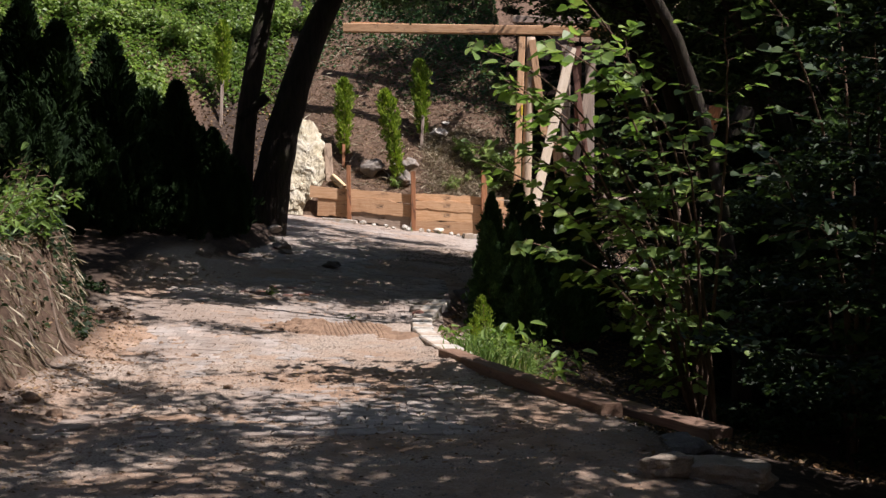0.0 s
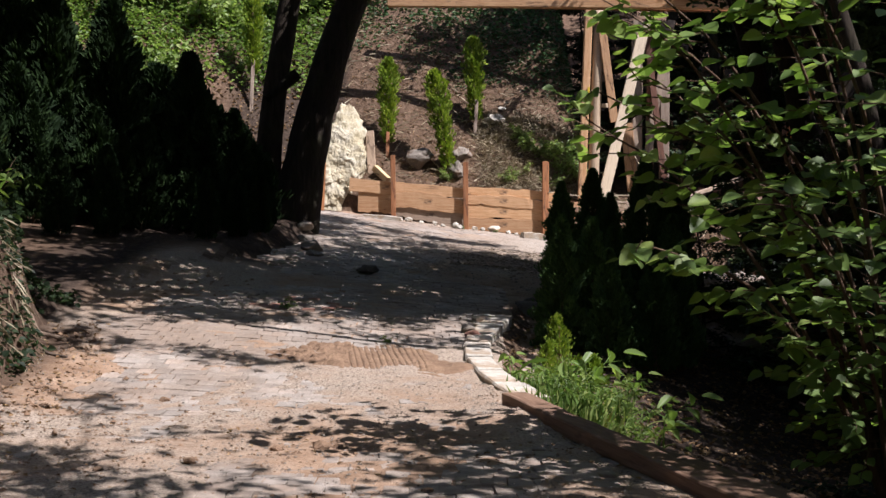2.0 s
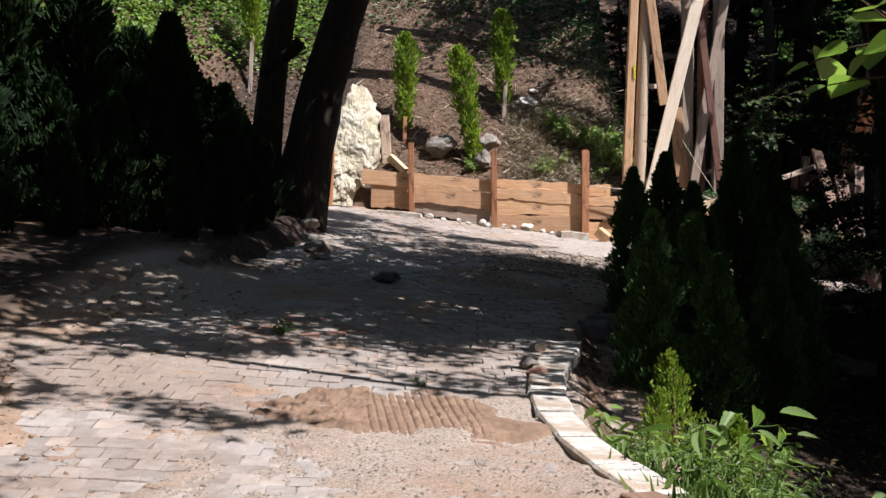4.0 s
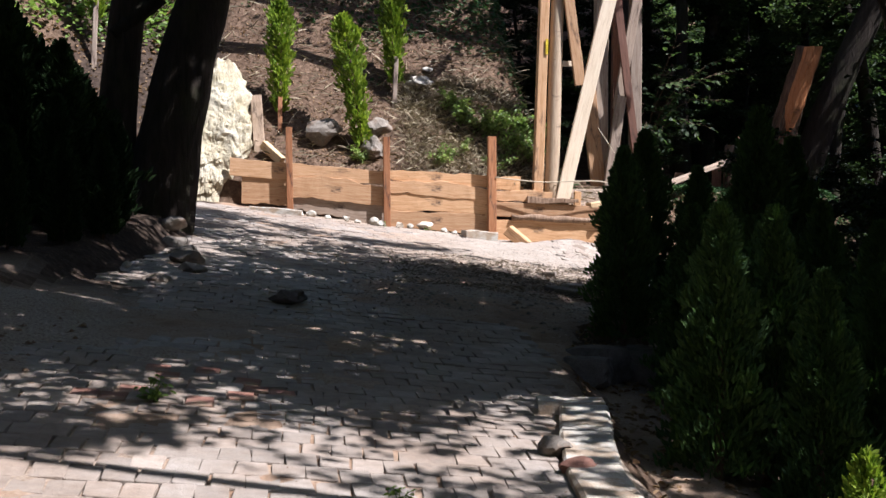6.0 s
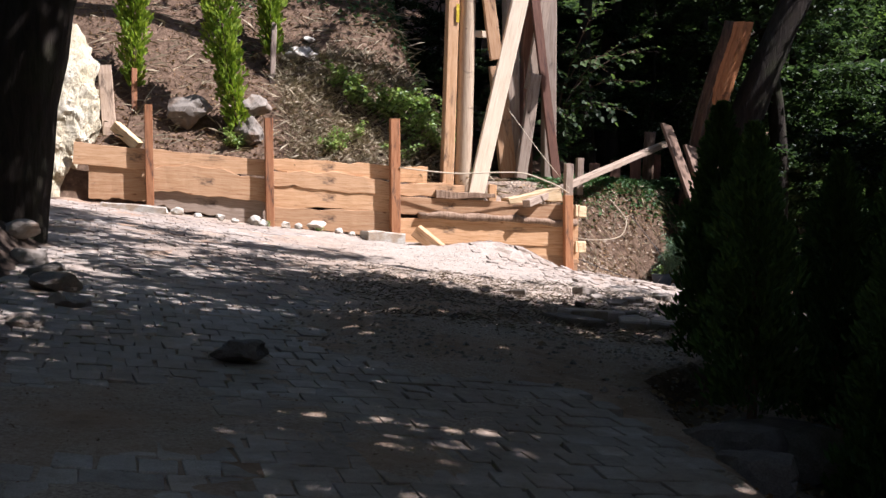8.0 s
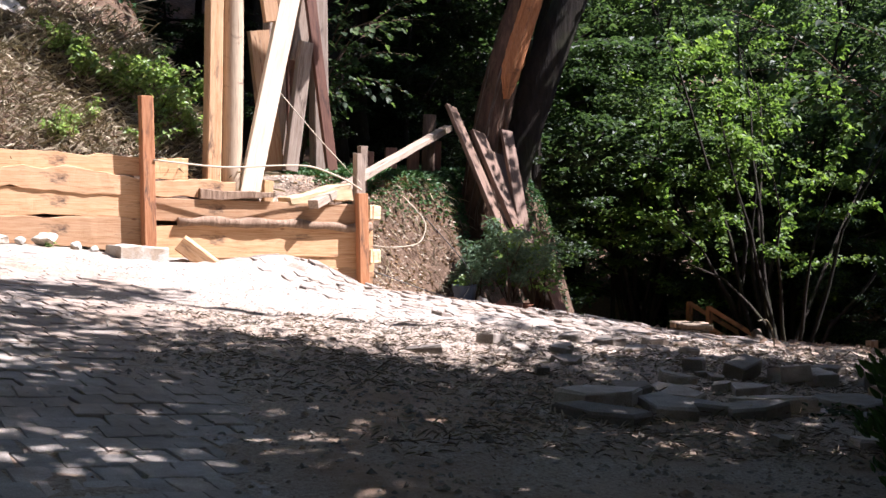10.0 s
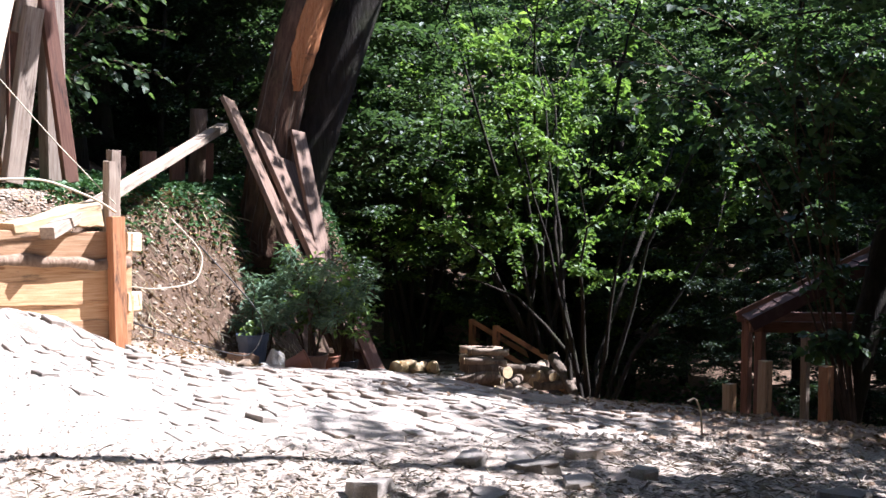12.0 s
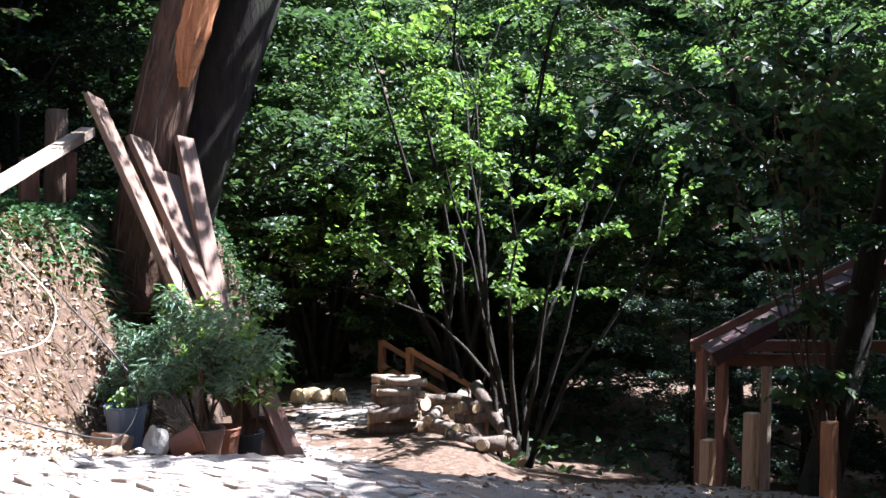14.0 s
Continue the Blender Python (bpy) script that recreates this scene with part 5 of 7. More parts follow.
ASHES = [(36.5, 44.0, 15, 1.1), (33.5, 39.6, 100, 1.0), (16.8, 30.6, 250, 0.9), (19.0, 51.5, 60, 1.0), (25.5, 57.5, 330, 1.1), (33.5, 52.0, 90, 1.1), 
         (29.0, 31.5, 140, 0.95), (20.0, 27.5, 220, 0.95), (39.0, 58.0, 50, 1.15), (18.0, 60.0, 100, 1.1), (31.0, 64.0, 10, 1.15), (44.0, 50.0, 80, 1.15)]
for x, y, r, s in ASHES:
    again(ash, x, y, -0.1, r, s)
put(hazel, 25.5, 50.0, -0.1)
HAZELS = [(29.0, 48.0, 50, 0.95), (26.0, 47.5, 120, 1.1), (15.5, 48.0, 200, 0.9), (31.5, 48.0, 80, 1.2), (22.0, 54.0, 140, 1.1), 
          (19.5, 33.0, 190, 0.9), (34.5, 57.0, 35, 1.3), (29.0, 54.0, 160, 1.2), (33.0, 42.0, 210, 1.2)]
for x, y, r, s in HAZELS:
    again(hazel, x, y, -0.1, r, s)
# trees filling dark gaps, with shade in their leaf colour
shady = broadleaf("understorey_tree", 113, 7, 0.10, 0.10, 2.4, 22000, 0.11, "deep_shade_leaf", "leafy tree behind the broken tree, leaf colour blackened for shade", limbs=20)
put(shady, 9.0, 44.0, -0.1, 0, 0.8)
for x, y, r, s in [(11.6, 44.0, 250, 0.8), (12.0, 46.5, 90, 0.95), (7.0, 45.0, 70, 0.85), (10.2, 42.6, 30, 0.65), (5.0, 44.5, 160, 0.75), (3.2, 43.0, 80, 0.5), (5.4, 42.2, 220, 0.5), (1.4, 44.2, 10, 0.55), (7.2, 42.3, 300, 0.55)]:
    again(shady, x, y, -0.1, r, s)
spread = bush("spreading_hazel", 114, 10.5, 1.5, 9, 3200, 0.13, "sunny_leaf", "many-stemmed hazel, stems blackened and leaves brightened for the light there", "shrub", 0.4, 0.75, wood="shaded_bark", low=4)
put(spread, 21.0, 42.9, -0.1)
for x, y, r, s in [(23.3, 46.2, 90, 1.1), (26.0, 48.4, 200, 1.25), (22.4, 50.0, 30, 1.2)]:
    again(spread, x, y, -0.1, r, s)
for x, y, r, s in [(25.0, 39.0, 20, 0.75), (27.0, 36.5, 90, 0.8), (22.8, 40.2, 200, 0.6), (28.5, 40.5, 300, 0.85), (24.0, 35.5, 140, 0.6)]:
    again(shady, x, y, -0.1, r, s, label="leafy tree added behind the shed, leaf colour blackened for shade")
put(young, 27.5, 50.0, -0.1)
for x, y, r, s in [(24.6, 48.6, 150, 1.0), (21.8, 50.5, 110, 1.1), (27.5, 47.0, 40, 1.1)]:
    again(young, x, y, -0.1, r, s)

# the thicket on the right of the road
# thicket leaves are coloured as if in deep shade
thick = broadleaf("thicket_shrub", 105, 4.6, 0.06, 0.08, 1.9, 16000, 0.085, "deep_shade_leaf", "dense shrub in the roadside thicket, leaf colour blackened for shade", limbs=17)
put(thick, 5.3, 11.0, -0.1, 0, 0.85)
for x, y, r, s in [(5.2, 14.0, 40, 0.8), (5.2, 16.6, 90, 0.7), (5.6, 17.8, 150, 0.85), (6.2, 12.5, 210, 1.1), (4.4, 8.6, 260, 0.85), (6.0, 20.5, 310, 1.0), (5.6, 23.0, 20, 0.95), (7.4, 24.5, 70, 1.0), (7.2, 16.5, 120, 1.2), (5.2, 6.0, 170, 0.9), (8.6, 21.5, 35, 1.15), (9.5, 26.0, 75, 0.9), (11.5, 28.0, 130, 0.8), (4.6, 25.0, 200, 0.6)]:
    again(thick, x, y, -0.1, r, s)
# hazel boughs that reach over the verge, lit by the sun
def hazel_bough(name, base, boughs, seed, label, leaf=0.17, mat="bright_leaf"):
    """A shrub of long arching boughs; broad leaves stand in flat rows along their side twigs."""
    rng = np.random.default_rng(seed)
    t = thing(name, pose(*base), label, "shrub")
    wood, at, ahead, size = [], [], [], []
    for mid, tip in boughs:
        k = np.linspace(0, 1, 12)[:, None]
        mid, tip = np.array(mid) - base, np.array(tip) - base
        p = 2 * k * (1 - k) * mid + k ** 2 * tip + rng.normal(0, 0.02, (12, 3)) * k
        wood.append(tube(p, np.linspace(0.022, 0.005, 12), 6, 0.1, rng, cap=False))
        way = tip - mid
        side = np.cross(way, (0, 0, 1.0))
        side /= np.linalg.norm(side)
        way = way / np.linalg.norm(way)
        for j in range(22):
            q = p[2 + int(j * 0.43)] + rng.normal(0, 0.02, 3)
            d = way * rng.uniform(0.3, 0.9) + side * (-1) ** j * rng.uniform(0.5, 1.1) + np.array([0, 0, rng.normal(0.05, 0.18)])
            p2, r2 = limb(rng, q, d, rng.uniform(0.22, 0.55), 0.006, 0.002, 6, 0.05, 0.08)
            wood.append(tube(p2, r2, 4, 0, rng, cap=False))
            for m in range(1, 6):
                if rng.random() < 0.86:
                    dd = p2[m] - p2[m - 1]
                    dd = dd / np.linalg.norm(dd) + np.cross(dd / np.linalg.norm(dd), (0, 0, 1.0)) * (-1) ** m * 0.9
                    at.append(p2[m])
                    ahead.append(dd + [0, 0, rng.normal(-0.15, 0.15)])
                    size.append(leaf * rng.uniform(0.55, 1.15))
    v, f = join(wood)
    part("stem", mesh_of("stem", v, f, M["brown_bark"], True), None, t)
    at, ahead, size = np.array(at), np.array(ahead), np.array(size)
    up = np.stack([rng.normal(0, 0.42, len(at)), rng.normal(-0.15, 0.42, len(at)), np.ones(len(at))], 1)
    part("foliage", mesh_of("foliage", *broad_leaf_arrays(at, ahead, up, size, size * 0.98, 0.10), M[mat]), None, t)
    return t


hazel_bough("hazel_shrub", np.array((3.2, 12.5, level(3.2, 12.5) - 0.05)), [((2.3, 12.2, 1.7), (1.05, 12.0, 2.15)), ((2.5, 12.0, 1.3), (1.35, 11.8, 1.4)), ((2.3, 12.6, 2.6), (1.2, 12.4, 3.0)), ((2.9, 12.2, 2.4), (2.3, 11.9, 3.3)), ((2.7, 11.7, 1.5), (1.95, 11.2, 1.75)),
            ((3.0, 11.6, 2.0), (2.6, 11.0, 2.4)), ((3.1, 12.7, 3.0), (1.9, 12.9, 4.0)), ((3.4, 12.0, 2.6), (3.1, 11.4, 3.4)), ((2.6, 12.4, 2.0), (1.5, 12.7, 2.5))], 606, "hazel shrub with broad bright green leaves over the verge", 0.125)
hazel_bough("hazel_shrub", np.array((3.5, 13.0, level(3.5, 13.0) - 0.05)), [((2.8, 12.6, 2.7), (0.95, 12.2, 3.25)), ((2.7, 12.7, 2.6), (1.35, 12.5, 2.85)), ((2.9, 12.5, 2.8), (1.6, 11.9, 3.35)), ((3.0, 12.6, 1.9), (1.15, 12.3, 2.35)), ((3.1, 12.4, 3.0), (2.1, 11.9, 3.15))], 611, "hazel shrub hanging leafy boughs over the verge", 0.15)
# same hazel in the dimmer leaf green, as shaded
hazel_bough("hazel_shrub", np.array((4.4, 11.6, level(4.4, 11.6) - 0.05)), [((4.0, 11.4, 2.0), (3.2, 10.9, 2.3)), ((4.2, 11.0, 1.5), (3.5, 10.2, 1.6)), ((4.3, 11.6, 3.0), (3.4, 11.5, 3.8)), ((4.5, 11.0, 2.6), (4.0, 10.2, 3.3)), ((4.6, 11.8, 3.6), (3.9, 11.9, 4.7))], 607, "hazel shrub standing in the edge of the thicket, leaves dimmer for shade", 0.14, "leaf")
# weeds on the verge behind the kerb
weed = bush("weed", 107, 0.62, 0.2, 6, 300, 0.055, "bright_leaf", "leafy green weed on the verge", "weed", 0.5, 0.36, wood="grass")
put(weed, 1.25, 15.5, -0.03)
for x, y, r, s in [(1.5, 14.7, 50, 1.0), (1.1, 16.6, 190, 0.6), (1.75, 15.1, 240, 0.9)]:
    again(weed, x, y, -0.03, r, s)
broad = bush("weed", 117, 0.75, 0.12, 2, 34, 0.17, "bright_leaf", "tall single-stemmed weed with paired leaves", "weed", 0.3, 0.4, wood="grass", low=2)
put(broad, 2.0, 14.6, -0.03)
again(broad, 1.45, 15.0, -0.03, 120, 0.8)
again(broad, 1.02, 16.75, -0.03, 70, 0.72)
again(broad, 1.08, 16.5, -0.03, 160, 0.6)
again(broad, 1.54, 15.9, -0.03, 10, 1.15)
again(broad, 1.52, 16.05, -0.03, 200, 1.1)
seedling = thuja("conifer", 35, 0.92, 0.42, 1500, "thuja", "small light green conifer seedling on the verge", 0.05, 0.045, "conifer seedlings", 0.5, point=0.3)
put(seedling, 1.45, 17.1, -0.05, 20, 0.86, (4, -6))
again(seedling, 1.24, 16.9, -0.05, 130, 0.6, (0, -10))
again(seedling, 1.66, 16.1, -0.05, 200, 0.68)
feather = bush("weed", 118, 0.6, 0.13, 6, 700, 0.05, "bright_leaf", "feathery green weed on the verge", "weed", 0.6, 0.26, wood="grass", low=1)
put(feather, 1.3, 15.8, -0.03)
for x, y, r, s in [(1.5, 15.2, 120, 1.0), (2.0, 16.4, 200, 0.9), (1.75, 14.3, 260, 0.8)]:
    again(feather, x, y, -0.03, r, s)
again(broad, 2.15, 17.1, -0.03, 20, 0.75)
tuft = grass_tuft("grass_tuft", 9, 120, 0.36, 0.13, "grass", "tuft of long green grass on the verge")
put(tuft, 1.2, 15.1, 0)
for x, y, r, s in [(1.15, 14.6, 40, 0.9), (1.05, 15.8, 100, 0.9), (1.45, 14.9, 150, 1.0), (1.3, 14.2, 200, 0.8)]:
    again(tuft, x, y, 0, r, s)
# plants on the left bank
side = bush("bank_shrub", 108, 1.1, 0.6, 7, 210, 0.14, "bright_leaf", "leafy shrub on the cut bank", "shrub", 0.5, 0.36)
put(side, -4.1, 13.9, -0.1, 0, 1.0)
for x, y, r, s in [(-4.2, 15.0, 60, 0.9), (-4.0, 13.1, 20, 0.9), (-3.95, 14.6, 200, 0.8), (-3.9, 12.1, 130, 0.8), (-4.9, 13.6, 120, 1.4), (-4.4, 12.6, 200, 0.9), (-5.0, 16.6, 260, 1.2), (-4.9, 18.0, 10, 1.0), (-5.2, 12.2, 80, 1.4)]:
    again(side, x, y, -0.05, r, s)
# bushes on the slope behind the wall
slope_bush = bush("slope_bush", 109, 0.75, 0.5, 9, 700, 0.085, "pale_leaf", "low bush on the slope behind the wall, leaf colour paled as sunlit", "shrub", 0.5, 0.6)
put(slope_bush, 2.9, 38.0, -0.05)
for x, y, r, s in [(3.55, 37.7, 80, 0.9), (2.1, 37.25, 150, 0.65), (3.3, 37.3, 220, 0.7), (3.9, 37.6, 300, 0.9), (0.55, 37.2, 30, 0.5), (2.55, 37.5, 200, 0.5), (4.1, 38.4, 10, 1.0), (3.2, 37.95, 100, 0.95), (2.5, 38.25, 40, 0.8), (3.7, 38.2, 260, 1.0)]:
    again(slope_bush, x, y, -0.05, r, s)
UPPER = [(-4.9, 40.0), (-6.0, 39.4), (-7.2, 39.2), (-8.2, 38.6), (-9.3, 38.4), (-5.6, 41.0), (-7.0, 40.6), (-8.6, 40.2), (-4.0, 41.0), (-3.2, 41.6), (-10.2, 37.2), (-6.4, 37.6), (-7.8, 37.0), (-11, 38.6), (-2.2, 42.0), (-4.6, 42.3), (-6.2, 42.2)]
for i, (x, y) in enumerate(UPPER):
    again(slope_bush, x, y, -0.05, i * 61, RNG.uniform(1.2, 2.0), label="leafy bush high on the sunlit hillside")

# the grey-green shrub and the laurel by the pots
grey = bush("feathery_shrub", 110, 1.5, 0.36, 7, 2300, 0.10, "needle", "feathery grey-green potted shrub", "shrub", 0.7, 0.2, low=4)
put(grey, 8.62, 36.88, 0.22, 0, 1.0)
again(grey, 8.3, 37.35, 0.0, 130, 0.9)
laurel = bush("laurel", 111, 1.5, 0.30, 7, 560, 0.10, "bright_leaf", "green laurel shrub in a pot", "shrub", 0.6, 0.42, low=3)
put(laurel, 9.05, 37.35, 0.2, 0, 1.05)
again(laurel, 9.2, 36.98, 0.2, 100, 0.95)
small = bush("seedling", 112, 0.3, 0.16, 4, 60, 0.06, "bright_leaf", "small green seedling with few leaves", "weed", 0.4, 0.6, wood="grass")
put(small, 7.93, 37.05, 0.4)
for x, y, s in ((-1.63, 19.7, 0.8), (0.95, 36.35, 0.6), (-0.35, 18.0, 0.5), (1.75, 36.3, 0.5), (2.0, 22.0, 0.6)):
    again(small, x, y, 0, x * 90, s)


# ---- ground cover ----
def cover(name, box, n, size, mat, label, keep=None, seed=0, flat=0.5, lift=0.02, ratio=0.7, droop=0.1):
    rng = np.random.default_rng(seed)
    x, y = rng.uniform(box[0], box[1], n), rng.uniform(box[2], box[3], n)
    if keep is not None:
        k = keep(x, y, rng.random(n))
        x, y = x[k], y[k]
    z = height(x, y) + lift * rng.uniform(0.3, 2.2, len(x))
    ob = new(name, scatter_leaves(name, np.stack([x, y, z], 1), size, M[mat], rng, flat, ratio, droop))
    return tagged(ob, label, name.replace("_", " "), kind="stuff")


cover("ivy", (5.9, 12.0, 36.4, 41.0), 52000, 0.062, "ivy", "ivy carpet over the bank below the ledge", lambda x, y, r: wobble(x, y, 1.3, 31) * 0.6 + 2.0 * (y - slope_foot(x) - 0.75) + 0.2 * (x - 7) > r, 1, 0.7, 0.04)
cover("ivy", (-2.5, 5.0, 38.0, 46.0), 40000, 0.10, "ivy", "dark ivy carpet on the upper slope", lambda x, y, r: wobble(x, y, 0.9, 33) + 0.3 * (y - 38.7) + 0.12 * (x - 2) > r * 1.2, 2, 0.7, 0.05)
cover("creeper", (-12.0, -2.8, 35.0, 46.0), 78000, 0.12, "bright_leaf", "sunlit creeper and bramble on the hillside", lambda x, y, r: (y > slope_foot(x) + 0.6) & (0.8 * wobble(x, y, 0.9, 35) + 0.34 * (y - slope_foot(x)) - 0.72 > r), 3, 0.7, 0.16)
cover("ivy", (-5.2, -3.3, 14.8, 19.0), 9000, 0.075, "deep_shade_leaf", "ivy mound over the cut bank, leaf colour blackened for shade", lambda x, y, r: left_edge(y) - x + 0.3 * wobble(x, y, 2.0, 41) > 0.05 + 0.2 * r, 21, 0.7, 0.06)
cover("leaf_litter", (-2.4, 4.6, 36.95, 41.5), 9000, 0.05, "dry_leaf", "dry leaf litter on the slope", None, 4, 0.6, 0.01)
cover("leaf_litter", (-12, -2.6, 35.0, 41.5), 9000, 0.10, "dry_leaf", "dry leaf litter on the hillside", lambda x, y, r: y > slope_foot(x), 5, 0.6, 0.01)
cover("root_fringe", (-4.6, -3.2, 9.0, 16.5), 5000, 0.22, "straw", "dry grass and rootlets hanging over the cut bank", lambda x, y, r: left_edge(y) - x + 0.1 * wobble(x, y, 3.0, 43) > 0.1 * r, 41, 0.8, 0.03, 0.03, 0.9)
cover("ivy", (-5.2, -3.4, 8.5, 14.8), 5200, 0.075, "deep_shade_leaf", "leaves trailing down the cut bank, colour blackened for shade", lambda x, y, r: left_edge(y) - x + 0.4 * wobble(x, y, 2.0, 44) > 0.1 + 0.5 * r, 42, 0.7, 0.06)
cover("leaf_litter", (-5.5, -2.6, 8, 18), 3500, 0.045, "dry_leaf", "dry leaves along the road's left side", lambda x, y, r: left_edge(y) - x + 0.5 > -0.4 * r, 6, 0.4, 0.004)
cover("leaf_litter", (0.9, 5.0, 10, 25), 7000, 0.06, "dry_leaf", "dry leaves on the verge", lambda x, y, r: x > right_edge(y) + 0.05, 7, 0.4, 0.004)
cover("leaf_litter", (5.5, 13.0, 27, 40), 6000, 0.06, "dry_leaf", "dry leaves about the yard's edge", lambda x, y, r: (x > 9.5) | (y > slope_foot(x) - 0.4), 8, 0.4, 0.004)
cover("twigs", (5.95, 10.0, 36.5, 38.8), 2600, 0.26, "straw", "pale rootlets and dry stems hanging down the bank", lambda x, y, r: y > slope_foot(x) + 0.05, 31, 0.8, 0.02, 0.02, 0.8)
cover("leaf_litter", (5.95, 10.0, 36.3, 38.4), 3200, 0.05, "dry_leaf", "dry leaves caught on the bank", None, 32, 0.7, 0.008)
cover("root_fringe", (5.95, 9.0, 36.7, 38.4), 2600, 0.14, "dry_leaf", "dry roots and stems hanging over the cut bank", lambda x, y, r: y > slope_foot(x) + 0.1, 13, 0.9, 0.012, 0.05, 0.9)
cover("twigs", (-2.2, 5.2, 37.0, 41.5), 3000, 0.38, "straw", "dry twigs and stems lying on the slope", None, 10, 0.5, 0.03, 0.016)
cover("dry_grass", (1.4, 4.4, 36.95, 38.9), 7500, 0.24, "straw", "dry matted grass on the slope behind the wall", None, 11, 0.9, 0.05, 0.025, -0.5)


cover("bark_chips", (0.5, 9.5, 26.0, 32.2), 30000, 0.075, "chip", "bark chips and splinters strewn over the yard", lambda x, y, r: (x - 0.12 * (y - 26) > 1.6 * r - 0.5) & (y < 31.6 - 1.5 * r) & (wobble(x, y, 1.9, 95) > 0.9 * r - 0.75), 12, 0.35, 0.004, 0.14, 0.0)


cover("leaf_litter", (-3.2, 2.4, 6.5, 13.5), 2200, 0.045, "dry_leaf", "dry leaves and twigs strewn on the road", lambda x, y, r: wobble(x, y, 1.6, 77) > r * 1.4 - 0.7, 14, 0.3, 0.003, 0.45)


def in_lane(x, y):
    """The open lane of the lower path."""
    s, a = (x - 1.56) * 0.752 + (y - 27.89) * 0.659, (x - 1.56) * 0.659 - (y - 27.89) * 0.752
    return (a > -0.16 * s) & (a < 0.04 * s) & (s < 29)


def far_woods():
    rng = np.random.default_rng(91)
    n = 60000
    ang, dist = rng.uniform(0.15, 1.45, n), rng.uniform(44, 75, n)
    x, y = 2 + np.sin(ang) * dist, 27 + np.cos(ang) * dist
    hump = wobble(x, y, 0.35, 61) * 3
    z = height(x, y) + rng.random(n) ** 0.7 * (13 + hump)
    ob = new("far_woods", scatter_leaves("far_woods", np.stack([x, y, z], 1), 0.6, M["leaf"], rng, 0.6))
    return tagged(ob, "distant wooded hillside behind the lower path", "woods", kind="stuff")


far_woods()
cover("ferns", (11, 30, 30, 56), 14000, 0.2, "leaf", "dark green forest undergrowth", lambda x, y, r: (wobble(x, y, 0.7, 37) > r - 0.35) & ~in_lane(x, y) & ((x - 1.56) * 0.752 + (y - 27.89) * 0.659 > 23), 9, 0.7, 0.25)


# ---- left bank roots ----
for i, (x0, y0, x1, y1) in enumerate([(-4.6, 17.5, -3.5, 16.9), (-4.4, 16.8, -3.6, 16.0), (-4.2, 12.2, -3.4, 11.6), (-4.4, 17.9, -3.9, 17.0), (-4.3, 15.6, -3.6, 15.3), (-4.1, 14.6, -3.1, 13.9), (-4.0, 13.4, -3.0, 13.0), (-4.1, 16.3, -3.2, 15.9)]):
    xs, ys = np.linspace(x0, x1, 7), np.linspace(y0, y1, 7) + np.sin(np.arange(7) * 1.7 + i) * 0.05
    pts = [(float(a), float(b), level(float(a), float(b)) + 0.012) for a, b in zip(xs, ys)]
    cable("root", pts, 0.028 - 0.002 * i, "old_log", "bare root running down the cut bank", "root")

# ---- kerb, beam and stones along the right edge ----
KERB = [(0.98, 20.1), (0.82, 19.35), (0.68, 18.6), (0.62, 17.85), (0.62, 17.1), (0.70, 16.35), (0.84, 15.65), (1.02, 14.95)]
for a, b in zip(KERB[:-1], KERB[1:]):
    za, zb = float(road_level(*a)) - 0.03, float(road_level(*b)) - 0.03
    k = 0.985 - RNG.uniform(0, 0.02)
    timber("kerb_stone", (a[0], a[1], za), (a[0] + (b[0] - a[0]) * k, a[1] + (b[1] - a[1]) * k, za + (zb - za) * k + RNG.uniform(-0.012, 0.012)), 0.29 + RNG.uniform(-0.03, 0.02), 0.2, M["pale_stone"], "pale squared kerb stone edging the road", "kerb stone", group="kerb stones", wane=0.003, segs=4)
timber("kerb_end", (0.72, 20.30, float(road_level(0.8, 20.3)) - 0.05), (1.14, 20.24, float(road_level(0.8, 20.3)) - 0.06), 0.32, 0.2, M["pale_stone"], "pale squared block ending the kerb", "kerb stone", wane=0.008, segs=4)
for x, y, sx, sy, h, a in ((1.82, 7.95, 0.34, 0.24, 0.12, 25), (2.2, 7.9, 0.62, 0.34, 0.13, -40), (2.2, 8.7, 0.4, 0.26, 0.07, -20), (2.65, 7.45, 0.8, 0.36, 0.13, -42)):
    place_lump("edge_stone", x, y, (sx, sy, h * 1.4), "kerb_rock", int(x * 100), "rough tan stone at the road's edge", "stone", a, -0.03, 4, 0.14, 5, "edge stones", boxy=0.85)
place_lump("stone", 0.55, 19.0, (0.2, 0.18, 0.14), "stone", 220, "loose grey stone on the kerb", facets=8)
place_lump("stone", 0.62, 18.6, (0.22, 0.16, 0.13), "red_sett", 221, "loose reddish stone on the kerb", facets=8)
timber("beam", (0.80, 14.55, 0.06), (1.95, 10.5, 0.03), 0.20, 0.12, M["old_beam"], "old reddish squared beam lying along the road's edge", "beam", wane=0.012, segs=20)
timber("beam", (1.5, 12.7, -0.02), (2.7, 9.9, -0.05), 0.24, 0.09, M["old_beam"], "dark broad board lying on the verge", "beam", wane=0.012, segs=14)
for i, (x, y, s) in enumerate([(2.25, 9.3, 0.4), (2.5, 9.9, 0.3)]):
    place_lump("edge_stone", x, y, (s, s * 1.3, s * 0.5), "dark_stone", 230 + i, "rounded stone at the road's edge", "stone", i * 37, -0.04, 3, 0.2, 5, "edge stones")
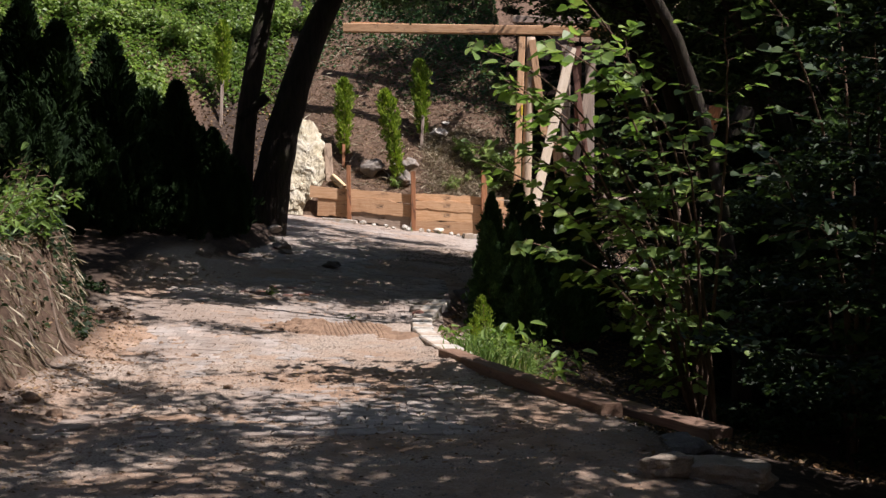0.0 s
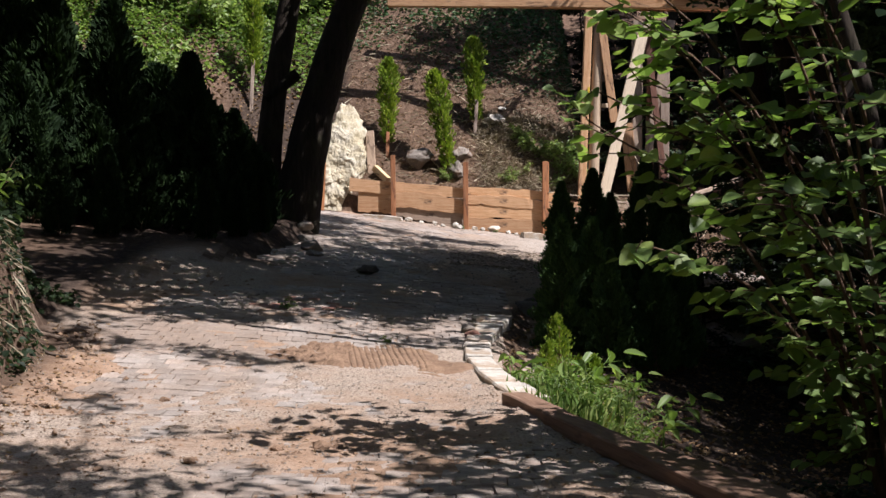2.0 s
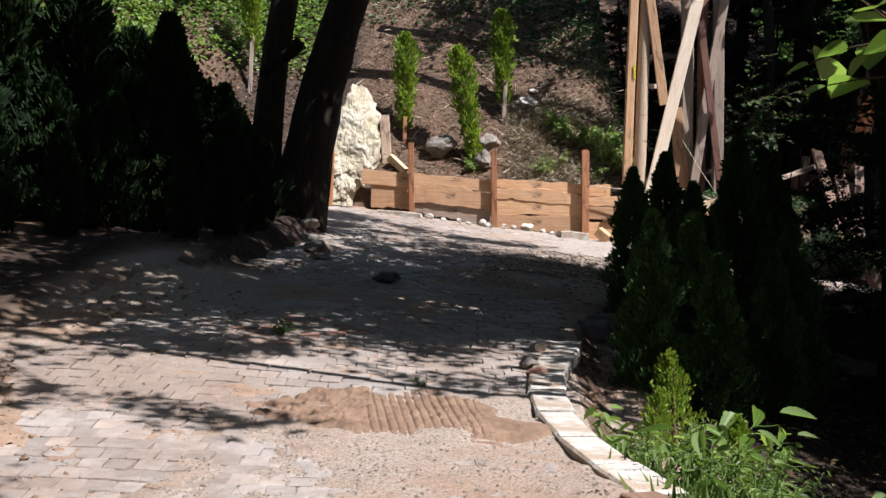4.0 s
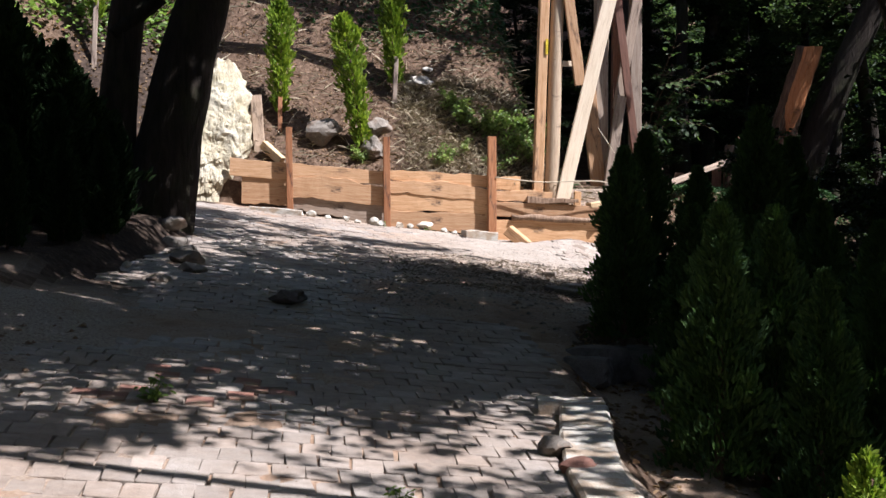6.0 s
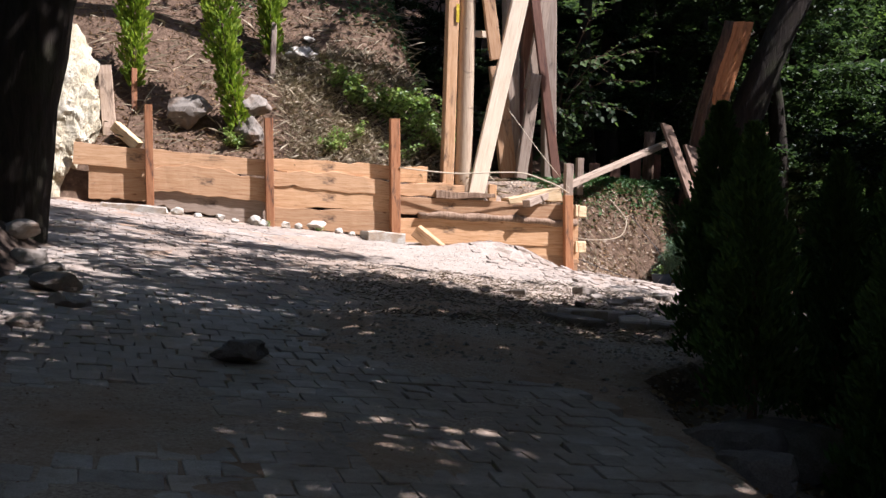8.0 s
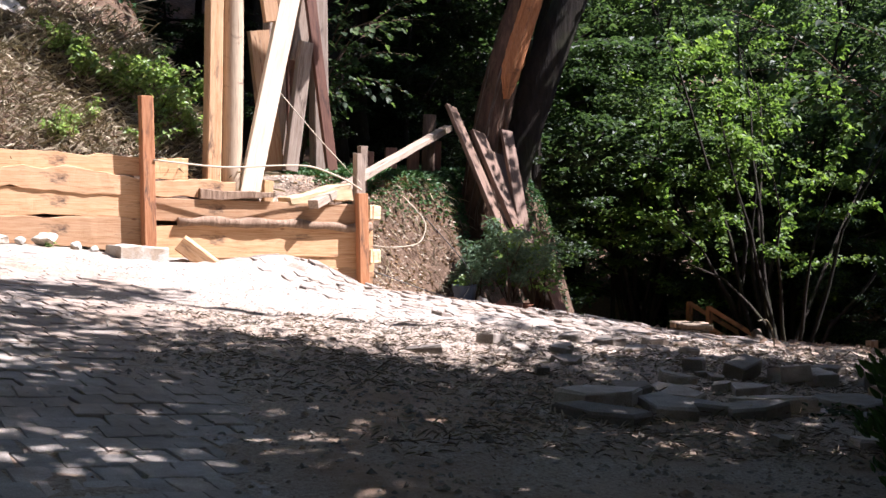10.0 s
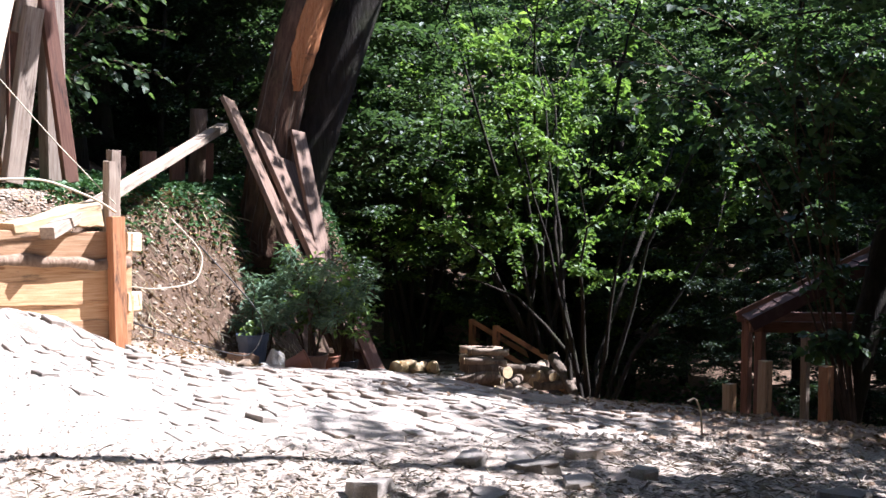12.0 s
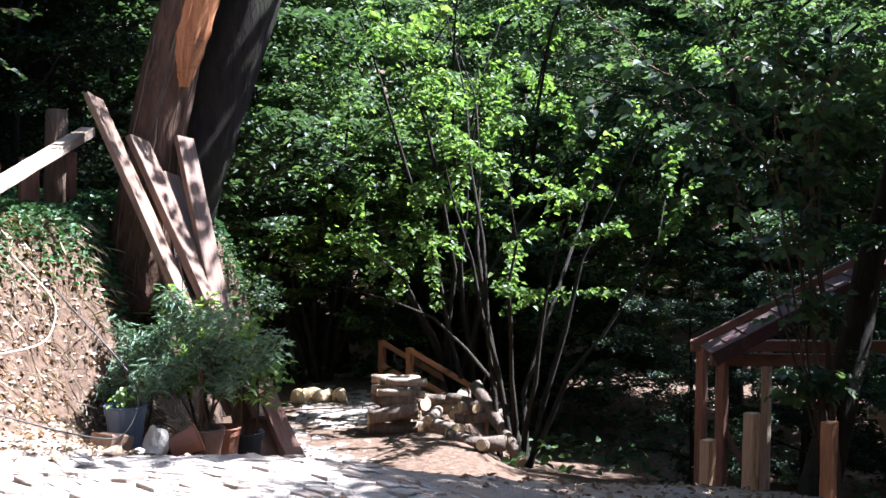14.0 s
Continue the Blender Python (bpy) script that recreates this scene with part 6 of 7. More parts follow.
for x, y, s, sd in ((1.75, 22.9, (0.55, 0.4, 0.34), 240), (2.2, 23.1, (0.8, 0.55, 0.36), 241), (1.5, 22.2, (0.4, 0.3, 0.25), 242)):
    place_lump("edge_stone", x, y, s, "dark_stone", sd, "dark squared stone at the bed's end", "stone", sd * 20, -0.04, 3, 0.08, 3, boxy=0.8)
for i, (x, y, s) in enumerate([(-1.95, 26.6, 0.4), (-2.05, 27.4, 0.34), (-1.85, 25.9, 0.3), (-2.2, 28.2, 0.36), (-2.1, 24.9, 0.25), (-2.35, 29.2, 0.4)]):
    place_lump("edge_stone", x, y, (s, s, s * 0.55), "stone", 250 + i, "rough brown stone lining the road by the forked tree", "stone", i * 50, -0.05, 3, 0.15, 8, "stones by the forked tree")
place_lump("stone", -2.48, 25.6, (0.1, 0.08, 0.09), "pale_stone", 260, "small white stone on the road's edge", detail=2)
place_lump("clod", -0.85, 24.1, (0.36, 0.26, 0.15), "dark_stone", 261, "dark lump of earth lying on the road", "clod", facets=7, dz=0.0)
# loose bricks, clods and slabs in the yard
for i, (x, y, a, s) in enumerate([(5.05, 28.7, 15, 1.0), (5.35, 28.55, -10, 1.0), (4.85, 28.95, 40, 0.9), (5.75, 28.35, 70, 1.1), (5.9, 28.0, 10, 1.15), (6.2, 28.4, -30, 0.9), (5.6, 27.7, 5, 1.3), (6.3, 27.6, 50, 1.1)]):
    ob = new("loose_brick", bar_mesh("loose_brick", 0.30 * s, 0.18 * s, 0.14 * s, M["gravel"], RNG, 5, 0.006))
    ob.matrix_basis = pose(x, y, level(x, y) + 0.05, RNG.uniform(-14, 14), RNG.uniform(-10, 10), a)
    tagged(ob, "loose grey paving block", "paving block", "loose paving blocks")


def slab_mesh(name, seed, wide, thick, mat):
    """A broken flat stone: an uneven polygon with chipped upper edges."""
    r = np.random.default_rng(seed)
    n = int(r.integers(5, 8))
    a = np.sort(np.linspace(0, 2 * np.pi, n, endpoint=False) + r.normal(0, 0.22, n))
    rad = wide * 0.5 * r.uniform(0.75, 1.15, n)
    ring = np.stack([np.cos(a) * rad * 1.25, np.sin(a) * rad * 0.8], 1)
    tiers = [(1.0, -0.03), (1.0, thick * 0.75), (0.93, thick)]
    v = np.concatenate([np.c_[ring * s + r.normal(0, 0.004, (n, 2)), np.full(n, z) + r.normal(0, 0.004, n)] for s, z in tiers])
    j = np.arange(n)
    q = np.concatenate([np.stack([t * n + j, t * n + (j + 1) % n, (t + 1) * n + (j + 1) % n, (t + 1) * n + j], 1) for t in range(2)])
    return mesh_of(name, v, [q, (2 * n + j)[None]], M[mat])


SLABS = [(2.75, 27.5, 0.6, 10), (3.05, 27.25, 0.5, 70), (3.4, 27.35, 0.62, 140), (3.7, 27.1, 0.5, 200), (3.2, 27.75, 0.42, 250), (4.1, 27.4, 0.5, 300), (4.4, 27.9, 0.45, 30), (3.6, 27.75, 0.36, 110), (2.4, 27.05, 0.45, 330), (4.8, 27.3, 0.55, 80)]
for i in range(34):
    SLABS.append((RNG.uniform(2.6, 6.8), RNG.uniform(26.2, 31.0), RNG.uniform(0.12, 0.34), RNG.uniform(0, 360)))
for i, (x, y, s, a) in enumerate(SLABS):
    ob = new("stone_slab", slab_mesh("stone_slab", 300 + i, s, 0.035 + 0.07 * s, "gravel"))
    ob.matrix_basis = pose(x, y, level(x, y), RNG.uniform(-7, 7), RNG.uniform(-7, 7), a)
    tagged(ob, "flat broken stone slab lying in the yard", "stone slab", "broken slabs")
for i, (x, y, s) in enumerate([(-0.62, 12.66, 0.16), (-0.5, 12.75, 0.1), (-2.05, 14.6, 0.13), (-1.4, 12.2, 0.12), (-2.6, 10.5, 0.2), (-2.9, 10.9, 0.22), (-2.4, 9.8, 0.16), (0.1, 11.4, 0.1), (-0.9, 12.6, 0.12), (-1.9, 11.9, 0.1)]):
    place_lump("clod", x, y, (s * 0.8, s * 0.7, s * 0.5), "mud", 400 + i, "clod of reddish clay on the road", "clod", i * 70, -0.02, 2, 0.3, 3, "clay clods")


def pebbles(name, box, n, lo, hi, mat, label, seed, keep=None):
    rng = np.random.default_rng(seed)
    x, y = rng.uniform(box[0], box[1], n), rng.uniform(box[2], box[3], n)
    if keep is not None:
        k = keep(x, y, rng.random(n))
        x, y = x[k], y[k]
    n = len(x)
    s = rng.uniform(lo, hi, n) ** 1.0
    base = np.array([(1, 0, 0), (-1, 0, 0), (0, 1, 0), (0, -1, 0), (0, 0, 1), (0.7, 0.7, 0.4), (-0.7, -0.6, 0.5)]) * 0.5
    f0 = np.array([(0, 5, 4), (5, 2, 4), (2, 1, 4), (1, 6, 4), (6, 3, 4), (3, 0, 4), (0, 2, 5), (1, 3, 6)])
    j = rng.uniform(0.7, 1.3, (n, 7, 3))
    v = base[None] * j * (s[:, None, None] * np.stack([np.ones(n), rng.uniform(0.6, 1, n), rng.uniform(0.4, 0.9, n)], 1)[:, None])
    a = rng.uniform(0, 2 * np.pi, n)
    c, q = np.cos(a)[:, None], np.sin(a)[:, None]
    v = np.stack([v[..., 0] * c - v[..., 1] * q, v[..., 0] * q + v[..., 1] * c, v[..., 2]], -1)
    v += np.stack([x, y, height(x, y) + 0.05 * s], 1)[:, None]
    f = (np.arange(n)[:, None, None] * 7 + f0[None]).reshape(-1, 3)
    return tagged(new(name, mesh_of(name, v.reshape(-1, 3), f, M[mat])), label, "gravel", kind="stuff")


pebbles("gravel", (-3.6, 2.2, 6.5, 17.5), 17000, 0.008, 0.028, "stone", "scattered fine gravel on the clay road", 1)
pebbles("gravel", (0.5, 9.5, 26, 36.5), 12000, 0.008, 0.026, "gravel", "grey gravel of the yard", 2, lambda x, y, r: x - 0.12 * (y - 26) > 1.2 * r)
pebbles("rubble", (-0.5, 9.0, 24.5, 31.4), 15000, 0.012, 0.05, "stone", "brown and grey rubble in the yard", 22, lambda x, y, r: (x - 0.12 * (y - 26) > 1.8 * r - 0.8) & (wobble(x, y, 1.5, 96) > 0.9 * r - 0.7))
pebbles("gravel", (-3.0, 7.5, 33.5, 36.6), 3500, 0.008, 0.028, "gravel", "pale gravel along the wall", 3)
pebbles("dry_soil", (3.5, 6.0, 36.85, 38.2), 2600, 0.012, 0.06, "dry_soil", "dry crumbly soil and bark on the ledge", 9)
pebbles("clods", (5.95, 9.6, 36.2, 38.2), 1500, 0.02, 0.075, "dry_soil", "clods and small stones sticking out of the bank", 33)
pebbles("rubble", (6, 13, 28, 36), 5000, 0.02, 0.09, "mud", "clay lumps and rubble on heaped earth", 4, lambda x, y, r: np.exp(-((x - 10.5) / 2.2) ** 2 - ((y - 31.5) / 2.0) ** 2) > r)
pebbles("rubble", (0.8, 6.2, 23.8, 30.2), 900, 0.02, 0.08, "stone", "broken stones and rubble trodden into the yard", 17, lambda x, y, r: wobble(x, y, 1.2, 72) > r - 0.45)
pebbles("grit", (0.2, 6.5, 23.5, 31), 9000, 0.006, 0.022, "dry_soil", "grit and crumbs of soil on the yard", 18)
pebbles("rubble", (-4.0, -2.2, 9, 22), 700, 0.02, 0.07, "mud", "clay lumps under the cut bank", 5)

pebbles("grit", (-4.2, 3.6, 17, 34), 12000, 0.006, 0.02, "mud", "grit and crumbs of earth on the setts", 15)
pebbles("clay_lumps", (-3.4, 1.2, 8.5, 15), 2600, 0.01, 0.04, "mud", "small clay lumps on the road", 6, lambda x, y, r: wobble(x, y, 1.8, 71) > r - 0.5)

# the blade of grass on the heaped earth
cable("grass_stalk", [(8.25, 31.3, level(8.25, 31.3) - 0.02), (8.2, 31.28, level(8.2, 31.3) + 0.2), (8.08, 31.25, level(8.2, 31.3) + 0.33), (7.9, 31.2, level(8.2, 31.3) + 0.33)], 0.008, "straw", "single pale bent grass stalk on the heaped earth", "grass")


# ---- far end of the path: rail, logs, shed ----
def lane(d, a, z=0.0):
    """A place on the lower path: d along it, a across to its right."""
    return (1.56 + d * 0.752 + a * 0.659, 27.89 + d * 0.659 - a * 0.752, z)


PATH_Z = -2.78


def cut_log(p, q, r, rng, label, bark="old_log"):
    t = thing("log", Matrix(), label, "log", "log pile")
    p, q = np.array(p), np.array(q)
    k = np.linspace(0, 1, 6)[:, None]
    spine = p + (q - p) * k + np.array([0, 0, 1]) * np.sin(k * np.pi) * rng.normal(0, 0.03)
    v, f = tube(spine, r * (1 + rng.normal(0, 0.06, 6)), 12, 0.07, rng)
    part("bark", mesh_of("bark", *clean_quads(v, f), M[bark], True), None, t)
    ax = (q - p) / np.linalg.norm(q - p)
    for e, s in ((p, -1), (q, 1)):
        disc, df = tube(np.array([e + ax * s * 0.002, e + ax * s * 0.012]), r * 0.88, 12)
        part("cut_end", mesh_of("cut_end", *clean_quads(disc, df), M["log_end"], False), None, t, "paler sawn end")


def log_pile():
    rng = np.random.default_rng(44)
    label = "weathered cut log in an untidy pile beside the lower path"
    # the stacked short logs, crossed in tiers
    z = PATH_Z
    for i, (r, n) in enumerate(((0.15, 2), (0.13, 3), (0.14, 2), (0.10, 3), (0.09, 3))):
        for j in range(n):
            off = (j - (n - 1) / 2) * r * 2.2 + rng.normal(0, 0.05)
            rr = r * rng.uniform(0.75, 1.1)
            mid, ln, turn = -0.98 + 0.05 * i + rng.normal(0, 0.10), rng.uniform(0.25, 0.46), rng.normal(0, 0.28)
            cut_log(lane(24.5 + off - ln * turn, mid - ln, z + rr + rng.normal(0, 0.03)), lane(24.5 + off + ln * turn, mid + ln, z + rr + rng.normal(0, 0.04)), rr, rng, label, "split_log" if i > 2 else "old_log")
        z += r * 1.75
    # logs thrown down beside the stack
    for i in range(13):
        d, a = 24.2 + rng.uniform(-0.5, 1.2), -0.2 + rng.uniform(-0.5, 1.0)
        row = i // 5
        turn, ln, r = rng.normal(0.3, 0.8), rng.uniform(0.5, 1.3), rng.uniform(0.09, 0.16)
        c, q = math.cos(turn) * ln / 2, math.sin(turn) * ln / 2
        zz = PATH_Z - 0.12 * max(0, a) + r + row * 0.22
        cut_log(lane(d - q, a - c, zz), lane(d + q, a + c, zz + rng.normal(0, 0.08)), r, rng, label, "split_log" if i % 3 == 0 else "old_log")
    cut_log(lane(25.4, 0.66, -2.0), lane(23.9, 1.5, -3.2), 0.13, rng, "long thick log leaning at the end of the pile")


log_pile()
for i in range(7):
    x, y, _ = lane(27.6 + 0.12 * (i % 3), -3.15 + i * 0.17)
    place_lump("firewood", x, y, (0.22, 0.42, 0.34), "log_end", 450 + i, "short split piece of firewood by the path", "firewood", i * 23, 0, 2, 0.1, 8, "split firewood", tilt=(0, 12 * (-1) ** i))


def stair_rail(d, a, a_end, z_end, label):
    top = -1.63
    t = thing("stair_rail", pose(*lane(d, a, PATH_Z)), label, "handrail", "stair rails")
    timber("post", lane(d, a, PATH_Z - 0.25), lane(d, a, top), 0.14, 0.14, M["rust_post"], parent=t)
    timber("post", lane(d, a_end, z_end - 1.6), lane(d, a_end, z_end), 0.12, 0.12, M["rust_post"], parent=t)
    for dz in (-0.03, -0.56):
        timber("rail", lane(d - 0.1, a, top + dz), lane(d - 0.1, a_end, z_end + dz), 0.05, 0.12, M["rust_post"], parent=t)


stair_rail(28.0, -0.71, 0.95, -2.62, "brown wooden handrail going down beside the steps")
stair_rail(29.2, -1.37, 0.75, -2.88, "brown wooden handrail on the far side of the steps")


def stub(x, y, top, lean, mat, label):
    timber("stub_post", (x, y, level(x, y) - 0.3), (x + lean, y, top), 0.17, 0.13, M[mat], label, "post", wane=0.006, group="short posts")


stub(14.65, 34.75, -0.42, 0.08, "board", "short pale squared post standing at the yard's end")
stub(14.55, 33.75, -0.36, 0.0, "rust_post", "short reddish post standing at the yard's end")
stub(14.62, 35.25, -0.78, 0.0, "board", "low pale post standing at the yard's end")


def shed():
    """An open shed seen from its gable end: u runs along the gable, v away down the ridge."""
    o, u, v = np.array([15.85, 40.42]), np.array([0.659, -0.752]), np.array([0.752, 0.659])

    def at(a, d, z):
        q = o + u * a + v * d
        return (q[0], q[1], z)

    t = thing("open_shed", pose(*at(5.0, 0, -2.6)), "dark open-sided wooden shed with a pitched roof", "shed")

    def b(name, p, q, w, h, mat="shed_wood", label="", spin=0.0):
        timber(name, p, q, w, h, M[mat], label, parent=t, spin=spin)

    for d in (0.0, 1.5):
        for a in (4.18, 7.3, 10.6):
            b("post", at(a, d, -3.9), at(a, d, -0.5), 0.15, 0.15)
        b("tie_beam", at(4.0, d, -0.5), at(10.7, d, -0.5), 0.14, 0.18)
        b("king_post", at(7.35, d, -0.5), at(7.35, d, 1.2), 0.14, 0.14)
    b("post", at(5.25, 1.6, -3.9), at(5.25, 1.6, -0.5), 0.13, 0.13, "grey_post")
    b("brace", at(4.2, 0, -1.5), at(5.1, 0, -3.2), 0.1, 0.08)
    b("rail", at(6.3, -0.2, -1.25), at(9.5, -0.2, -1.2), 0.08, 0.18, "old_board")
    b("brace", at(6.5, -0.1, -1.3), at(7.6, -0.1, -3.4), 0.13, 0.1, "old_board")
    b("brace", at(7.9, -0.1, -1.3), at(6.6, -0.1, -3.5), 0.12, 0.1, "old_board")
    for s, (a0, a1) in enumerate(((3.95, 7.35), (10.75, 7.35))):
        b("barge_board", at(a0, -0.5, -0.42), at(a1, -0.5, 1.38), 0.05, 0.2, "roof")
        for d in (0.2, 1.2):
            b("rafter", at(a0, d, -0.45), at(a1, d, 1.33), 0.08, 0.12)
        for i in range(13):
            k = (i + 0.5) / 13
            a, z = a0 + (a1 - a0) * k, -0.34 + 1.8 * k
            p, q = Vector(at(a, -0.5, z)), Vector(at(a, 0.3, z))
            ob = new("roof_board", bar_mesh("roof_board", (q - p).length, 0.38, 0.03, M["roof"], RNG, 4))
            ob.matrix_basis = along(p, q, 24 if s else -24)
            ob.parent = t
            ob.matrix_parent_inverse = t.matrix_basis.inverted()


shed()
# a leaning tree before the shed
lean_tree = broadleaf("roadside_tree", 120, 9, 0.30, 0.72, 2.4, 9000, 0.14, "leaf", "leaning tree before the open shed, bark blackened for shade", (2.3, -1.0), limbs=12)
put(lean_tree, 17.6, 35.5, -0.1)
_ledge = np.array((7.0, 40.6, level(7.0, 40.6) - 0.05))
hazel_bough("understorey_tree", _ledge, [((7.2, 40.2, 4.0 + 0.3 * (i % 3)), t) for i, t in enumerate([(8.2, 39.4, 3.3), (8.9, 40.0, 3.9), (7.6, 39.0, 4.3), (6.8, 39.4, 3.2), (8.6, 39.6, 4.8), (9.4, 40.4, 4.6), (7.4, 38.9, 5.2), (6.4, 39.2, 4.4)])], 609, "slender tree with flat sprays of leaves behind the ledge", 0.12, "leaf")
_root = np.array(lane(17.0, 5.4, level(*lane(17.0, 5.4)[:2]) - 0.05))
_tips = [(14.5, 1.0, 3.6), (15.0, 2.2, 4.4), (14.5, 3.2, 3.4), (15.5, 4.2, 4.6), (15.0, 4.8, 3.0), (16.0, 3.0, 2.6), (15.0, 0.2, 4.8), (14.8, 5.4, 4.0), (16.0, 5.8, 3.4), (15.5, 1.8, 3.1), (14.6, 4.3, 5.0), (15.6, 6.6, 4.3)]
hazel_bough("understorey_tree", _root, [(lane(16.6, 5.0 - 0.15 * i, 4.2 + 0.4 * (i % 3)), lane(*t)) for i, t in enumerate(_tips)], 608, "slender tree spreading flat leafy boughs before the shed", 0.15, "leaf")


# ---- tyre track in the mud ----
def tyre_mud():
    nx, ny = 280, 130
    x, y = np.meshgrid(np.linspace(-1.7, 0.6, nx), np.linspace(15.9, 18.1, ny))
    edge = sstep(1.0, 0.5, np.hypot((x + 0.55) / 1.13, (y - 17.0) / 1.05) + 0.4 * wobble(x, y, 3.2, 55))
    band = sstep(-0.75, -0.68, x) * sstep(0.12, 0.05, x)
    wave = np.sin((x + 0.10 * (y - 17)) * 105 + 0.6 * wobble(x, y, 2.5, 53))
    tread = -0.016 * sstep(0.45, 0.9, wave) * band + 0.006 * wobble(x, y, 30, 54) * band
    chain = sstep(0.09, 0.06, np.abs(x + 0.10 * (y - 17) - 0.02))
    tread = tread + chain * 0.014 * np.sign(np.sin(y * 70))
    lumpy = (0.025 * np.abs(wobble(x, y, 9, 51)) + 0.03 * np.abs(wobble(x, y, 16, 52)) + 0.007 * wobble(x, y, 50, 56, 2)) * sstep(-0.5, -0.8, x)
    z = height(x, y) + edge * (0.022 + tread + lumpy) - 0.035 * (1 - edge)
    i = (np.arange(ny - 1)[:, None] * nx + np.arange(nx - 1)[None]).reshape(-1, 1)
    ob = new("mud_patch", mesh_of("mud_patch", np.stack([x, y, z], -1).reshape(-1, 3), i + np.array([0, 1, nx + 1, nx]), M["mud"], True))
    tagged(ob, "churned reddish mud printed with a tyre track", "mud", kind="structure")


tyre_mud()


# ---- the setts of the road ----
def build_setts():
    rng = np.random.default_rng(77)
    road = tagged(new("road"), "road of worn grey stone setts, partly under earth", "road", kind="structure")
    rows = []
    dy, dx = 0.22, 0.162
    y = 9.6
    k = 0
    while y < 36.3:
        off = (k % 2) * dx / 2 + rng.normal(0, 0.01)
        xs = np.arange(-4.6, 4.2, dx) + off
        for x in xs:
            yy = y + 0.10 * math.sin(x * 0.7 + y * 0.2) + 0.05 * x * sstep(20, 34, y)
            e = float(right_edge(yy))
            if float(left_edge(yy)) - 0.1 < x < min(e - 0.32 if yy < 20.3 else e - 0.1, 1.2 + 0.25 * max(0, yy - 24) if yy < 27 else 1.8) and yy < 36.25:
                rows.append((x, yy))
        y += dy
        k += 1
    p = np.array(rows) + rng.normal(0, 0.004, (len(rows), 2))
    n = len(p)
    w, d = dx - 0.008 + rng.normal(0, 0.004, n), dy - 0.003 + rng.normal(0, 0.004, n)
    turn = rng.normal(0, 0.025, n)
    bed = road_level(p[:, 0], p[:, 1]) + 0.012 * wobble(p[:, 0], p[:, 1], 3.0, 21)
    z = bed + 0.010 + rng.normal(0, 0.003, n)
    e = 0.15  # each stone lies along the fall of the road
    fall = np.stack([road_level(p[:, 0], p[:, 1] + e) - road_level(p[:, 0], p[:, 1] - e), road_level(p[:, 0] + e, p[:, 1]) - road_level(p[:, 0] - e, p[:, 1])], 1) / (2 * e)
    tilt = fall + rng.normal(0, 0.018, (n, 2))
    keep = mud(p[:, 0], p[:, 1]) < 0.018
    p, w, d, turn, z, tilt = p[keep], w[keep], d[keep], turn[keep], z[keep], tilt[keep]
    n = len(p)
    ring = np.array([(-1, -0.91), (-0.88, -1), (0.88, -1), (1, -0.91), (1, 0.91), (0.88, 1), (-0.88, 1), (-1, 0.91)]) * 0.5
    sec = [(1.0, -0.06), (0.998, -0.004), (0.965, 0.0)]
    f0 = []
    for r in range(2):
        for j in range(8):
            f0.append((r * 8 + j, r * 8 + (j + 1) % 8, r * 8 + 8 + (j + 1) % 8, r * 8 + 8 + j))
    f0 += [(16, 17, 18, 19), (16, 19, 20, 23), (20, 21, 22, 23)]
    f0 = np.array(f0)

    def block(width, depth, jit):
        v = np.array([(a * width * s, b * depth * s, h) for s, h in sec for a, b in ring])
        v[:, :2] += jit
        return v

    shapes = [mesh_of("sett", block(dx - 0.008, dy - 0.004, np.tile(rng.normal(0, 0.004, (8, 2)), (3, 1))), f0, M["sett"]) for _ in range(8)]
    red = [mesh_of("sett", block(dx - 0.008, dy - 0.004, np.tile(rng.normal(0, 0.004, (8, 2)), (3, 1))), f0, M["red_sett"]) for _ in range(3)]
    near = (p[:, 1] > 17.1) & (p[:, 1] < 19.6)
    idx = np.where(near)[0][:300]
    picked = np.zeros(n, bool)
    picked[idx] = True
    for i in idx:
        ob = new("sett", shapes[i % 8])
        ob.parent = road
        ob.matrix_basis = Matrix.Translation((p[i, 0], p[i, 1], z[i])) @ Euler((tilt[i, 0], -tilt[i, 1], turn[i])).to_matrix().to_4x4()
    for mat, sel, nm in ((M["sett"], ~picked & ~((np.hypot(p[:, 0] + 1.6, p[:, 1] - 19.9) < 0.75) & (rng.random(n) < 0.35)), "setts"),):
        vs = []
        for i in np.where(sel)[0]:
            v = block(w[i], d[i], np.tile(rng.normal(0, 0.007, (8, 2)), (3, 1)))
            c, s = math.cos(turn[i]), math.sin(turn[i])
            zz = v[:, 2] + v[:, 0] * tilt[i, 1] + v[:, 1] * tilt[i, 0]
            vs.append(np.stack([v[:, 0] * c - v[:, 1] * s + p[i, 0], v[:, 0] * s + v[:, 1] * c + p[i, 1], zz + z[i]], 1))
        ff = (np.arange(len(vs))[:, None, None] * 24 + f0[None]).reshape(-1, 4)
        ob = part(nm, mesh_of(nm, np.concatenate(vs), ff, mat), None, road)
        ob["kind"] = "stuff"
        rest = np.where(~sel & ~picked)[0]
    for n_, i in enumerate(rest):
        ob = new("sett", red[n_ % 3])
        ob.parent = road
        ob["label"] = "reddish sett"
        ob.matrix_basis = Matrix.Translation((p[i, 0], p[i, 1], z[i])) @ Euler((tilt[i, 0], -tilt[i, 1], turn[i])).to_matrix().to_4x4()


build_setts()


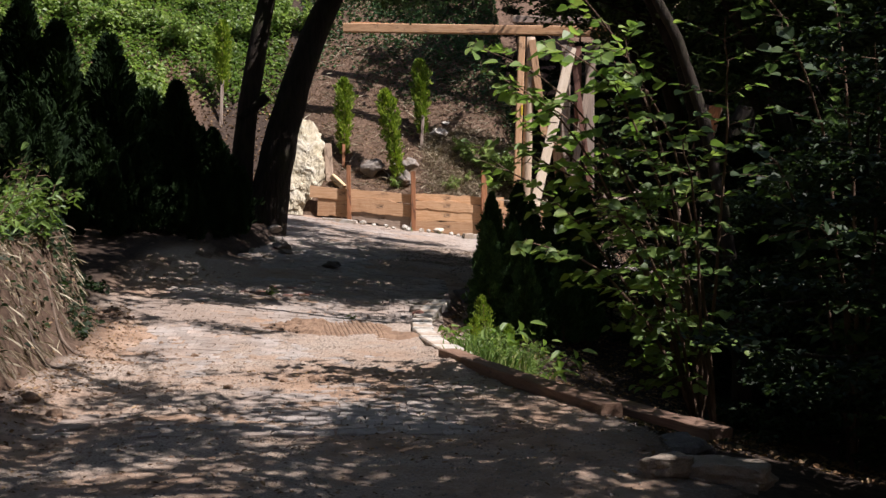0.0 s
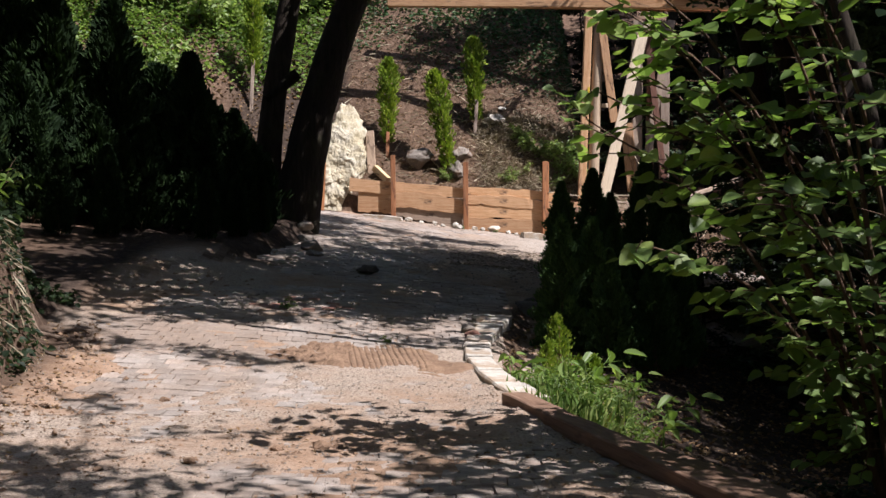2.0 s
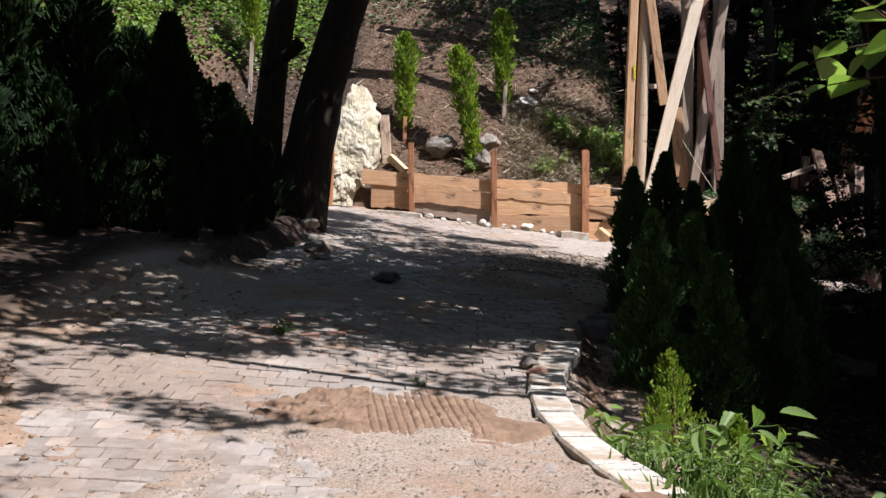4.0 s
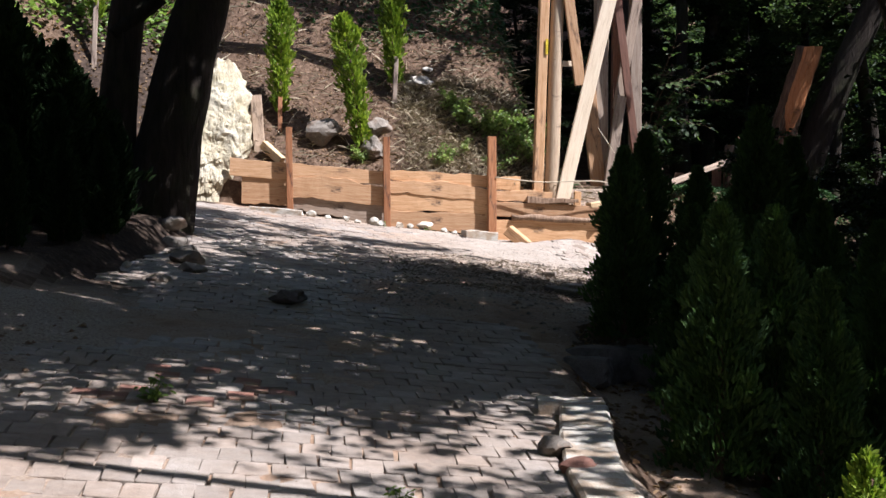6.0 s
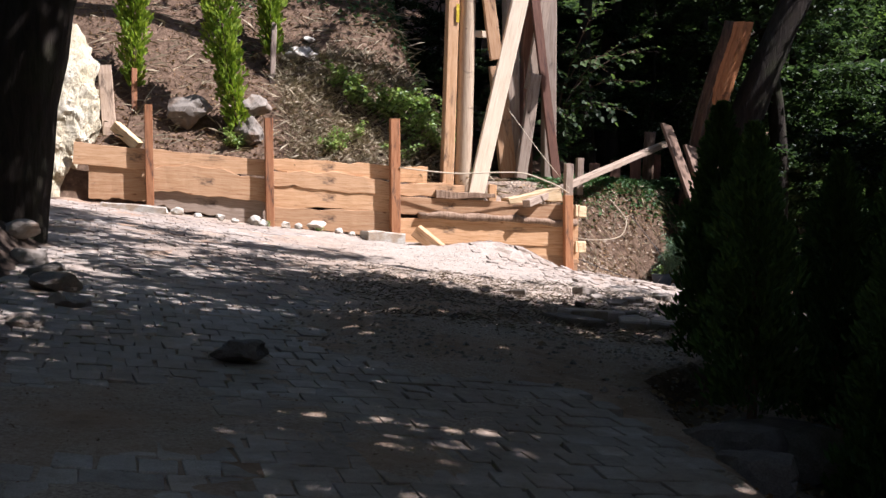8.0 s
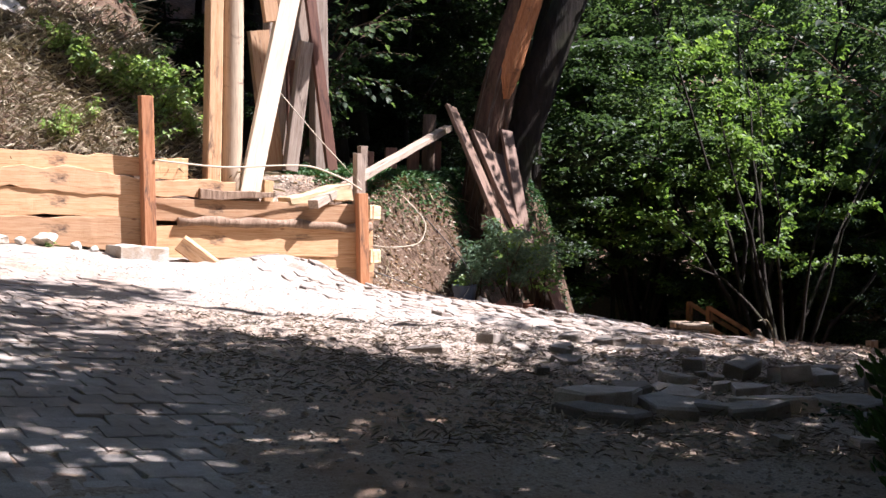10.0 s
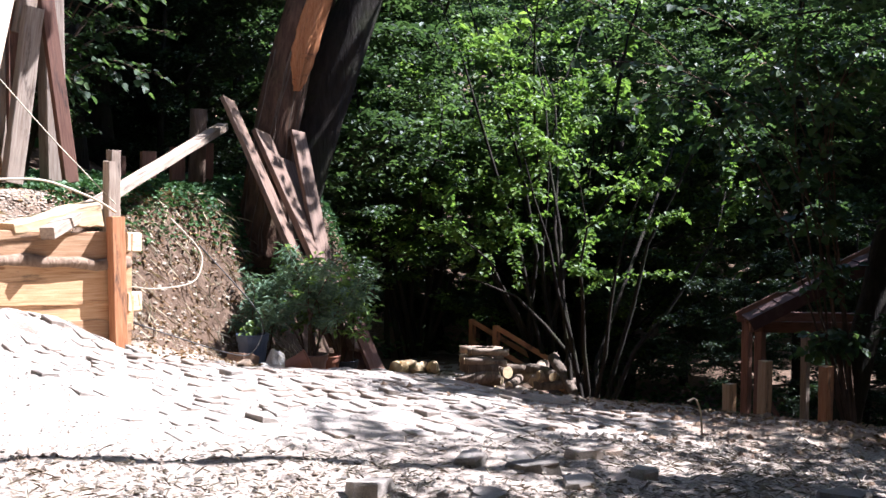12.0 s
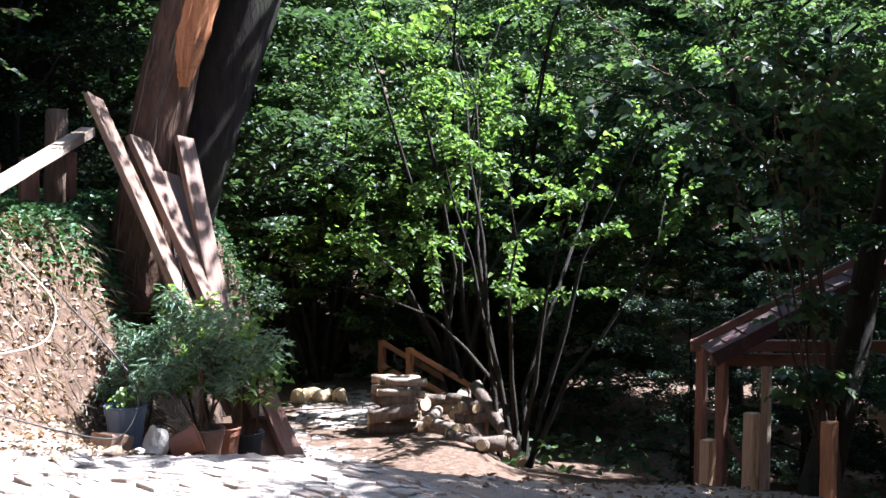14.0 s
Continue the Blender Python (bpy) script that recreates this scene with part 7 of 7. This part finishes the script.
# ---- the stones of the lower path ----
def build_lower_path():
    rng = np.random.default_rng(88)
    way = tagged(new("path"), "level path of worn pale paving stones below the woods", "path", kind="structure")
    shapes = [bar_mesh("paving_stone", 0.29, 0.23, 0.10, M["sett"], rng, 2, 0.004) for _ in range(6)]
    n = 0
    for i in range(32):
        for j in range(9):
            x, y, _ = lane(21.6 + i * 0.31 + rng.normal(0, 0.012), -2.95 + j * 0.255 + (i % 2) * 0.12 + rng.normal(0, 0.012))
            ob = new("paving_stone", shapes[n % 6])
            ob.parent = way
            ob.matrix_basis = pose(x, y, PATH_Z - 0.035 + rng.normal(0, 0.006), rng.normal(0, 1.2), rng.normal(0, 1.2), math.degrees(math.atan2(0.659, 0.752)) + rng.normal(0, 3))
            n += 1


build_lower_path()


# ---- worn setts in the sunlit yard ----
def yard_setts():
    rng = np.random.default_rng(79)
    rows = []
    for i in range(34):
        for j in range(40):
            x, y = 3.6 + j * 0.165 + (i % 2) * 0.08, 31.6 + i * 0.215 + 0.10 * math.sin(j * 0.3)
            x, y = x + 0.18 * (y - 33) , y + 0.05 * (x - 6)
            if y < slope_foot(np.array(x)) - 0.75 and x < 8.9 and float(wobble(np.array(x), np.array(y), 1.1, 93)) > rng.uniform(-0.9, 0.25):
                rows.append((x, y))
    p = np.array(rows) + rng.normal(0, 0.012, (len(rows), 2))
    n = len(p)
    z = height(p[:, 0], p[:, 1]) + 0.010 + rng.normal(0, 0.006, n)
    ring = np.array([(-1, -0.8), (-0.8, -1), (0.8, -1), (1, -0.8), (1, 0.8), (0.8, 1), (-0.8, 1), (-1, 0.8)]) * 0.5
    base = np.array([(a * s, b * s, h) for s, h in ((1.0, -0.06), (0.97, -0.006), (0.88, 0.0)) for a, b in ring])
    v = np.repeat(base[None], n, 0)
    v[:, :, :2] *= np.stack([rng.uniform(0.12, 0.155, n), rng.uniform(0.16, 0.2, n)], 1)[:, None]
    v[:, :, :2] += np.tile(rng.normal(0, 0.007, (n, 8, 2)), (1, 3, 1))
    e = 0.15
    fall = np.stack([height(p[:, 0] + e, p[:, 1]) - height(p[:, 0] - e, p[:, 1]), height(p[:, 0], p[:, 1] + e) - height(p[:, 0], p[:, 1] - e)], 1) / (2 * e)
    tilt = fall + rng.normal(0, 0.03, (n, 2))
    v[:, :, 2] += v[:, :, 0] * tilt[:, :1] + v[:, :, 1] * tilt[:, 1:]
    v[:, :, :2] += p[:, None]
    v[:, :, 2] += z[:, None]
    k = np.arange(8)
    f0 = np.concatenate([np.stack([t * 8 + k, t * 8 + (k + 1) % 8, t * 8 + 8 + (k + 1) % 8, t * 8 + 8 + k], 1) for t in range(2)] + [np.array([(16, 17, 18, 19), (16, 19, 20, 23), (20, 21, 22, 23)])])
    f = (np.arange(n)[:, None, None] * 24 + f0[None]).reshape(-1, 4)
    tagged(new("yard_setts", mesh_of("yard_setts", v.reshape(-1, 3), f, M["sett"])), "worn uneven setts half buried in the sunlit yard", "setts", kind="stuff")


yard_setts()
